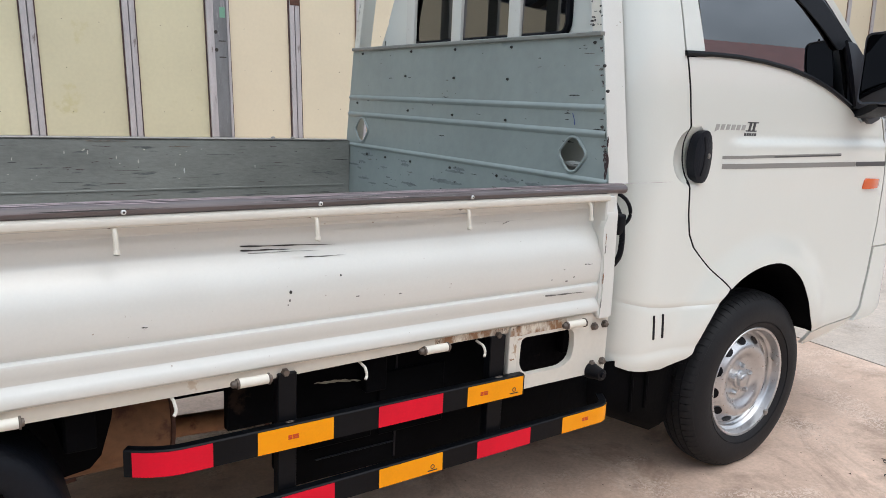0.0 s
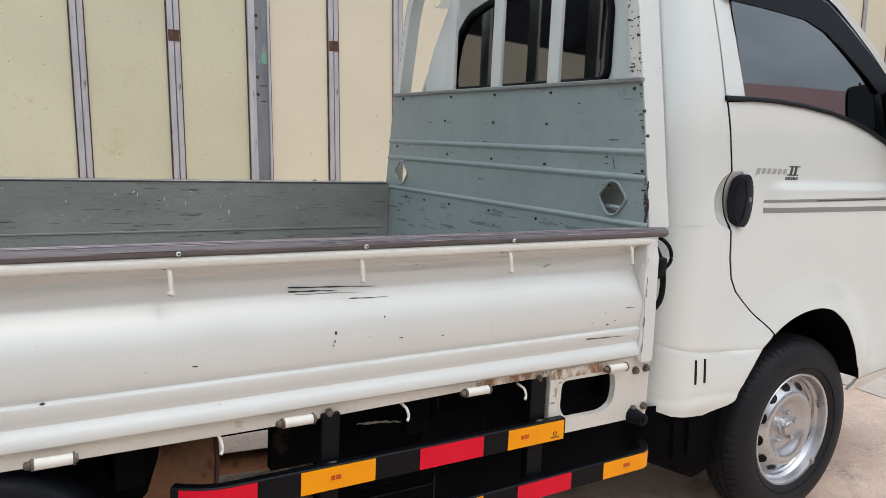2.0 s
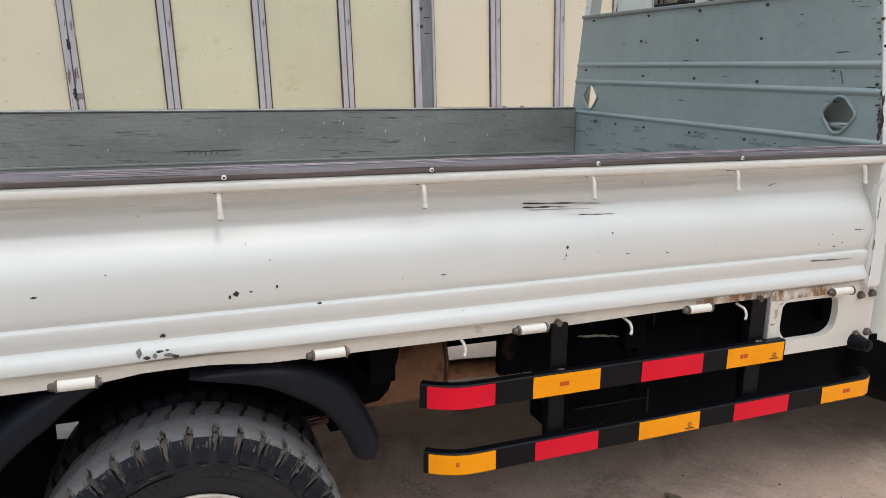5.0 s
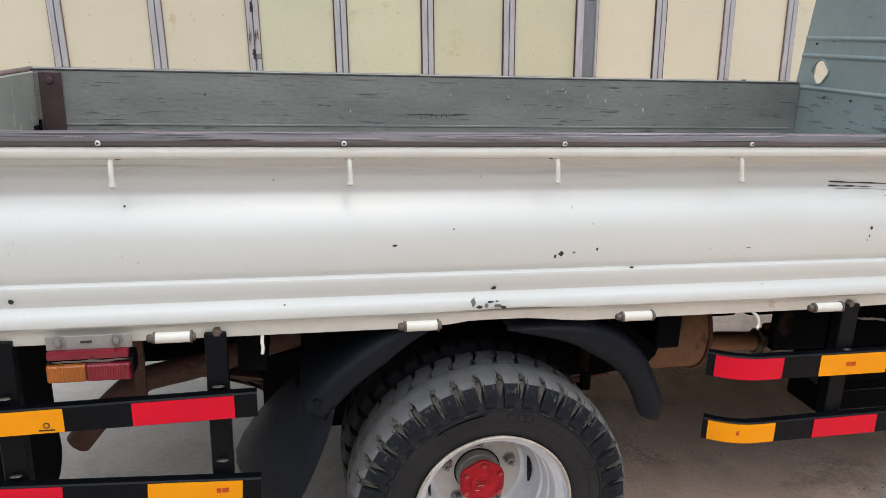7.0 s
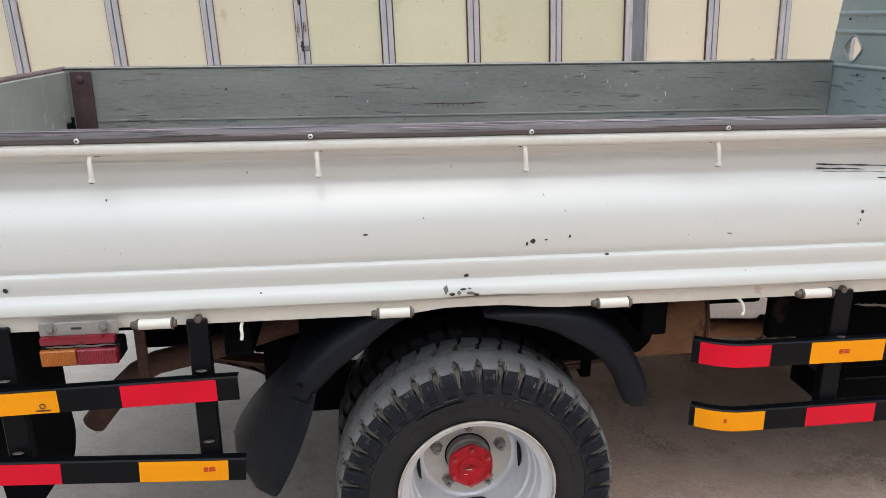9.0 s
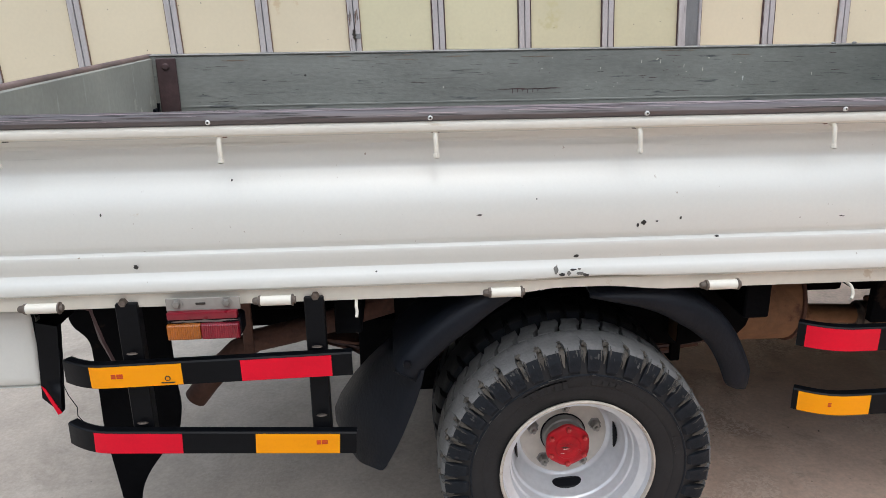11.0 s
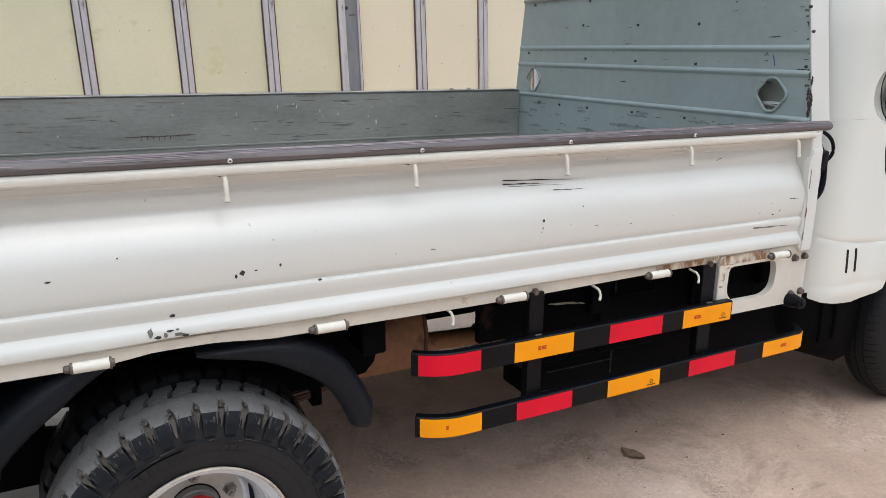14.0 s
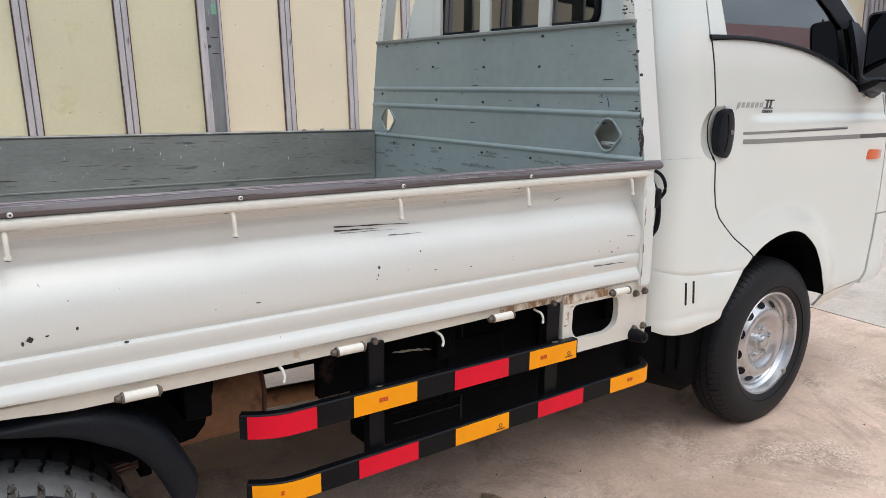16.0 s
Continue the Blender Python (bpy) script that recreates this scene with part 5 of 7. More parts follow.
# far cab side
part("far_cab_side", sheet([(1.895, 0.56), (2.28, 0.56), (2.36, 0.80), (2.92, 0.80), (3.0, 0.56), (3.56, 0.60), (3.52, 1.2), (3.25, 1.40), (2.14, 1.53), (2.14, 1.95), (1.895, 1.95)],
                           lambda u, v: (u, 1.72 - cab_y(u, v) - 0.55 * max(0.0, v - 1.60), v), 0.02, (), 0.06, (0, -1, 0)), CABWHITE, truck, "white far side of the cab", smooth=40)
far_pane = [(2.16, 1.54), (2.60, 1.52), (2.98, 1.42), (3.02, 1.60), (2.82, 1.80), (2.55, 1.93), (2.20, 1.93)]
part("far_window", sheet(far_pane, lambda u, v: (u, 1.655 - 0.085 * (v - 1.52) - 0.10 * (v - 1.52) ** 2, v), 0.004, (), 0.06), GLASS, truck, "tinted far side window", smooth=60)
part("headliner", box(1.95, 2.78, 0.30, 1.42, 1.955, 1.985, 0.01), SEATCLOTH, truck, "grey cab headliner")
# inside of the cab
part("cab_floor", box(1.92, 3.2, 0.15, 1.57, 0.80, 0.86), CHASSIS, truck)
part("dashboard", box(3.0, 3.3, 0.13, 1.59, 0.95, 1.36, 0.05, 2), TRIM, truck, "black dashboard")
for y in (0.25, 0.95):
    seat = part("seat", box(2.1, 2.6, y, y + 0.52, 0.95, 1.12, 0.05, 2), SEATCLOTH, truck, "grey cloth seat")
    bm = box(2.0, 2.13, y, y + 0.52, 1.1, 1.58, 0.05, 3)
    part("backrest", bm, SEATCLOTH, seat)
    bm = box(2.02, 2.11, y + 0.12, y + 0.40, 1.60, 1.80, 0.04, 3)
    part("headrest", bm, SEATCLOTH, seat, "rounded grey headrest")
part("steering_wheel", lathe([(0.18, -0.015), (0.195, 0), (0.18, 0.015), (0.165, 0), (0.18, -0.015)], (2.9, 1.2, 1.33), 28, "x"), TRIM, truck, "black steering wheel")

# door handle in its dished recess
oval = [(2.1785 + 0.0465 * math.copysign(abs(math.cos(radians(a))) ** 0.9, math.cos(radians(a))), 1.219 + 0.081 * math.sin(radians(a))) for a in range(0, 360, 10)]
hb = sheet(oval, lambda u, v: (u, 0.047 - 0.014 * max(0, 1 - ((u - 2.168) / 0.065) ** 2 - 0.3 * ((v - 1.219) / 0.085) ** 2), v), 0.03, (), 0.012)
handle = part("door_handle", hb, PLASTIC, door, "black oval door handle", smooth=50)
part("handle_groove", sheet(round_poly([(2.163, 1.160), (2.168, 1.160), (2.177, 1.19), (2.179, 1.24), (2.171, 1.280), (2.166, 1.280), (2.174, 1.24), (2.172, 1.19)], 0.002), lambda u, v: (u, 0.0322, v), 0.004, (), 0.02), TRIM, handle)
part("keyhole", lathe([(0.0, -0.003), (0.006, -0.003), (0.0065, 0.0), (0.0085, -0.001), (0.0085, 0.004)], (2.198, 0.0355, 1.222), 14), STEEL, handle, "metal lock cylinder")

# decals: two stripes and a plain badge
def decal(name, ring, mat, label="", lift=0.0012):
    return part(name, sheet(ring, lambda u, v: (u, cab_y(u, v) - lift, v), 0.001, (), 0.03), mat, door, label)


decal("stripe", [(2.285, 1.2115), (2.97, 1.2195), (2.97, 1.229), (2.285, 1.221)], STRIPEMID, "grey pinstripe", 0.0014)
decal("stripe", [(2.287, 1.180), (3.08, 1.180), (3.08, 1.197), (2.287, 1.196)], STRIPEMID, "grey stripe", 0.0014)
decal("stripe", [(3.084, 1.180), (3.306, 1.180), (3.306, 1.197), (3.084, 1.197)], STRIPEDARK, "dark grey stripe", 0.0014)
decal("stripe", [(2.55, 1.2155), (2.97, 1.2195), (2.97, 1.224), (2.55, 1.220)], STRIPEDARK, "", 0.0022)
for k in range(6):  # a row of plain slanted blocks in place of the badge's letters
    x = 2.232 + k * 0.027
    decal("badge_block", [(x, 1.303 if k else 1.297), (x + 0.018, 1.303), (x + 0.024, 1.320), (x + 0.006, 1.320)], BADGEGREY)
for x in (2.405, 2.427):
    decal("badge_bar", [(x, 1.302), (x + 0.012, 1.302), (x + 0.018, 1.329), (x + 0.006, 1.329)], STRIPEDARK, "dark badge bar")
decal("badge_bar", [(2.398, 1.326), (2.458, 1.326), (2.459, 1.330), (2.399, 1.330)], STRIPEDARK)
decal("badge_bar", [(2.392, 1.299), (2.450, 1.299), (2.451, 1.303), (2.393, 1.303)], STRIPEDARK)
for k in range(5):
    x = 2.386 + k * 0.0135
    decal("badge_bar", [(x, 1.285), (x + 0.010, 1.285), (x + 0.010, 1.294), (x, 1.294)], STRIPEDARK)
marker = part("side_marker", sheet(round_poly([(3.156, 1.092), (3.275, 1.095), (3.282, 1.130), (3.168, 1.134)], 0.013), lambda u, v: (u, cab_y(u, v) - 0.012 * max(0.2, 1 - ((u - 3.219) / 0.068) ** 2), v), 0.016, (), 0.012), MARKER, door, "orange side marker lamp", smooth=60)

# mirror
shell = round_poly([(-0.100, 1.410), (0.016, 1.406), (0.016, 1.655), (-0.088, 1.662), (-0.098, 1.60)], 0.024, 6)
bm = bmesh.new()
rows = []
for x, f in ((2.986, 0.93), (2.983, 0.985), (2.990, 1.0), (3.035, 1.0), (3.060, 0.965), (3.078, 0.87), (3.086, 0.6)):
    rows.append([bm.verts.new((x, -0.042 + (y + 0.042) * f, 1.534 + (z - 1.534) * f)) for y, z in shell])
m = len(shell)
for a, b in zip(rows, rows[1:]):
    for k in range(m):
        bm.faces.new((a[k], a[(k + 1) % m], b[(k + 1) % m], b[k]))
bm.faces.new(list(reversed(rows[-1])))
mirror = part("door_mirror", bm, SATINBLACK, truck, "black door mirror", smooth=50)
part("mirror_glass", sheet(round_poly([(0.008, 1.415), (-0.092, 1.418), (-0.090, 1.60), (-0.081, 1.653), (0.008, 1.648)], 0.018), lambda u, v: (2.988, u, v), 0.003, (), 0.05, (1, 0, 0)), MIRROR, mirror, "mirror glass")
part("mirror_arm", add_sweep(bmesh.new(), [(3.10, 0.055, 1.372), (3.085, 0.01, 1.380), (3.055, -0.04, 1.395), (3.04, -0.07, 1.412)], [(-0.045, -0.014), (0.045, -0.014), (0.05, 0.012), (-0.05, 0.012)]), PLASTIC, mirror, "black mirror arm")
part("mirror_stalk", rod([(3.03, -0.06, 1.655), (3.03, -0.06, 1.675)], 0.004, 8), TRIM, mirror)
nose_mirror = part("nose_mirror", ball((3.60, 0.10, 1.480), 0.032, 0.045, 0.028), MIRRORGREY, truck, "grey round under-view mirror")
part("mirror_stalk", rod([(3.55, 0.13, 1.515), (3.58, 0.10, 1.54), (3.62, 0.06, 1.548)], 0.012, 8), PLASTIC, nose_mirror)
part("mirror_stalk", rod([(3.56, 0.2, 1.40), (3.60, 0.16, 1.47), (3.62, 0.12, 1.49)], 0.010, 8), PLASTIC, nose_mirror)

# wheel house and splash guard
bm = bmesh.new()
rows = []
for x, z in arch_pts:
    out = lambda f: (ARCH[0] + (x - ARCH[0]) * f, ARCH[1] + (z - ARCH[1]) * f)
    lip = cab_y(x, z)
    rows.append([bm.verts.new((out(f)[0], y, out(f)[1])) for f, y in ((0.999, lip + 0.0018), (1.014, lip + 0.03), (1.017, 0.30), (1.017, 0.62))])
for a, b in zip(rows, rows[1:]):
    for k in range(3):
        bm.faces.new((a[k], a[k + 1], b[k + 1], b[k]))
part("wheel_house", bm, CHASSIS, truck, "black wheel house liner", smooth=60)
part("wheel_house_wall", box(2.2, 3.1, 0.55, 0.57, 0.35, 0.85), CHASSIS, truck)
guard_path = [(1.83, 0.16, 0.40), (1.86, 0.11, 0.40), (1.92, 0.092, 0.40), (2.05, 0.09, 0.40), (2.16, 0.10, 0.40), (2.24, 0.12, 0.40)]
bm = bmesh.new()
rows = []
for i, (x, y, _) in enumerate(guard_path):
    lo = 0.42 - 0.14 * ease(1.85, 2.2, x)
    rows.append([bm.verts.new((x + dx, y + dy, z)) for dx, dy, z in ((0, 0, 0.585), (0, -0.002, 0.50), (0.003, 0.004, lo + 0.03), (0.005, 0.03, lo), (0.005, 0.2, lo - 0.02))])
for a, b in zip(rows, rows[1:]):
    for k in range(4):
        bm.faces.new((a[k], a[k + 1], b[k + 1], b[k]))
guard_sheet = part("splash_guard", bm, DEEPBLACK, truck, "black plastic splash guard behind the front wheel", smooth=50)
for x in (2.0, 2.07):
    part("guard_rib", rod([(x, 0.092, 0.56), (x + 0.005, 0.086, 0.50), (x + 0.012, 0.092, 0.40)], 0.007, 8), CHASSIS, guard_sheet)


# -- wheels
def tyre_ring(c, r, rim_r, y0, y1, seg=72):
    """Side walls and carcass of a tyre, faces at depth y0 and y1."""
    w = y1 - y0
    prof = [(rim_r, 0.010), (rim_r + 0.008, 0.003), (rim_r + 0.018, 0.000), (rim_r + (r - rim_r) * 0.30, -0.007), (rim_r + (r - rim_r) * 0.34, -0.0065), (rim_r + (r - rim_r) * 0.36, -0.0085), (rim_r + (r - rim_r) * 0.55, -0.009),
            (r - 0.040, -0.005), (r - 0.022, 0.002), (r - 0.010, 0.010), (r - 0.004, 0.020), (r, 0.035), (r + 0.001, w / 2), (r, w - 0.035), (r - 0.010, w - 0.010), (r - 0.04, w), (rim_r, w - 0.01)]
    return lathe(prof, (c[0], y0, c[1]), seg)


FRONT = (2.626, 0.393)
FR = 0.336
FRONT_PROFILE = [(0.204, 0.018), (0.207, 0.009), (0.214, 0.003), (0.228, -0.003), (0.2285, -0.001), (0.232, -0.001), (0.2325, -0.005), (0.250, -0.008), (0.270, -0.0075), (0.290, -0.003), (0.305, 0.004), (0.314, 0.011),
                 (0.321, 0.020), (0.326, 0.032), (0.330, 0.050), (0.3315, 0.078), (0.330, 0.108), (0.326, 0.126), (0.319, 0.140), (0.307, 0.150), (0.28, 0.156), (0.204, 0.148)]


def rest_on_yard(bm):
    """Flattens a tyre where it stands on the ground."""
    for v in bm.verts:
        low = v.co.x * math.tan(radians(TILT)) - 0.0265
        if v.co.z < low:
            v.co.z = low
    return bm


wheel = part("front_wheel", rest_on_yard(lathe(FRONT_PROFILE, (FRONT[0], 0.066, FRONT[1]), 96)), ROADRUBBER, truck, "black road tyre on a silver steel rim", smooth=40)


def crown(d):
    for (r0, d0), (r1, d1) in zip(FRONT_PROFILE[9:], FRONT_PROFILE[10:]):
        if d0 <= d <= d1:
            return r0 + (r1 - r0) * (d - d0) / (d1 - d0)
    return 0.31


tread = bmesh.new()
for k in range(76):
    for da, db, skew, gap in ((0.008, 0.046, 0.010, 0.055), (0.051, 0.076, 0.022, 0.03), (0.081, 0.106, -0.022, 0.03), (0.111, 0.146, -0.01, 0.055)):
        depths = [da + (db - da) * q / 4 for q in range(5)]
        rows = []
        for d in depths:
            s = skew * (d - da) / (db - da)
            lift = 0.0030 * ease(0.004, 0.022, d) * ease(0.150, 0.134, d) + 0.0012
            a0, a1 = 2 * math.pi * (k + gap) / 76 + s, 2 * math.pi * (k + 1 - gap) / 76 + s
            rows.append([tread.verts.new((FRONT[0] + rr * math.cos(a), 0.066 + d, FRONT[1] + rr * math.sin(a))) for rr, a in ((crown(d) - 0.003, a0), (crown(d) + lift, a0), (crown(d) + lift, a1), (crown(d) - 0.003, a1))])
        for a, b in zip(rows, rows[1:]):
            for q in range(3):
                tread.faces.new((a[q], a[q + 1], b[q + 1], b[q]))
        tread.faces.new(rows[0])
        tread.faces.new(list(reversed(rows[-1])))
part("tread", rest_on_yard(tread), ROADRUBBER, wheel, "road tread blocks", smooth=30)
rim = part("rim", lathe([(0.206, 0.000), (0.209, -0.006), (0.205, -0.010), (0.198, -0.007), (0.195, 0.004), (0.193, 0.018), (0.190, 0.024), (0.184, 0.027), (0.182, 0.031), (0.180, 0.037), (0.174, 0.041), (0.168, 0.038),
                         (0.140, 0.012), (0.133, 0.0075), (0.122, 0.006), (0.110, 0.008), (0.098, 0.015), (0.084, 0.026), (0.070, 0.030), (0.052, 0.030), (0.0, 0.030)], (FRONT[0], 0.082, FRONT[1]), 72), SILVER, wheel, "silver painted steel rim", smooth=40)
for k in range(12):
    a = 2 * math.pi * (k + 0.3) / 12
    bm = bmesh.new()
    ring = []
    for q in range(12):
        b = 2 * math.pi * q / 12
        u, v = 0.0165 * math.cos(b), 0.0205 * math.sin(b)
        r = 0.1530 + 0.733 * u + 0.0016
        yy = 0.082 + 0.0241 + 0.68 * u - 0.0018
        ring.append(bm.verts.new((FRONT[0] + r * math.cos(a) - v * math.sin(a), yy, FRONT[1] + r * math.sin(a) + v * math.cos(a))))
    bm.faces.new(ring)
    part("rim_hole", bm, TRIM, rim, smooth=0)
part("hub", lathe([(0.0, -0.006), (0.012, -0.006), (0.022, -0.004), (0.026, 0.0), (0.028, 0.012), (0.034, 0.016), (0.036, 0.03), (0.036, 0.04)], (FRONT[0], 0.09, FRONT[1]), 28), SILVER, wheel, "silver hub cap")
nut = None
for k in range(5):
    a = 2 * math.pi * (k + 0.25) / 5
    p = (FRONT[0] + 0.054 * math.cos(a), 0.098, FRONT[1] + 0.054 * math.sin(a))
    if nut is None:
        nut = part("wheel_nut", lathe([(0.0, -0.006), (0.006, -0.005), (0.009, 0.0), (0.0095, 0.01), (0.013, 0.012), (0.013, 0.02)], (0, 0, 0), 6), SILVER, wheel, "wheel nut")
        nut.location = p
    else:
        share("wheel_nut", nut, wheel, p)
part("valve", rod([(FRONT[0] + 0.180, 0.10, FRONT[1] + 0.055), (FRONT[0] + 0.165, 0.085, FRONT[1] + 0.052)], 0.004, 6), STEEL, wheel)
part("balance_weight", box(FRONT[0] + 0.13, FRONT[0] + 0.155, 0.070, 0.080, FRONT[1] - 0.16, FRONT[1] - 0.135, 0.004), STEEL, wheel)

REAR = (-0.002, 0.298)
RR = 0.325


def rear_tyre(name, y0, y1, blocks):
    t = part(name, tyre_ring(REAR, RR - 0.016, 0.180, y0, y1), RUBBER, truck, "black lug tyre, dusty", smooth=40)
    n = 40
    point = lambda rad, a, y: (REAR[0] + rad * math.cos(a), y, REAR[1] + rad * math.sin(a))
    mid = (y0 + y1) / 2
    g = lambda f: 2 * math.pi * f / n
    for edge, sgn, turn, wide in ((y0 - 0.003, 1, 0.0, 0.004), (y1 + 0.003, -1, 0.5, 0.11)):
        # rows of one lug from the middle groove, over the top, down the shoulder: radius, depth, half gap, skew
        rows = [(RR - 0.020, mid - sgn * 0.002, wide, 0.32), (RR - 0.0005, mid - sgn * 0.002, wide, 0.32), (RR, mid - sgn * 0.018, wide, 0.30), (RR - 0.001, edge + sgn * 0.050, wide * 0.6, 0.10),
                (RR - 0.003, edge + sgn * 0.035, wide * 0.6 + 0.02, 0.02), (RR - 0.004, edge + sgn * 0.022, 0.12, 0.0), (RR - 0.006, edge + sgn * 0.009, 0.135, 0.0), (RR - 0.010, edge + sgn * 0.003, 0.14, 0.0), (RR - 0.014, edge + sgn * 0.0005, 0.14, 0.0)]
        first = None
        for k in range(n):
            name, mat = "tread_lug", TREAD
            if first is None:
                top, side = bmesh.new(), bmesh.new()
                ring = [top.verts.new(point(r, g(turn + (h if c == 0 else 1 - h) + sk), y)) for r, y, h, sk in rows for c in (0, 1)]
                for q in range(len(rows) - 1):
                    top.faces.new((ring[2 * q], ring[2 * q + 1], ring[2 * q + 3], ring[2 * q + 2]))
                low = [[top.verts.new(point(RR - 0.022, g(turn + (h if c == 0 else 1 - h) + sk), y)) for r, y, h, sk in rows[1:8]] for c in (0, 1)]
                for c in (0, 1):
                    for q in range(6):
                        top.faces.new((ring[2 * (q + 1) + c], ring[2 * (q + 2) + c], low[c][q + 1], low[c][q]))
                a0, a1 = g(turn + 0.15), g(turn + 0.85)
                shape = ((RR - 0.0125, edge + sgn * 0.0012, 0), (RR - 0.022, edge - sgn * 0.004, 0.002), (RR - 0.040, edge - sgn * 0.0075, 0.004), (RR - 0.060, edge - sgn * 0.009, 0.010), (RR - 0.069, edge - sgn * 0.004, 0.016))
                v = [side.verts.new(point(r, a, y)) for r, y, q in shape for a in (a0 + q, a1 - q)]
                w = [side.verts.new(point(r, a, y + sgn * 0.010)) for r, y, q in shape for a in (a0 + q, a1 - q)]
                for q in range(4):
                    side.faces.new((v[2 * q], v[2 * q + 1], v[2 * q + 3], v[2 * q + 2]))
                    side.faces.new((v[2 * q], v[2 * q + 2], w[2 * q + 2], w[2 * q]))
                    side.faces.new((v[2 * q + 1], v[2 * q + 3], w[2 * q + 3], w[2 * q + 1]))
                for h in (0.038, 0.046, 0.054):  # small chevrons pressed into the lug
                    am = (a0 + a1) / 2
                    v = [side.verts.new(point(RR - h + dr, am + da, edge - sgn * (0.0102 if h < 0.05 else 0.0112))) for dr, da in ((0, -0.03), (0.007, 0), (0, 0.03), (-0.003, 0.03), (0.004, 0), (-0.003, -0.03))]
                    side.faces.new((v[0], v[1], v[4], v[5]))
                    side.faces.new((v[1], v[2], v[3], v[4]))
                # the inner wheel's lugs take darker rubber, for the shade behind the outer tyre
                first = (part("tread_lug", top, TREAD if blocks else RUBBER, t, "dusty worn lug" if blocks else "", smooth=35), part("shoulder_lug", side, SHOULDER, t, smooth=20))
            else:
                turned = Matrix.Translation((REAR[0], 0, REAR[1])) @ Matrix.Rotation(-g(k), 4, "Y") @ Matrix.Translation((-REAR[0], 0, -REAR[1]))
                for name, ob in zip(("tread_lug", "shoulder_lug"), first):
                    share(name, ob, t, (0, 0, 0)).matrix_local = turned
    if blocks:
        rnd = random.Random(3)
        bm = bmesh.new()
        for k in range(n):
            a = g(k)
            h = rnd.uniform(0.3, 1.0)
            rows = [(RR - 0.012, y0 + 0.020, 0.12), (RR - 0.0125, y0 + 0.010, 0.17), (RR - 0.015, y0 + 0.003, 0.17), (RR - 0.021, y0 - 0.0022, 0.14), (RR - 0.027 - 0.012 * h, y0 - 0.0060, 0.12 * h), (RR - 0.034 - 0.02 * h, y0 - 0.0080, 0.05 * h)]
            v = [bm.verts.new(point(r, a + side * g(0.9 * w * rnd.uniform(0.6, 1.0)) + g(0.02 * rnd.uniform(-1, 1)), y)) for r, y, w in rows for side in (-1, 1)]
            for q in range(len(rows) - 1):
                bm.faces.new((v[2 * q], v[2 * q + 1], v[2 * q + 3], v[2 * q + 2]))
        for k in range(n // 2 + 6):  # clods packed into the groove ends
            for q in range(5):
                a, s = g(k - 2 + rnd.uniform(-0.13, 0.13)), rnd.uniform(0.003, 0.0065)
                lump = bmesh.ops.create_icosphere(bm, subdivisions=1, radius=s, matrix=Matrix.Translation(point(RR - 0.005 - rnd.uniform(0, 0.004), a, y0 + rnd.uniform(0.010, 0.032))))
                for v in lump["verts"]:
                    v.co += Vector((rnd.uniform(-1, 1), rnd.uniform(-1, 1), rnd.uniform(-1, 1))) * s * 0.3
        for k in range(60):
            a, r = rnd.uniform(0.2, 3.0), RR - rnd.uniform(0.008, 0.03)
            part("dust_scuff", streak(lambda u, v: point(RR - u, v, y0 - 0.0045 - 0.009 * ease(0.012, 0.035, u) + 0.006 * ease(0.014, 0.006, u)), RR - r, a, rnd.uniform(0.004, 0.014), rnd.uniform(0.004, 0.03), 1100 + k), DUSTLINE if k % 3 == 0 else SCUFFDARK, t, smooth=0)
        shoulder = lambda u, v: point(RR - u, v, y0 - 0.0045 - 0.009 * ease(0.012, 0.035, u) + 0.009 * ease(0.014, 0.004, u))
        for k in range(n // 2 + 4):  # mud smeared over the corners beside each groove
            for q in range(4):
                a = g(k - 1) + g(rnd.choice((-0.2, 0.2)) + rnd.uniform(-0.07, 0.07))
                part("mud_smear", streak(shoulder, rnd.uniform(0.003, 0.012), a, rnd.uniform(0.010, 0.034), rnd.uniform(0.006, 0.016), 1700 + 4 * k + q), MUDSMEAR if q % 2 else SCUFFDARK, t, "smear of dried mud" if q % 2 else "", smooth=0)
        part("sidewall_rib", lathe([(RR - 0.0695, -0.0085), (RR - 0.0710, -0.0115), (RR - 0.0735, -0.0115), (RR - 0.0755, -0.008)], (REAR[0], y0, REAR[1]), 72), SHOULDER, t, "raised rib on the side wall", smooth=40)
        for k in range(34):
            a, r, w = rnd.uniform(0.3, 2.9), RR - rnd.choice((0.013, 0.0135, 0.069, 0.07, 0.074)), rnd.uniform(0.01, 0.09)
            part("dust_scuff", streak(lambda u, v: point(v, u, y0 - (0.0132 if r < RR - 0.03 else 0.0035)), a, r, w, rnd.uniform(0.0008, 0.0028), 1000 + k), DUSTLINE, t, smooth=0)
        part("mud", bm, MUD, t, "dried mud between the lugs", smooth=0)["kind"] = "stuff"
    return t


outer_tyre = rear_tyre("rear_wheel", 0.036, 0.200, True)
rear_tyre("inner_rear_wheel", 0.250, 0.415, False)
rim = part("rim", lathe([(0.182, 0.006), (0.178, 0.003), (0.176, 0.003), (0.173, 0.018), (0.162, 0.023), (0.156, 0.027), (0.1545, 0.034), (0.1535, 0.054), (0.1525, 0.058), (0.1485, 0.060), (0.147, 0.064), (0.146, 0.086), (0.1445, 0.090),
                         (0.1415, 0.092), (0.140, 0.096), (0.139, 0.108), (0.137, 0.115), (0.1215, 0.152), (0.1180, 0.157), (0.1125, 0.1602), (0.109, 0.1615), (0.06, 0.164), (0.0, 0.164)], (REAR[0], 0.036, REAR[1]), 72), GREYRIM, outer_tyre, "dull silver dished rim", smooth=40)
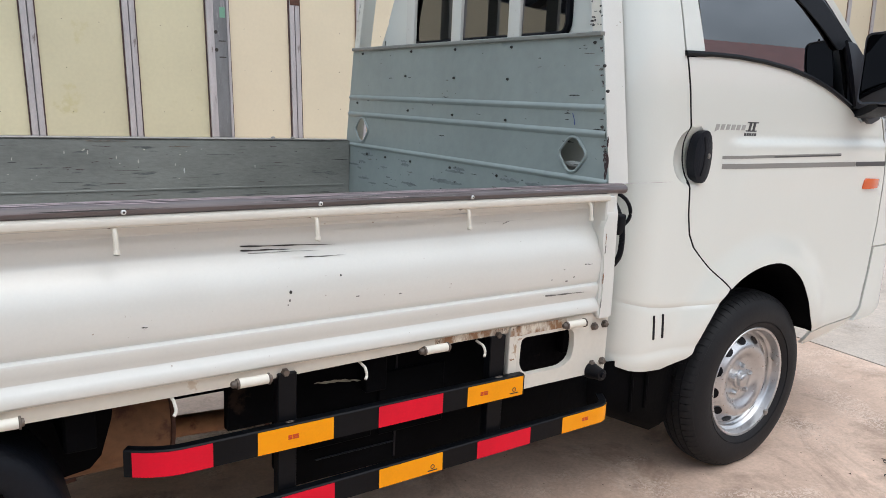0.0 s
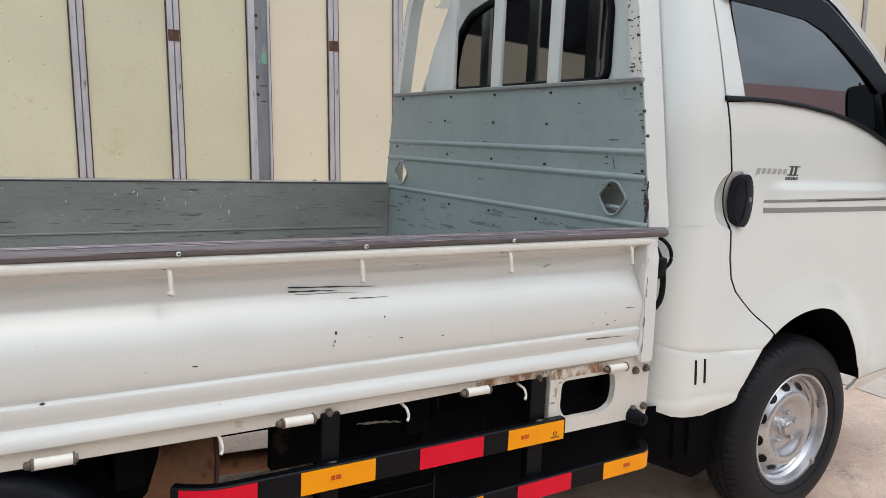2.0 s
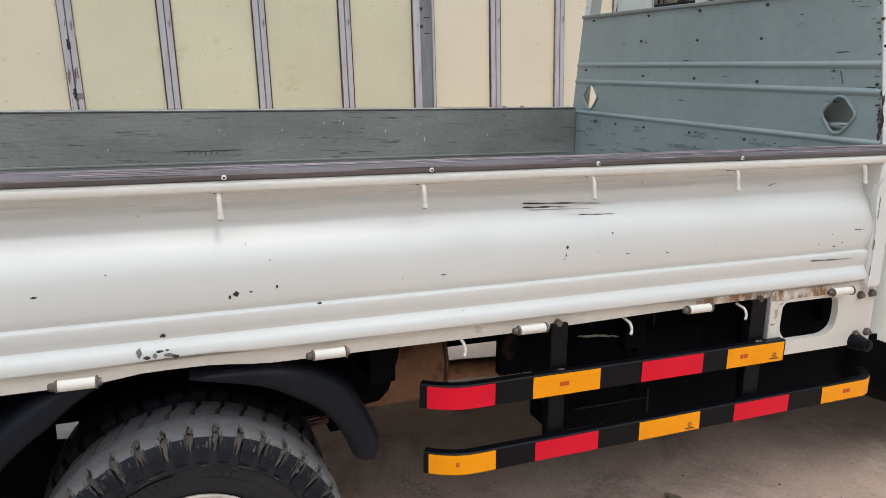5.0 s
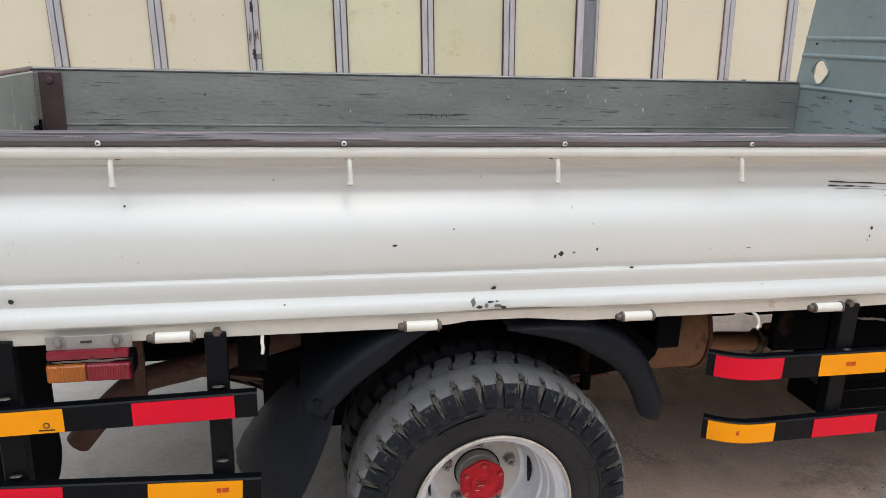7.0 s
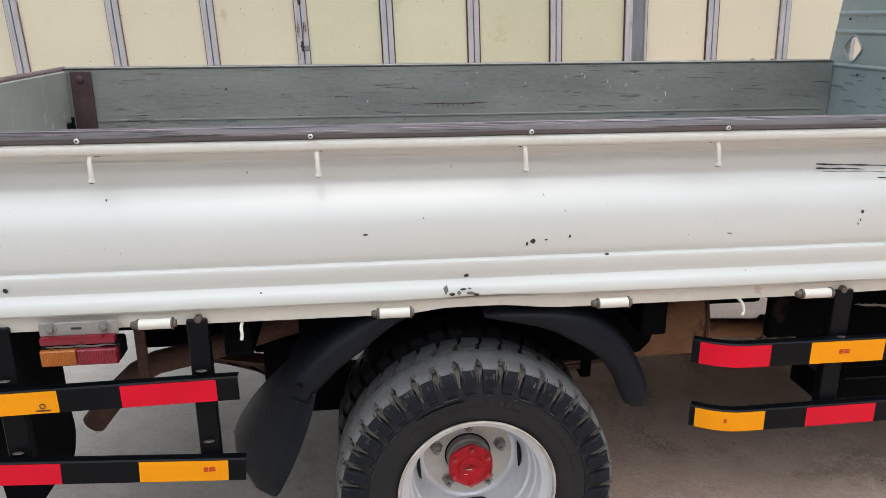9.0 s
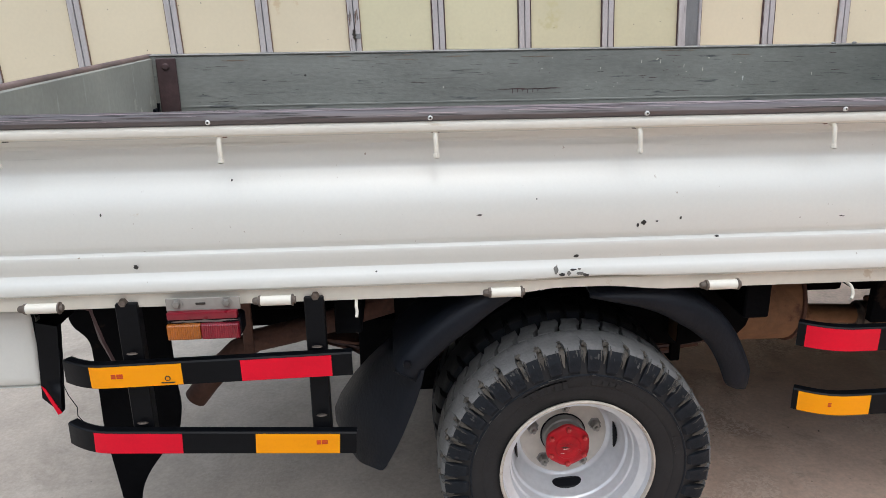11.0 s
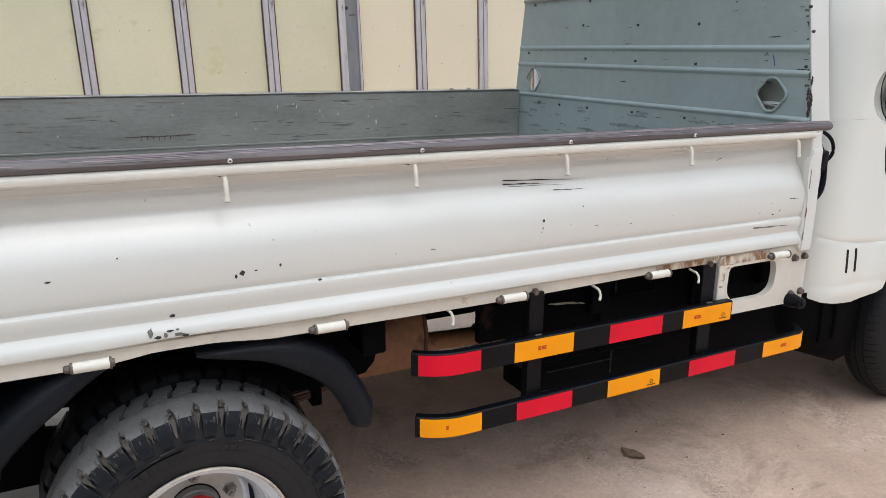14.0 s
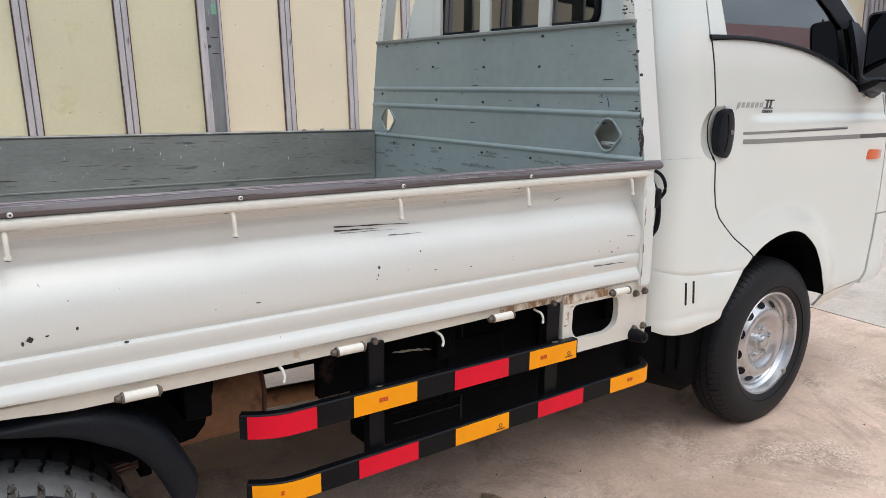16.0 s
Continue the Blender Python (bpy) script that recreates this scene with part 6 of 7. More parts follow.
part("rim_lip", lathe([(0.182, 0.006), (0.1845, -0.002), (0.182, -0.0055), (0.1790, -0.005), (0.1762, 0.0028), (0.178, 0.006)], (REAR[0], 0.036, REAR[1]), 72), RIMLIP, rim, "cream rim lip with rust", smooth=50)
for k in range(4):
    a = radians(274 + 90 * k)
    bm = bmesh.new()
    ring = []
    for q in range(18):
        b = 2 * math.pi * q / 18
        u, w = (0.0075 if k % 2 else 0.0165) * math.cos(b), 0.038 * math.copysign(abs(math.sin(b)) ** 0.8, math.sin(b))
        r, d = 0.1290 - 0.386 * u - 0.0018, 0.1345 + 0.922 * u - 0.0008
        ring.append(bm.verts.new((REAR[0] + r * math.cos(a + w / r), 0.036 + d, REAR[1] + r * math.sin(a + w / r))))
    bm.faces.new(ring)
    part("rim_slot", bm, TRIM, rim, smooth=0)
part("hub_plate", lathe([(0.1115, 0.1612), (0.1085, 0.1602), (0.104, 0.1600), (0.094, 0.1606), (0.06, 0.1606), (0.050, 0.163)], (REAR[0], 0.036, REAR[1]), 48), HUBPLATE, outer_tyre, "beige painted wheel centre, stained round the nuts", smooth=40)
part("hub_seat", lathe([(0.0545, 0.0), (0.055, -0.001), (0.0578, -0.001), (0.0585, 0.001)], (REAR[0], 0.1965, REAR[1]), 36), TRIM, outer_tyre, "dark ring round the hub")
part("hub", lathe([(0.046, 0.0), (0.0485, 0.004), (0.049, 0.030), (0.050, 0.034), (0.054, 0.036), (0.055, 0.060)], (REAR[0], 0.140, REAR[1]), 36), HUBSTEEL, outer_tyre, "grey hub barrel")
bm = lathe([(0.0, 0.001), (0.009, -0.001), (0.012, -0.004), (0.018, -0.0045), (0.030, -0.004), (0.033, 0.000), (0.045, 0.001), (0.052, 0.003), (0.055, 0.006), (0.055, 0.014), (0.047, 0.017)], (REAR[0], 0.135, REAR[1]), 72)
for v in bm.verts:  # a scalloped edge, lobed at each bolt
    dx, dz = v.co.x - REAR[0], v.co.z - REAR[1]
    r = math.hypot(dx, dz)
    if r > 0.04:
        f = 1 + 0.03 * math.cos(6 * (math.atan2(dz, dx) - math.pi / 6)) * ease(0.04, 0.055, r)
        v.co.x, v.co.z = REAR[0] + dx * f, REAR[1] + dz * f
cap = part("hub_cap", bm, REDHUB, outer_tyre, "red painted hub cap")
rnd = random.Random(44)
for k in range(5):  # paint worn through to bare metal
    part("paint_chip", streak(lambda u, v: (REAR[0] + u, 0.1302 - 0.0001 * k, REAR[1] + v), rnd.uniform(-0.026, 0.004), rnd.uniform(-0.016, 0.018), rnd.uniform(0.008, 0.02), rnd.uniform(0.001, 0.0028), 1500 + k), ZINC if k % 2 else INK, cap, smooth=0)
nut = bolt = None
for k in range(6):
    a = 2 * math.pi * (k + 0.5) / 6
    p = (REAR[0] + 0.0475 * math.cos(a), 0.135, REAR[1] + 0.0475 * math.sin(a))
    if bolt is None:
        bolt = part("cap_bolt", lathe([(0.0, -0.006), (0.0055, -0.0055), (0.0072, -0.003), (0.0072, 0.004)], (0, 0, 0), 6), REDBOLT, cap, "worn red bolt head")
        bolt.location = p
    else:
        share("cap_bolt", bolt, cap, p)
for k in range(5):
    a = 2 * math.pi * (k + 0.25) / 5
    p = (REAR[0] + 0.084 * math.cos(a), 0.194, REAR[1] + 0.084 * math.sin(a))
    if nut is None:
        nut = part("wheel_nut", lathe([(0.0, -0.030), (0.005, -0.030), (0.0055, -0.020), (0.010, -0.019), (0.0125, -0.015), (0.0125, 0.0), (0.018, 0.003), (0.018, 0.012)], (0, 0, 0), 6), STEEL, outer_tyre, "wheel nut")
        nut.location = p
    else:
        share("wheel_nut", nut, outer_tyre, p)
# raised maker's marks on the side wall, as plain bars
for k, a in enumerate([100, 104.5, 109, 113.5, 118, 122.5, 84, 78, 74, 70, 20, 17, 14, 11]):
    a = radians(a)
    bm = bmesh.new()
    for r0, r1, w in ((0.226, 0.246, 0.0055), (0.243, 0.246, 0.013)) if k < 6 else ((0.230, 0.242, 0.006),):
        v = [bm.verts.new((REAR[0] + r * math.cos(a + s * w / r), y, REAR[1] + r * math.sin(a + s * w / r))) for y in (0.0255, 0.029) for r, s in ((r0, -1), (r0, 1), (r1, 1), (r1, -1))]
        bm.faces.new(v[:4])
        for i in range(4):
            bm.faces.new((v[i], v[(i + 1) % 4], v[4 + (i + 1) % 4], v[4 + i]))
    part("raised_mark", bm, RUBBER, outer_tyre, smooth=0)

# far wheels, simpler but whole
for nm, c, r, rr, y0 in (("front_wheel", FRONT, FR, 0.204, 1.45), ("rear_wheel", REAR, RR, 0.19, 1.47), ("inner_rear_wheel", REAR, RR, 0.19, 1.255)):
    w = part(nm, tyre_ring(c, r, rr, y0, y0 + 0.165, 40), RUBBER, truck, "black tyre on the far side", smooth=40)
    part("rim", lathe([(rr, 0.01), (rr - 0.02, 0.05), (0.0, 0.06)], (c[0], y0, c[1]), 32), GREYRIM, w)

# -- rear mudguard in two curved pieces, and its flap
def fender(angles, radius, y0, y1, lip_full, name):
    bm = bmesh.new()
    rows = []
    for a in angles:
        r = radius(a)
        ca, sa = math.cos(radians(a)), math.sin(radians(a))
        lip = lip_full * (0.12 + 0.88 * min(1.0, abs(a - 92) / 32))
        tip = math.sqrt(max(0.04, 1 - ((33 - a) / 5.2) ** 2)) if a < 33 else 1.0
        mid = r - lip / 2
        r, lip = mid + lip / 2 * tip, lip * tip
        rows.append([bm.verts.new((REAR[0] + rr * ca, y, REAR[1] + rr * sa)) for rr, y in
                     ((r - lip, y0 + 0.016), (r - lip * 0.93, y0 + 0.007), (r - lip * 0.72, y0 + 0.001), (r - lip * 0.45, y0), (r - lip * 0.22, y0 + 0.005), (r - 0.004, y0 + 0.016), (r + 0.001, y0 + 0.03), (r + 0.003, y0 + 0.06), (r + 0.003, y1),
                      (r - 0.004, y1), (r - 0.004, y0 + 0.06), (r - lip * 0.5, y0 + 0.012), (r - lip * 0.96, y0 + 0.020))])
    for a, b in zip(rows, rows[1:]):
        for k in range(13):
            bm.faces.new((a[k], a[(k + 1) % 13], b[(k + 1) % 13], b[k]))
    bm.faces.new(rows[0])
    bm.faces.new(list(reversed(rows[-1])))
    return part(name, bm, PLASTIC, truck, "black plastic mudguard", smooth=50)


fender([28, 28.5, 29.2, 30, 31, 32, 33] + list(range(35, 91, 2)), lambda a: 0.460 + 0.030 * ease(27, 52, a) - 0.043 * ease(56, 88, a), 0.030, 0.24, 0.070, "front_mudguard")
rear_fender = fender(list(range(98, 148, 2)), lambda a: 0.500 + 0.00014 * (a - 98), 0.030, 0.26, 0.060, "rear_mudguard")
bm = bmesh.new()
grids = []
for back in (0.0, 0.007):  # front and back of the flap
    rows = []
    for zn, xn, zf, xf in ((0.578, -0.362, 0.56, -0.425), (0.545, -0.369, 0.525, -0.465), (0.52, -0.376, 0.50, -0.49), (0.49, -0.386, 0.46, -0.525), (0.45, -0.401, 0.40, -0.560), (0.41, -0.415, 0.345, -0.578), (0.37, -0.429, 0.30, -0.578), (0.335, -0.443, 0.255, -0.560), (0.312, -0.453, 0.222, -0.53), (0.30, -0.462, 0.212, -0.51)):
        row = []
        for k in range(9):
            q = k / 8
            z = zn + (zf - zn) * q
            row.append(bm.verts.new((xn + (xf - xn) * q - 0.035 * math.sin(math.pi * q) + back, 0.031 + 0.229 * q, z + 0.03 * ease(0.46, 0.28, z))))
        rows.append(row)
    for a, b in zip(rows, rows[1:]):
        for k in range(8):
            bm.faces.new((a[k], a[k + 1], b[k + 1], b[k]))
    grids.append(rows)
f, r = grids
edge = lambda rows: [row[0] for row in rows] + rows[-1][1:] + [row[-1] for row in reversed(rows[:-1])]
for (a0, a1), (b0, b1) in zip(zip(edge(f), edge(f)[1:]), zip(edge(r), edge(r)[1:])):
    bm.faces.new((a0, a1, b1, b0))
part("flap", bm, PLASTIC, rear_fender, "black rubber mud flap", smooth=50)
part("flap_seam", add_sweep(bmesh.new(), [(-0.423, 0.027, 0.580), (-0.40, 0.0275, 0.566), (-0.375, 0.0285, 0.552)], circle(0.0022, 6)), BLACK, rear_fender)
part("fender_bolt", lathe([(0, -0.006), (0.008, -0.005), (0.01, 0.003)], (-0.393, 0.028, 0.595), 10), TRIM, rear_fender)


# -- side guard bars with reflective tape
def bar_path(x0, x1, z0, z1, bend0, bend1, y=-0.012):
    """Points along a guard bar whose ends may curve in towards the truck."""
    pts = []
    n = 60
    for k in range(n + 1):
        x = x0 + (x1 - x0) * k / n
        d = 0.0
        if bend0 and x < x0 + bend0:
            d += 0.40 * bend0 * (1 - (x - x0) / bend0) ** 2
        if bend1 and x > x1 - bend1:
            d += 0.9 * bend1 * (1 - (x1 - x) / bend1) ** 2
        pts.append((x, y + d, z0 + (z1 - z0) * k / n))
    return pts


def guard_bar(x0, x1, z0, z1, h, bend0, bend1, tapes):
    path = bar_path(x0, x1, z0, z1, bend0, bend1)
    sec = [(0.0, -h / 2), (0.0, h / 2 - 0.003), (-0.003, h / 2), (-0.022, h / 2), (-0.022, h / 2 - 0.003), (-0.004, h / 2 - 0.003), (-0.004, -h / 2)]
    bar = part("side_guard_bar", add_sweep(bmesh.new(), path, sec), BLACK, truck, "black steel guard bar with red and orange reflective tape", smooth=25)
    for t0, t1, mat, mark in tapes:
        pts = [p for p in path if t0 < p[0] < t1]
        ends = []
        for t in (t0, t1):
            i = min(range(len(path) - 1), key=lambda k: abs((path[k][0] + path[k + 1][0]) / 2 - t))
            a, b = Vector(path[i]), Vector(path[i + 1])
            ends.append(tuple(a + (b - a) * ((t - a.x) / (b.x - a.x))))
        pts = [ends[0]] + pts + [ends[1]]
        bm = add_sweep(bmesh.new(), pts, [(0.0012, -h / 2 + 0.001), (0.0012, h / 2 - 0.0035), (0.0004, h / 2 - 0.0035), (0.0004, -h / 2 + 0.001)])
        tape = part("reflective_tape", bm, mat, bar, "red reflective tape" if mat is REDTAPE else "orange reflective tape", smooth=25)
        mid = Vector(pts[len(pts) // 2])
        if mark in ("m", "l", "r"):  # a small red print, as two plain blocks
            x = {"m": (t0 + t1) / 2 - 0.02, "l": t0 + 0.012, "r": t1 - 0.05}[mark]
            y = min(pts, key=lambda p: abs(p[0] - x))[1]
            for w0, w1 in ((0.0, 0.009), (0.011, 0.024)):
                for za, zb in ((-0.005, -0.002), (-0.001, 0.001), (0.002, 0.005)):
                    part("print_block", box(x + w0, x + w1, y - 0.0022, y - 0.0013, mid.z + za, mid.z + zb), REDMARK, tape, smooth=0)
        elif mark == "c" or mark == "mc":
            x = t1 - 0.03
            part("print_block", lathe([(0.004, -0.0008), (0.006, -0.0008), (0.006, 0.0)], (x, mid.y - 0.0015, mid.z - 0.008), 14), INK, tape)
            part("print_block", box(x - 0.014, x + 0.014, mid.y - 0.0022, mid.y - 0.0013, mid.z - 0.019, mid.z - 0.0165), INK, tape, smooth=0)
        if mark == "mc":
            x = (t0 + t1) / 2 - 0.05
            for w0, w1 in ((0.0, 0.009), (0.011, 0.024)):
                for za, zb in ((-0.005, -0.002), (-0.001, 0.001), (0.002, 0.005)):
                    part("print_block", box(x + w0, x + w1, mid.y - 0.0022, mid.y - 0.0013, mid.z + za, mid.z + zb), REDMARK, tape, smooth=0)
    return bar


R, O = REDTAPE, ORANGETAPE
guard_bar(0.478, 1.463, 0.630, 0.629, 0.056, 0.11, 0.0, [(0.492, 0.640, R, ""), (0.734, 0.909, O, "m"), (1.024, 1.203, R, ""), (1.278, 1.458, O, "mc")])
guard_bar(0.488, 1.838, 0.467, 0.482, 0.052, 0.11, 0.07, [(0.498, 0.646, O, "m"), (0.746, 0.914, R, ""), (1.030, 1.210, O, "c"), (1.318, 1.497, R, ""), (1.614, 1.805, O, "m")])
guard_bar(-1.115, -0.508, 0.612, 0.622, 0.052, 0.10, 0.0, [(-1.048, -0.860, O, "mc"), (-0.739, -0.551, R, "")])
guard_bar(-1.128, -0.508, 0.464, 0.431, 0.052, 0.10, 0.0, [(-1.062, -0.878, R, ""), (-0.724, -0.544, O, "r")])
for x0, x1, ztop, zbot in ((0.792, 0.832, 0.765, 0.45), (1.366, 1.412, 0.765, 0.46), (-0.982, -0.940, 0.765, 0.45), (-0.600, -0.562, 0.765, 0.425)):
    post = part("guard_post", box(x0 - 0.003, x1, 0.0125, 0.040, zbot, ztop, 0.002), BLACK, truck, "black flat steel guard post")
    for z in (0.66, 0.497):
        part("weld", ball(((x0 + x1) / 2, 0.004, z - 0.003), 0.012, 0.006, 0.0018, 10, 6), DARKSTEEL, post, "rough weld bead")

# -- tail lamp on its plate
lamp = part("tail_lamp", box(-0.880, -0.731, 0.004, 0.008, 0.748, 0.776, 0.0015), PLATE, truck, "tail lamp cluster on a dull steel plate")
part("reflector", box(-0.878, -0.737, -0.008, 0.010, 0.733, 0.7490, 0.003, 2), LENSRED, lamp, "red reflector strip")
part("lamp_body", box(-0.880, -0.732, -0.002, 0.05, 0.690, 0.7305, 0.004), TRIM, lamp, "black lamp body")
part("torn_foil", streak(lambda u, v: (u, -0.0025, v), -0.872, 0.7275, 0.135, 0.006, 61), STEEL, lamp, "torn silvery strip above the lenses")
def ribbed_lens(x0, x1):
    """A lens moulded with fine upright ribs, in one piece."""
    n = int((x1 - x0 - 0.004) / 0.0022)
    front = [(x0 + 0.002 + (x1 - x0 - 0.004) * k / n, -0.0135 - 0.0014 * (k % 2)) for k in range(n + 1)]
    ring = [(x0, -0.001), (x0, -0.0115)] + front + [(x1, -0.0115), (x1, -0.001)]
    bm = bmesh.new()
    rows = [[bm.verts.new((x, -0.001 + (y + 0.001) * f, z)) for x, y in ring] for z, f in ((0.691, 0.8), (0.6935, 1.0), (0.721, 1.0), (0.7235, 0.8))]
    for a, b in zip(rows, rows[1:]):
        for k in range(len(ring)):
            bm.faces.new((a[k], a[(k + 1) % len(ring)], b[(k + 1) % len(ring)], b[k]))
    bm.faces.new(rows[0])
    bm.faces.new(list(reversed(rows[-1])))
    return bm


part("amber_lens", ribbed_lens(-0.879, -0.8125), LENSORANGE, lamp, "amber lens", smooth=25)
part("red_lens", ribbed_lens(-0.811, -0.734), LENSRED, lamp, "red lens", smooth=25)
for x in (-0.857, -0.757):
    part("plate_bolt", lathe([(0, -0.009), (0.006, -0.008), (0.008, -0.005), (0.008, -0.002), (0.012, -0.001), (0.012, 0.003)], (x, 0.003, 0.765), 6), STEEL, lamp)
part("plate_slot", box(-0.820, -0.800, 0.0025, 0.0045, 0.761, 0.766, 0.001), INK, lamp)

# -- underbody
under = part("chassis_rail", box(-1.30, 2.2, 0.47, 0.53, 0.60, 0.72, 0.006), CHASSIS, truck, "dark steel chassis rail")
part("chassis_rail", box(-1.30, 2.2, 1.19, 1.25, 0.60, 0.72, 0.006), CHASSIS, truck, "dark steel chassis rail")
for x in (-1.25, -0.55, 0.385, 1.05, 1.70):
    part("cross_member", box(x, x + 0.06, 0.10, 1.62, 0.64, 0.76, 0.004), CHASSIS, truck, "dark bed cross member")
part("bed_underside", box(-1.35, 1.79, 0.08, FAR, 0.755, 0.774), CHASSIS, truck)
# black boxes behind the forward guard bars
tank = part("tool_box", box(0.865, 1.86, 0.13, 0.25, 0.425, 0.735, 0.008, 2), DEEPBLACK, truck, "glossy black steel box under the bed")
part("box_seam", box(1.15, 1.156, 0.1265, 0.131, 0.44, 0.72), TRIM, tank)
part("box_edge", box(0.93, 1.15, 0.1255, 0.131, 0.481, 0.484, 0.001), PLASTIC, tank, "worn edge of the box lid")
part("box_lid", box(0.905, 1.08, 0.118, 0.131, 0.515, 0.60, 0.004), DEEPBLACK, tank, "black lid panel")
part("box_lid", box(1.10, 1.30, 0.122, 0.131, 0.51, 0.68, 0.004), DEEPBLACK, tank, "black lid panel")
part("box_flange", sheet([(0.775, 0.565), (0.862, 0.565), (0.862, 0.50)], lambda u, v: (u, 0.135, v), 0.006, (), 0.05), BLACK, tank)
part("frame_gusset", box(0.718, 0.862, 0.135, 0.16, 0.60, 0.752, 0.003), CHASSIS, truck, "dark gusset plate beside the box")
part("torn_strap", streak(lambda u, v: (u, 0.1285 - 0.01 * (u - 0.92), v - 0.10 * (u - 0.92)), 0.925, 0.681, 0.125, 0.011, 77), PALESTRAP, tank, "pale torn strap hanging over the box")
part("dark_strip", box(0.86, 1.12, 0.10, 0.13, 0.725, 0.745, 0.002), CHASSIS, truck)
# exhaust silencer, pipe and tail pipe
bm = bmesh.new()
add_sweep(bm, [(0.34, 0.40, 0.575), (0.37, 0.40, 0.575), (0.615, 0.40, 0.575), (0.64, 0.40, 0.575)], circle(0.12, 28))
silencer = part("silencer", bm, TANRUST, truck, "rust-brown exhaust silencer", smooth=40)
part("heat_shield", sheet([(0.30, 0.50), (0.452, 0.522), (0.476, 0.548), (0.500, 0.63), (0.515, 0.75), (0.30, 0.75)], lambda u, v: (u, 0.262, v), 0.006, (), 0.05), CHASSIS, silencer, "black heat shield")
part("end_seam", lathe([(0.119, -0.006), (0.126, -0.004), (0.126, 0.004), (0.119, 0.006)], (0.637, 0.40, 0.575), 28, "x"), RUST, silencer)
pipe = part("exhaust_pipe", rod([(0.60, 0.42, 0.510), (0.70, 0.42, 0.507), (0.80, 0.42, 0.502), (0.89, 0.42, 0.497), (0.97, 0.42, 0.497), (1.2, 0.5, 0.52)], 0.0275, 18), TANRUST, truck, "rusty exhaust pipe", smooth=50)
flange = [(0.42 + r * math.sin(a), 0.498 + 1.35 * r * math.cos(a)) for a, r in ((2 * math.pi * q / 24, 0.034 + 0.006 * math.cos(4 * math.pi * q / 24)) for q in range(24))]
part("pipe_flange", sheet(flange, lambda u, v: (0.905, u, v), 0.012, (), 0.03, (1, 0, 0)), RUST, pipe, "rusty flange with two bolts")
for z in (0.452, 0.544):
    part("flange_bolt", lathe([(0.0, -0.012), (0.007, -0.012), (0.009, -0.009), (0.009, 0.026), (0.0, 0.028)], (0.903, 0.42, z), 6, "x"), RUST, pipe)
part("pipe_clamp", lathe([(0.024, -0.022), (0.032, -0.020), (0.033, -0.008), (0.041, -0.006), (0.041, 0.010), (0.034, 0.012), (0.033, 0.024), (0.024, 0.026)], (0.882, 0.42, 0.495), 18, "x"), DARKSTEEL, truck, "pipe clamp")
bm = rod([(-0.30, 0.47, 0.60), (-0.50, 0.47, 0.545), (-0.60, 0.47, 0.513), (-0.70, 0.47, 0.487), (-0.80, 0.47, 0.466), (-0.855, 0.47, 0.438), (-0.90, 0.47, 0.395), (-0.945, 0.47, 0.345), (-0.985, 0.47, 0.295)], 0.032, 18)
tail_pipe = part("tail_pipe", bm, RUST, truck, "rusty brown tail pipe", smooth=50)
# flat dark disc marks the open end of the solid rod
part("pipe_mouth", add_sweep(bmesh.new(), [(-0.985, 0.47, 0.2949), (-0.9865, 0.47, 0.2930)], circle(0.027, 18)), INK, tail_pipe, "dark open end", smooth=50)
part("spare_hanger", box(-0.803, -0.777, 0.315, 0.325, 0.488, 0.75, 0.002), RUST, truck, "rusty hanger bracket")
for k in range(4):
    xs_ = [(-0.74 + 0.06 * k, 0.478 - 0.013 * k), (-0.5, 0.438 - 0.013 * k), (-0.3, 0.410 - 0.013 * k), (0.0, 0.388 - 0.013 * k), (0.28, 0.405 - 0.013 * k), (0.56 - 0.055 * k, 0.424 - 0.013 * k)]
    part("spring_leaf", add_sweep(bmesh.new(), [(x, 0.50, z) for x, z in xs_], [(-0.03, -0.004), (0.03, -0.004), (0.03, 0.004), (-0.03, 0.004)]), RUST if k in (0, 2) else MAROON, truck, "rusty leaf spring")
part("spring_clip", box(0.365, 0.395, 0.462, 0.538, 0.352, 0.425, 0.003), CHASSIS, truck, "dark spring clip")
part("rear_axle", rod([(REAR[0], 0.24, REAR[1]), (REAR[0], 1.48, REAR[1])], 0.055, 16), CHASSIS, truck, "dark axle tube")
part("differential", ball((REAR[0], 0.86, REAR[1]), 0.16, 0.15, 0.16), CHASSIS, truck, "dark differential housing")
part("front_axle", rod([(FRONT[0], 0.25, FRONT[1]), (FRONT[0], 1.48, FRONT[1])], 0.045, 12), CHASSIS, truck)
part("drive_shaft", rod([(0.0, 0.86, 0.40), (1.8, 0.86, 0.55)], 0.04, 10), CHASSIS, truck)
part("gearbox", box(1.6, 2.5, 0.62, 1.08, 0.36, 0.66, 0.05, 2), CHASSIS, truck, "dark gearbox")
# unseen boxes, added to keep far-side light from under the truck
part("fuel_tank", box(0.46, 1.30, 1.14, 1.58, 0.27, 0.72, 0.03, 2), CHASSIS, truck, "unseen dark box added on the far side to block light")
part("battery_box", box(1.34, 1.75, 1.14, 1.58, 0.27, 0.72, 0.02, 2), CHASSIS, truck, "second unseen dark box added on the far side to block light")
part("far_mudguard", box(-0.46, 0.45, 1.46, 1.70, 0.66, 0.69, 0.008), PLASTIC, truck, "black mudguard on the far side")
# plates and panels added to hide bright ground under the bed
part("spring_hanger", box(-0.875, -0.40, 0.56, 0.60, 0.515, 0.752, 0.006), CHASSIS, truck, "dark plate added behind the tail pipe")
part("spring_hanger", box(-0.56, -0.40, 0.56, 0.60, 0.435, 0.512, 0.006), CHASSIS, truck, "dark plate added below, beside the mudguard")
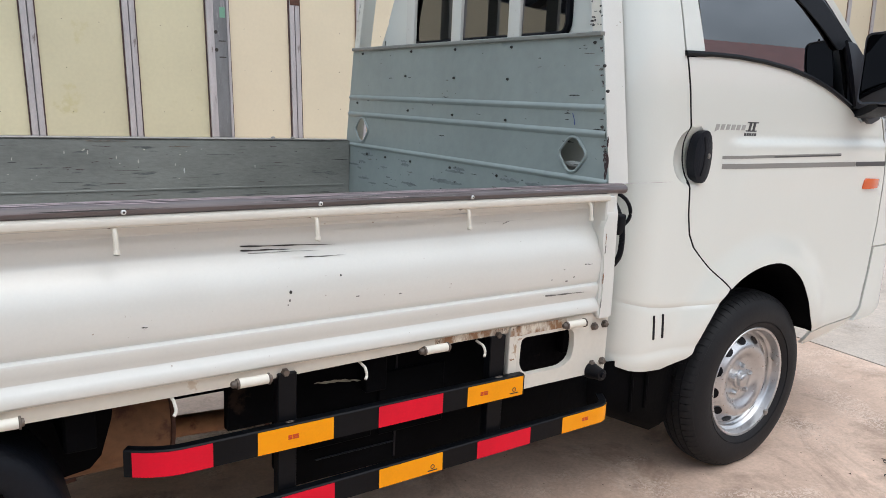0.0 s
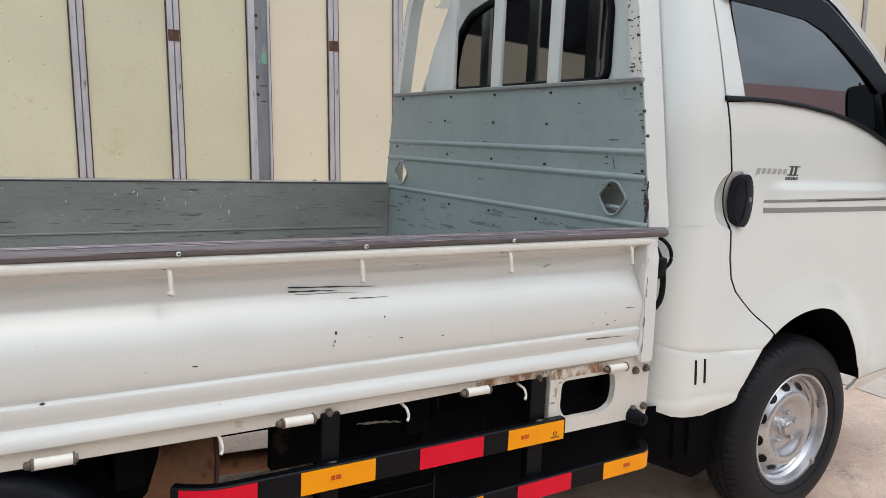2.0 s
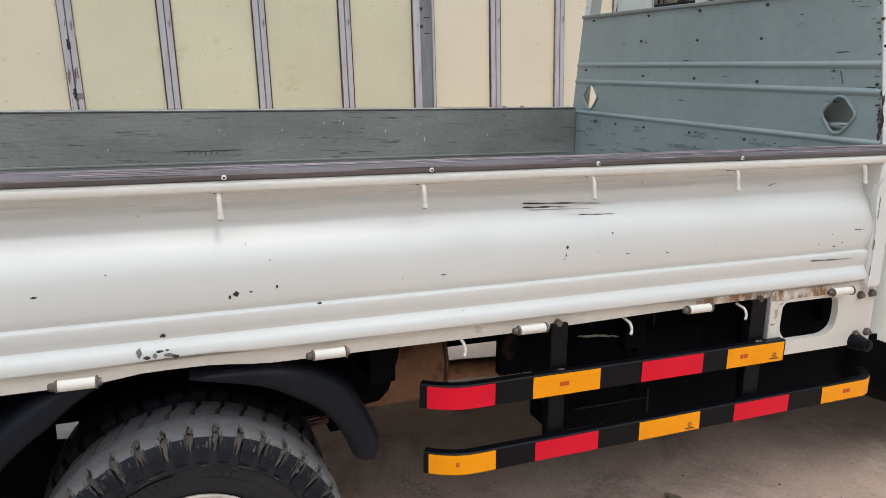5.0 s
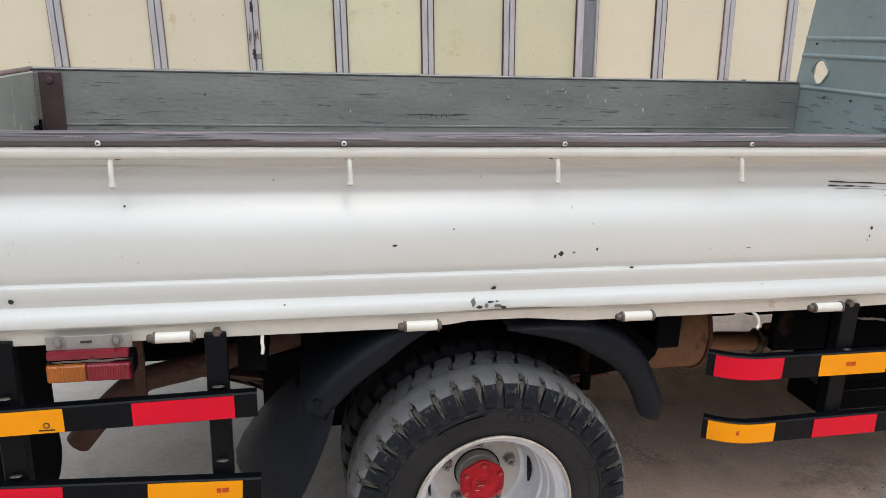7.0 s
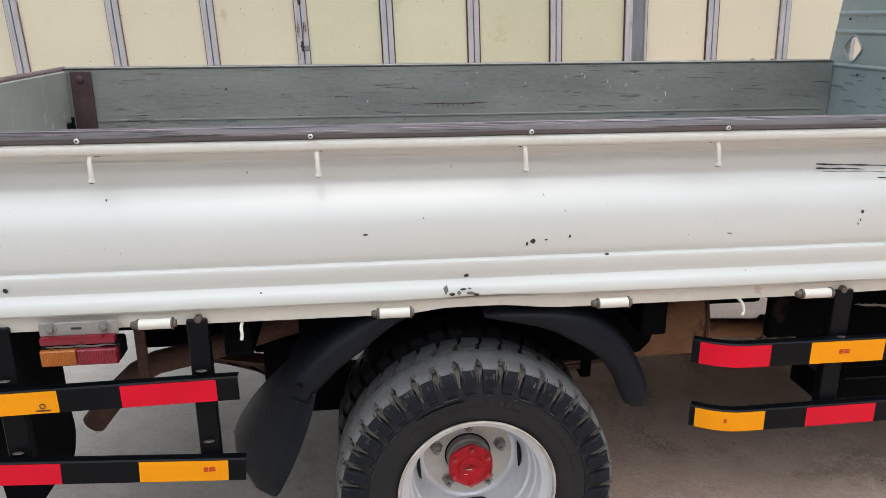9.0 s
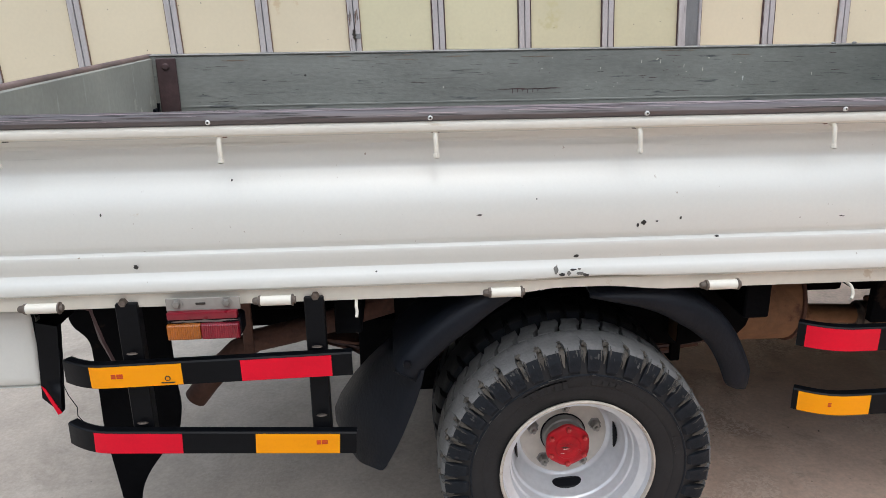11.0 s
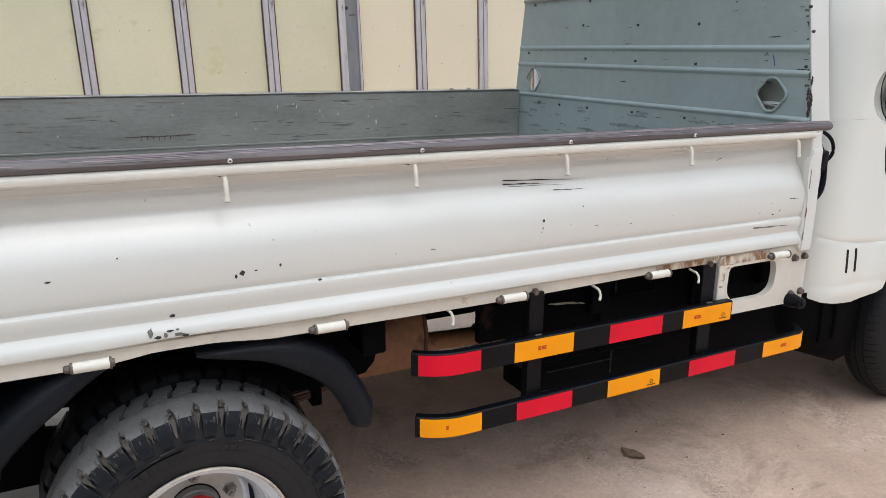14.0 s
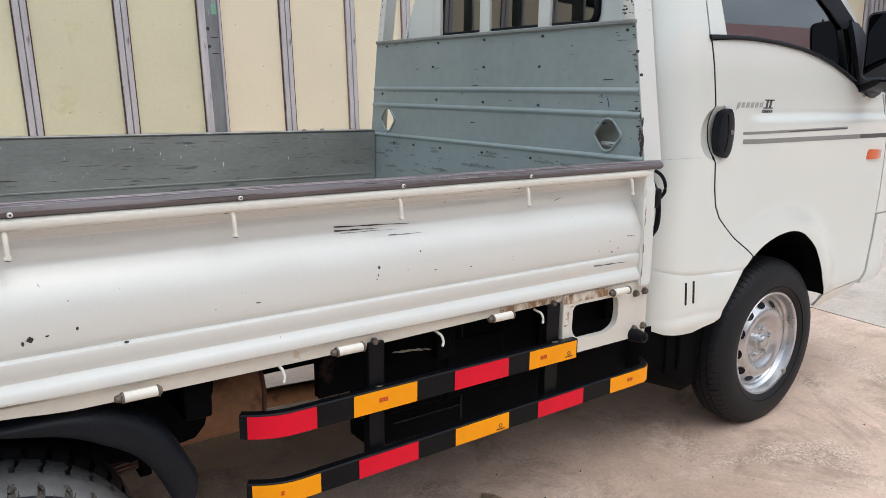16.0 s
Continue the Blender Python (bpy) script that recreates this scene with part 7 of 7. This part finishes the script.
part("rail_web", box(-0.88, -0.38, 0.57, 0.59, 0.465, 0.75), CHASSIS, truck, "dark panel added under the rear of the bed")
part("rail_web", box(-1.30, -0.88, 0.57, 0.59, 0.52, 0.75), CHASSIS, truck, "dark panel added under the rear of the bed")
# sheets added in place of shade; the first covers shaded ground
part("inner_apron", box(-0.52, -0.30, 0.455, 0.47, 0.30, 0.52), CHASSIS, truck, "dark sheet added for the shaded ground behind the wheel")
part("inner_apron", box(0.06, 0.42, 0.43, 0.445, 0.425, 0.499), CHASSIS, truck, "dark sheet added over the springs to hide bright ground")
part("inner_apron", box(-0.42, 0.40, 0.43, 0.45, 0.50, 0.755), CHASSIS, truck, "dark sheet added behind the wheels")
# rear mud sheet and bumper end
flap_out = [(-1.245, 0.76), (-0.985, 0.76), (-0.993, 0.52), (-0.994, 0.407), (-0.989, 0.341), (-1.004, 0.257), (-1.054, 0.197), (-1.100, 0.135), (-1.130, 0.075), (-1.138, 0.01), (-1.145, -0.03), (-1.178, -0.03), (-1.184, 0.032),
            (-1.204, 0.204), (-1.209, 0.266), (-1.203, 0.431), (-1.202, 0.53), (-1.245, 0.57)]
part("mud_flap", sheet(round_poly(flap_out, 0.03), lambda u, v: (u, 0.36 + 0.012 * math.sin(u * 14) + 0.008 * math.sin(v * 6), v), 0.006, (), 0.04), CHASSIS, truck, "torn black rubber mud flap", smooth=60)
part("rear_panel", box(-1.33, -1.19, 0.09, 0.13, 0.54, 0.735, 0.03, 3), WHITE, truck, "white bumper end")
bumper = part("bumper_plate", sheet([(-1.185, 0.70), (-1.14, 0.69), (-1.15, 0.60), (-1.165, 0.48), (-1.20, 0.52)], lambda u, v: (u, 0.085, v), 0.02, (), 0.03), BLACK, truck, "black bumper bracket")
part("bumper_tape", sheet([(-1.197, 0.55), (-1.19, 0.545), (-1.163, 0.482), (-1.172, 0.478)], lambda u, v: (u, 0.083, v), 0.002, (), 0.03), REDTAPE, bumper, "red reflective tape")
part("hanging_wire", rod([(-1.118, 0.03, 0.66), (-1.122, 0.02, 0.60), (-1.112, 0.02, 0.56), (-1.098, 0.02, 0.53), (-1.100, 0.02, 0.51), (-1.085, 0.02, 0.485)], 0.0009, 6), TRIM, truck, "thin loose wire")
part("strut", add_sweep(bmesh.new(), [(-1.09, 0.05, 0.755), (-1.055, 0.06, 0.74), (-1.045, 0.07, 0.66), (-1.03, 0.08, 0.6)], [(-0.012, -0.003), (0.012, -0.003), (0.012, 0.003), (-0.012, 0.003)]), MAROON, truck, "rusty support strut")

# ---------------------------------------------------------------- small things on the ground
bm = bmesh.new()
rows = []
for q in range(9):  # a pointed oval blade, folded a little along its rib
    s = -1 + 2 * q / 8
    half = 0.023 * (1 - abs(s) ** 2.2) + 0.001
    rows.append([bm.verts.new((1.408 + 0.27 * 0.045 * s + 0.963 * half * w, 0.277 - 0.963 * 0.045 * s + 0.27 * half * w, -0.0235 + 0.0045 * abs(w) ** 1.5 + 0.004 * s * s + 0.0012 * math.sin(9 * s + 3 * w))) for w in (-1, -0.55, 0, 0.55, 1)])
for a, b in zip(rows, rows[1:]):
    for k in range(4):
        bm.faces.new((a[k], a[k + 1], b[k + 1], b[k]))
bmesh.ops.solidify(bm, geom=bm.faces[:], thickness=0.0016)
tagged(part("dry_leaf", bm, LEAF), "curled dry brown leaf lying on the concrete", "leaf")

rnd = random.Random(21)
bm = bmesh.new()
for k in range(300):
    if k < 200:
        x, y = rnd.uniform(2.6, 5.2), rnd.uniform(-1.2, 2.2)
    else:
        x, y = rnd.gauss(1.75, 0.45), rnd.gauss(0.05, 0.3)
    s = 0.0014 + 0.004 * rnd.random() ** 3
    v = [bm.verts.new((x + s * a * rnd.uniform(0.6, 1.4), y + s * b * rnd.uniform(0.6, 1.4), 0.0005 + rise(x) + c * s)) for a, b, c in ((1, 0, 0), (-0.6, 0.9, 0), (-0.6, -0.9, 0), (0.1, 0, 0.8))]
    for f in ((0, 1, 3), (1, 2, 3), (2, 0, 3)):
        bm.faces.new([v[i] for i in f])
tagged(part("grit", bm, GRIT, smooth=0), "scattered dark grit and pebbles on the concrete", "grit", kind="stuff")

for x, y, turn in ((3.085, -0.255, 0.4), (3.04, -0.30, 2.2)):
    s = [(0.0, 0.0), (0.012, 0.008), (0.02, 0.022), (0.034, 0.026), (0.046, 0.018), (0.05, 0.034)]
    path = smooth_line([(x + 0.9 * (u * math.cos(turn) - v * math.sin(turn)), y + 0.9 * (u * math.sin(turn) + v * math.cos(turn)), rise(x) + 0.0022 + 0.05 * u * v) for u, v in s])
    tagged(part("twig", rod(path, 0.0018, 6), GRIT), "thin curled dark twig lying on the concrete", "twig")

car = tagged(new("parked_car"), "dark red car parked in a dark warehouse bay", "car")
car.matrix_world = pose(26.3, 10.5, rise(26.3), 0, 0, 0)
part("body", box(-0.9, 0.9, -2.0, 2.0, 0.3, 0.95, 0.12, 3), CARRED, car)
part("cabin", box(-0.75, 0.75, -1.2, 1.4, 0.93, 1.5, 0.2, 3), TRIM, car)
for x in (-0.85, 0.68):
    for y in (-1.25, 1.25):
        part("wheel", lathe([(0, 0), (0.2, -0.01), (0.3, 0.02), (0.3, 0.15), (0.2, 0.17)], (x + 0.09, y, 0.3), 20, "x"), RUBBER, car)

# ---------------------------------------------------------------- pieces of the wall
POSTS = [-8.2, -7.15, -6.1, -5.05, -4.0, -2.91, -1.86, -0.80, 0.205, 1.245, 2.263, 3.275, 4.27, 5.222, 6.13, 7.05, 8.05, 9.05, 10.1, 11.15, 12.2, 13.25, 14.3, 15.4, 16.42, 17.45, 18.5, 19.5]
for a, b in zip(POSTS, POSTS[1:]):
    mat = OLIVE if -0.9 < a < 3.2 else CREAM
    part("wall_panel", box(a + 0.03, b - 0.03, WALL_Y - 0.004, WALL_Y + 0.019, 0.02 + rise(b), 3.0 if a < 2.2 else 6.0), mat, wall, smooth=0)


def post_mesh(kind):
    """Two light flanges with a dark groove between, dark rusted edges; the wide one has a dull channel beside its flange."""
    bm = bmesh.new()
    if kind == "wide":
        add_box(bm, -0.14, -0.055, -0.05, 0.0, 0, 6.1, 0.004)
        add_box(bm, 0.105, 0.135, -0.05, 0.0, 0, 6.1, 0.004)
    else:
        add_box(bm, -0.068, -0.006, -0.035, 0.0, 0, 6.1, 0.004)
        add_box(bm, 0.006, 0.066, -0.03, 0.0, 0, 6.1, 0.004)
    return bm


plain = edge_l = edge_d = groove = None
for k, x in enumerate(POSTS):
    z = rise(x)
    if abs(x - 3.275) < 0.01:
        wide = part("wall_post", post_mesh("wide"), GALV, wall, "wide galvanised wall post")
        wide.location = (x, WALL_Y - 0.006, z)
        part("post_channel", box(-0.054, 0.104, -0.030, 0.0, 0, 6.1), GALVDARK, wide, "dull grey channel")
        for xa, xb in ((-0.152, -0.141), (0.136, 0.15)):
            part("rusted_edge", box(xa, xb, -0.02, 0.0, 0, 6.1), MAROON, wide)
        part("tape_square", box(0.025, 0.092, -0.033, -0.0305, 2.13, 2.25), GREENTAPE, wide, "square of green tape")
        for za in (2.70, 1.96, 1.75, 2.55):
            part("bolt_hole", lathe([(0, -0.001), (0.022, 0)], (-0.03, -0.0315, za), 10), INK, wide)
        for za in (1.85, 1.66):
            part("scrape", box(0.0, 0.085, -0.0325, -0.0305, za, za + 0.012), INK, wide)
        continue
    if plain is None:
        plain = part("wall_post", post_mesh("plain"), GALV, wall, "galvanised wall post with rust-edged flanges")
        plain.location = (x, WALL_Y - 0.006, z)
        edge_l = part("rusted_edge", add_box(box(-0.078, -0.069, -0.016, 0.0, 0, 6.1), 0.067, 0.076, -0.016, 0.0, 0, 6.1), EDGERUST, plain)
        groove = part("post_groove", box(-0.0055, 0.0055, -0.008, 0.0, 0, 6.1), GALVDARK, plain)
        p = plain
    else:
        p = share("wall_post", plain, wall, (x, WALL_Y - 0.006, z))
        p["label"] = "galvanised wall post with rust-edged flanges"
        if -0.5 < x < 5:
            if edge_d is None:
                edge_d = part("rusted_edge", add_box(box(-0.083, -0.069, -0.016, 0.0, 0, 6.1), 0.067, 0.081, -0.016, 0.0, 0, 6.1), MAROON, p, "dark rusted edge")
            else:
                share("rusted_edge", edge_d, p, (0, 0, 0))
        else:
            share("rusted_edge", edge_l, p, (0, 0, 0))
        share("post_groove", groove, p, (0, 0, 0))
    if abs(x + 0.80) < 0.01:
        rnd = random.Random(5)
        for q in range(16):  # brown wear between the two gaps
            za, xa = rnd.uniform(1.15, 1.30), rnd.choice((-0.052, -0.04, -0.025, 0.018, 0.03, 0.045)) + rnd.uniform(-0.006, 0.006)
            part("rust_blotch", streak(lambda u, v: (v, -0.0362 - 0.0001 * q, u), za, xa, rnd.uniform(0.04, 0.16), rnd.uniform(0.005, 0.016), 700 + q), (EDGERUST, MAROON, SCUFF, EDGERUST)[q % 4], p, smooth=0)
        for q in range(9):
            za = rnd.choice((1.75, 1.95, 2.3, 2.6, 0.85)) + rnd.uniform(-0.06, 0.06)
            part("rust_blotch", streak(lambda u, v: (v, -0.0382 - 0.0001 * q, u), za, rnd.uniform(-0.05, 0.05), rnd.uniform(0.05, 0.16), rnd.uniform(0.004, 0.012), 730 + q), EDGERUST if q % 2 else MAROON, p, smooth=0)
        for q, (za, h, w) in enumerate(((1.535, 0.125, 0.048), (1.01, 0.13, 0.05), (2.06, 0.11, 0.045), (2.52, 0.10, 0.05))):
            part("knot_hole", streak(lambda u, v: (v, -0.0412, u), za, -0.008, h, w, 760 + q), INK, p, "black gap in the post" if q == 0 else "", smooth=0)
            part("knot_hole", streak(lambda u, v: (v, -0.0413, u), za - 0.03, 0.001, h + 0.12, 0.010, 770 + q), INK, p, smooth=0)
        part("knot_hole", box(0.008, 0.070, -0.0405, -0.0355, 1.025, 1.082, 0.002), GALVDARK, p, "dark plate beside the gap")
    if abs(x - 2.263) < 0.01 or abs(x - 4.27) < 0.01 or abs(x - 0.205) < 0.01:
        part("rust_band", box(-0.064, 0.062, -0.0385, -0.0355, 2.33, 2.46, 0.001), RUST, p, "rusted weld band")
# screws in rows on the panels
bm = bmesh.new()
rnd = random.Random(2)
for a, b in zip(POSTS, POSTS[1:]):
    for r in range(6):
        for f in (0.07, 0.34, 0.67, 0.94):
            if rnd.random() < (0.85 if 0.2 < f < 0.8 else 0.45):
                x, z, s = a + (b - a) * f + rnd.uniform(-0.03, 0.03), 0.5 + 0.495 * r + rnd.uniform(-0.014, 0.014), rnd.uniform(0.004, 0.0065)
                v = [bm.verts.new((x + s * math.cos(q), WALL_Y - 0.0052, z + s * math.sin(q))) for q in (0, 1.05, 2.09, 3.14, 4.19, 5.24)]
                bm.faces.new(v)
screws = part("panel_screws", bm, DARKSTEEL, wall, smooth=0)
screws["kind"] = "stuff"
# a painted black frame of bars on one panel
for x0, x1, z0, z1 in ((-0.72, -0.055, 2.318, 2.335), (-0.72, -0.055, 2.055, 2.072), (-0.072, -0.055, 2.07, 2.32), (-0.72, -0.10, 2.255, 2.270), (-0.72, -0.10, 2.125, 2.140), (-0.70, -0.075, 2.190, 2.205)):
    part("painted_bar", box(x0, x1, WALL_Y - 0.0056, WALL_Y - 0.0042, z0, z1), INK, wall, smooth=0)
# end columns of the wall
for x, w in ((19.62, 0.10), (19.80, 0.12), (20.02, 0.14), (20.26, 0.14)):
    part("end_column", box(x, x + w, WALL_Y - 0.10, WALL_Y + 0.05, rise(19.6) - 0.02, 6.1, 0.01), GALV, wall, "galvanised steel column")

# ---------------------------------------------------------------- concrete slabs of the yard
xs = [-16.0, -11.9, -7.9, -3.9, 0.1, 4.11, 8.6, 13.0, 17.5, 22.0, 26.5, 31.0]
ys = [-13.5, -9.0, -4.6, -0.25 - 3.0, 2.9, 7.85, 12.5, 15.0]
for i in range(len(xs) - 1):
    for j in range(len(ys) - 1):
        x0, x1, y0, y1 = xs[i] + 0.006, xs[i + 1] - 0.006, ys[j] + 0.005, ys[j + 1] - 0.005
        bm = bmesh.new()
        a = [bm.verts.new((x + 0.1 * y, y, rise(x) + z)) for z in (-0.03, 0.0) for x, y in ((x0, y0), (x1, y0), (x1, y1), (x0, y1))]
        for f in ((4, 5, 6, 7), (0, 1, 5, 4), (1, 2, 6, 5), (2, 3, 7, 6), (3, 0, 4, 7)):
            bm.faces.new([a[k] for k in f])
        grey = x0 > 4 and (i + j) % 2 == 1 or (i == 5)
        part("concrete_slab", bm, GREYCONCRETE if grey else REARCONCRETE if x1 < 0.2 else CONCRETE, ground, smooth=0)
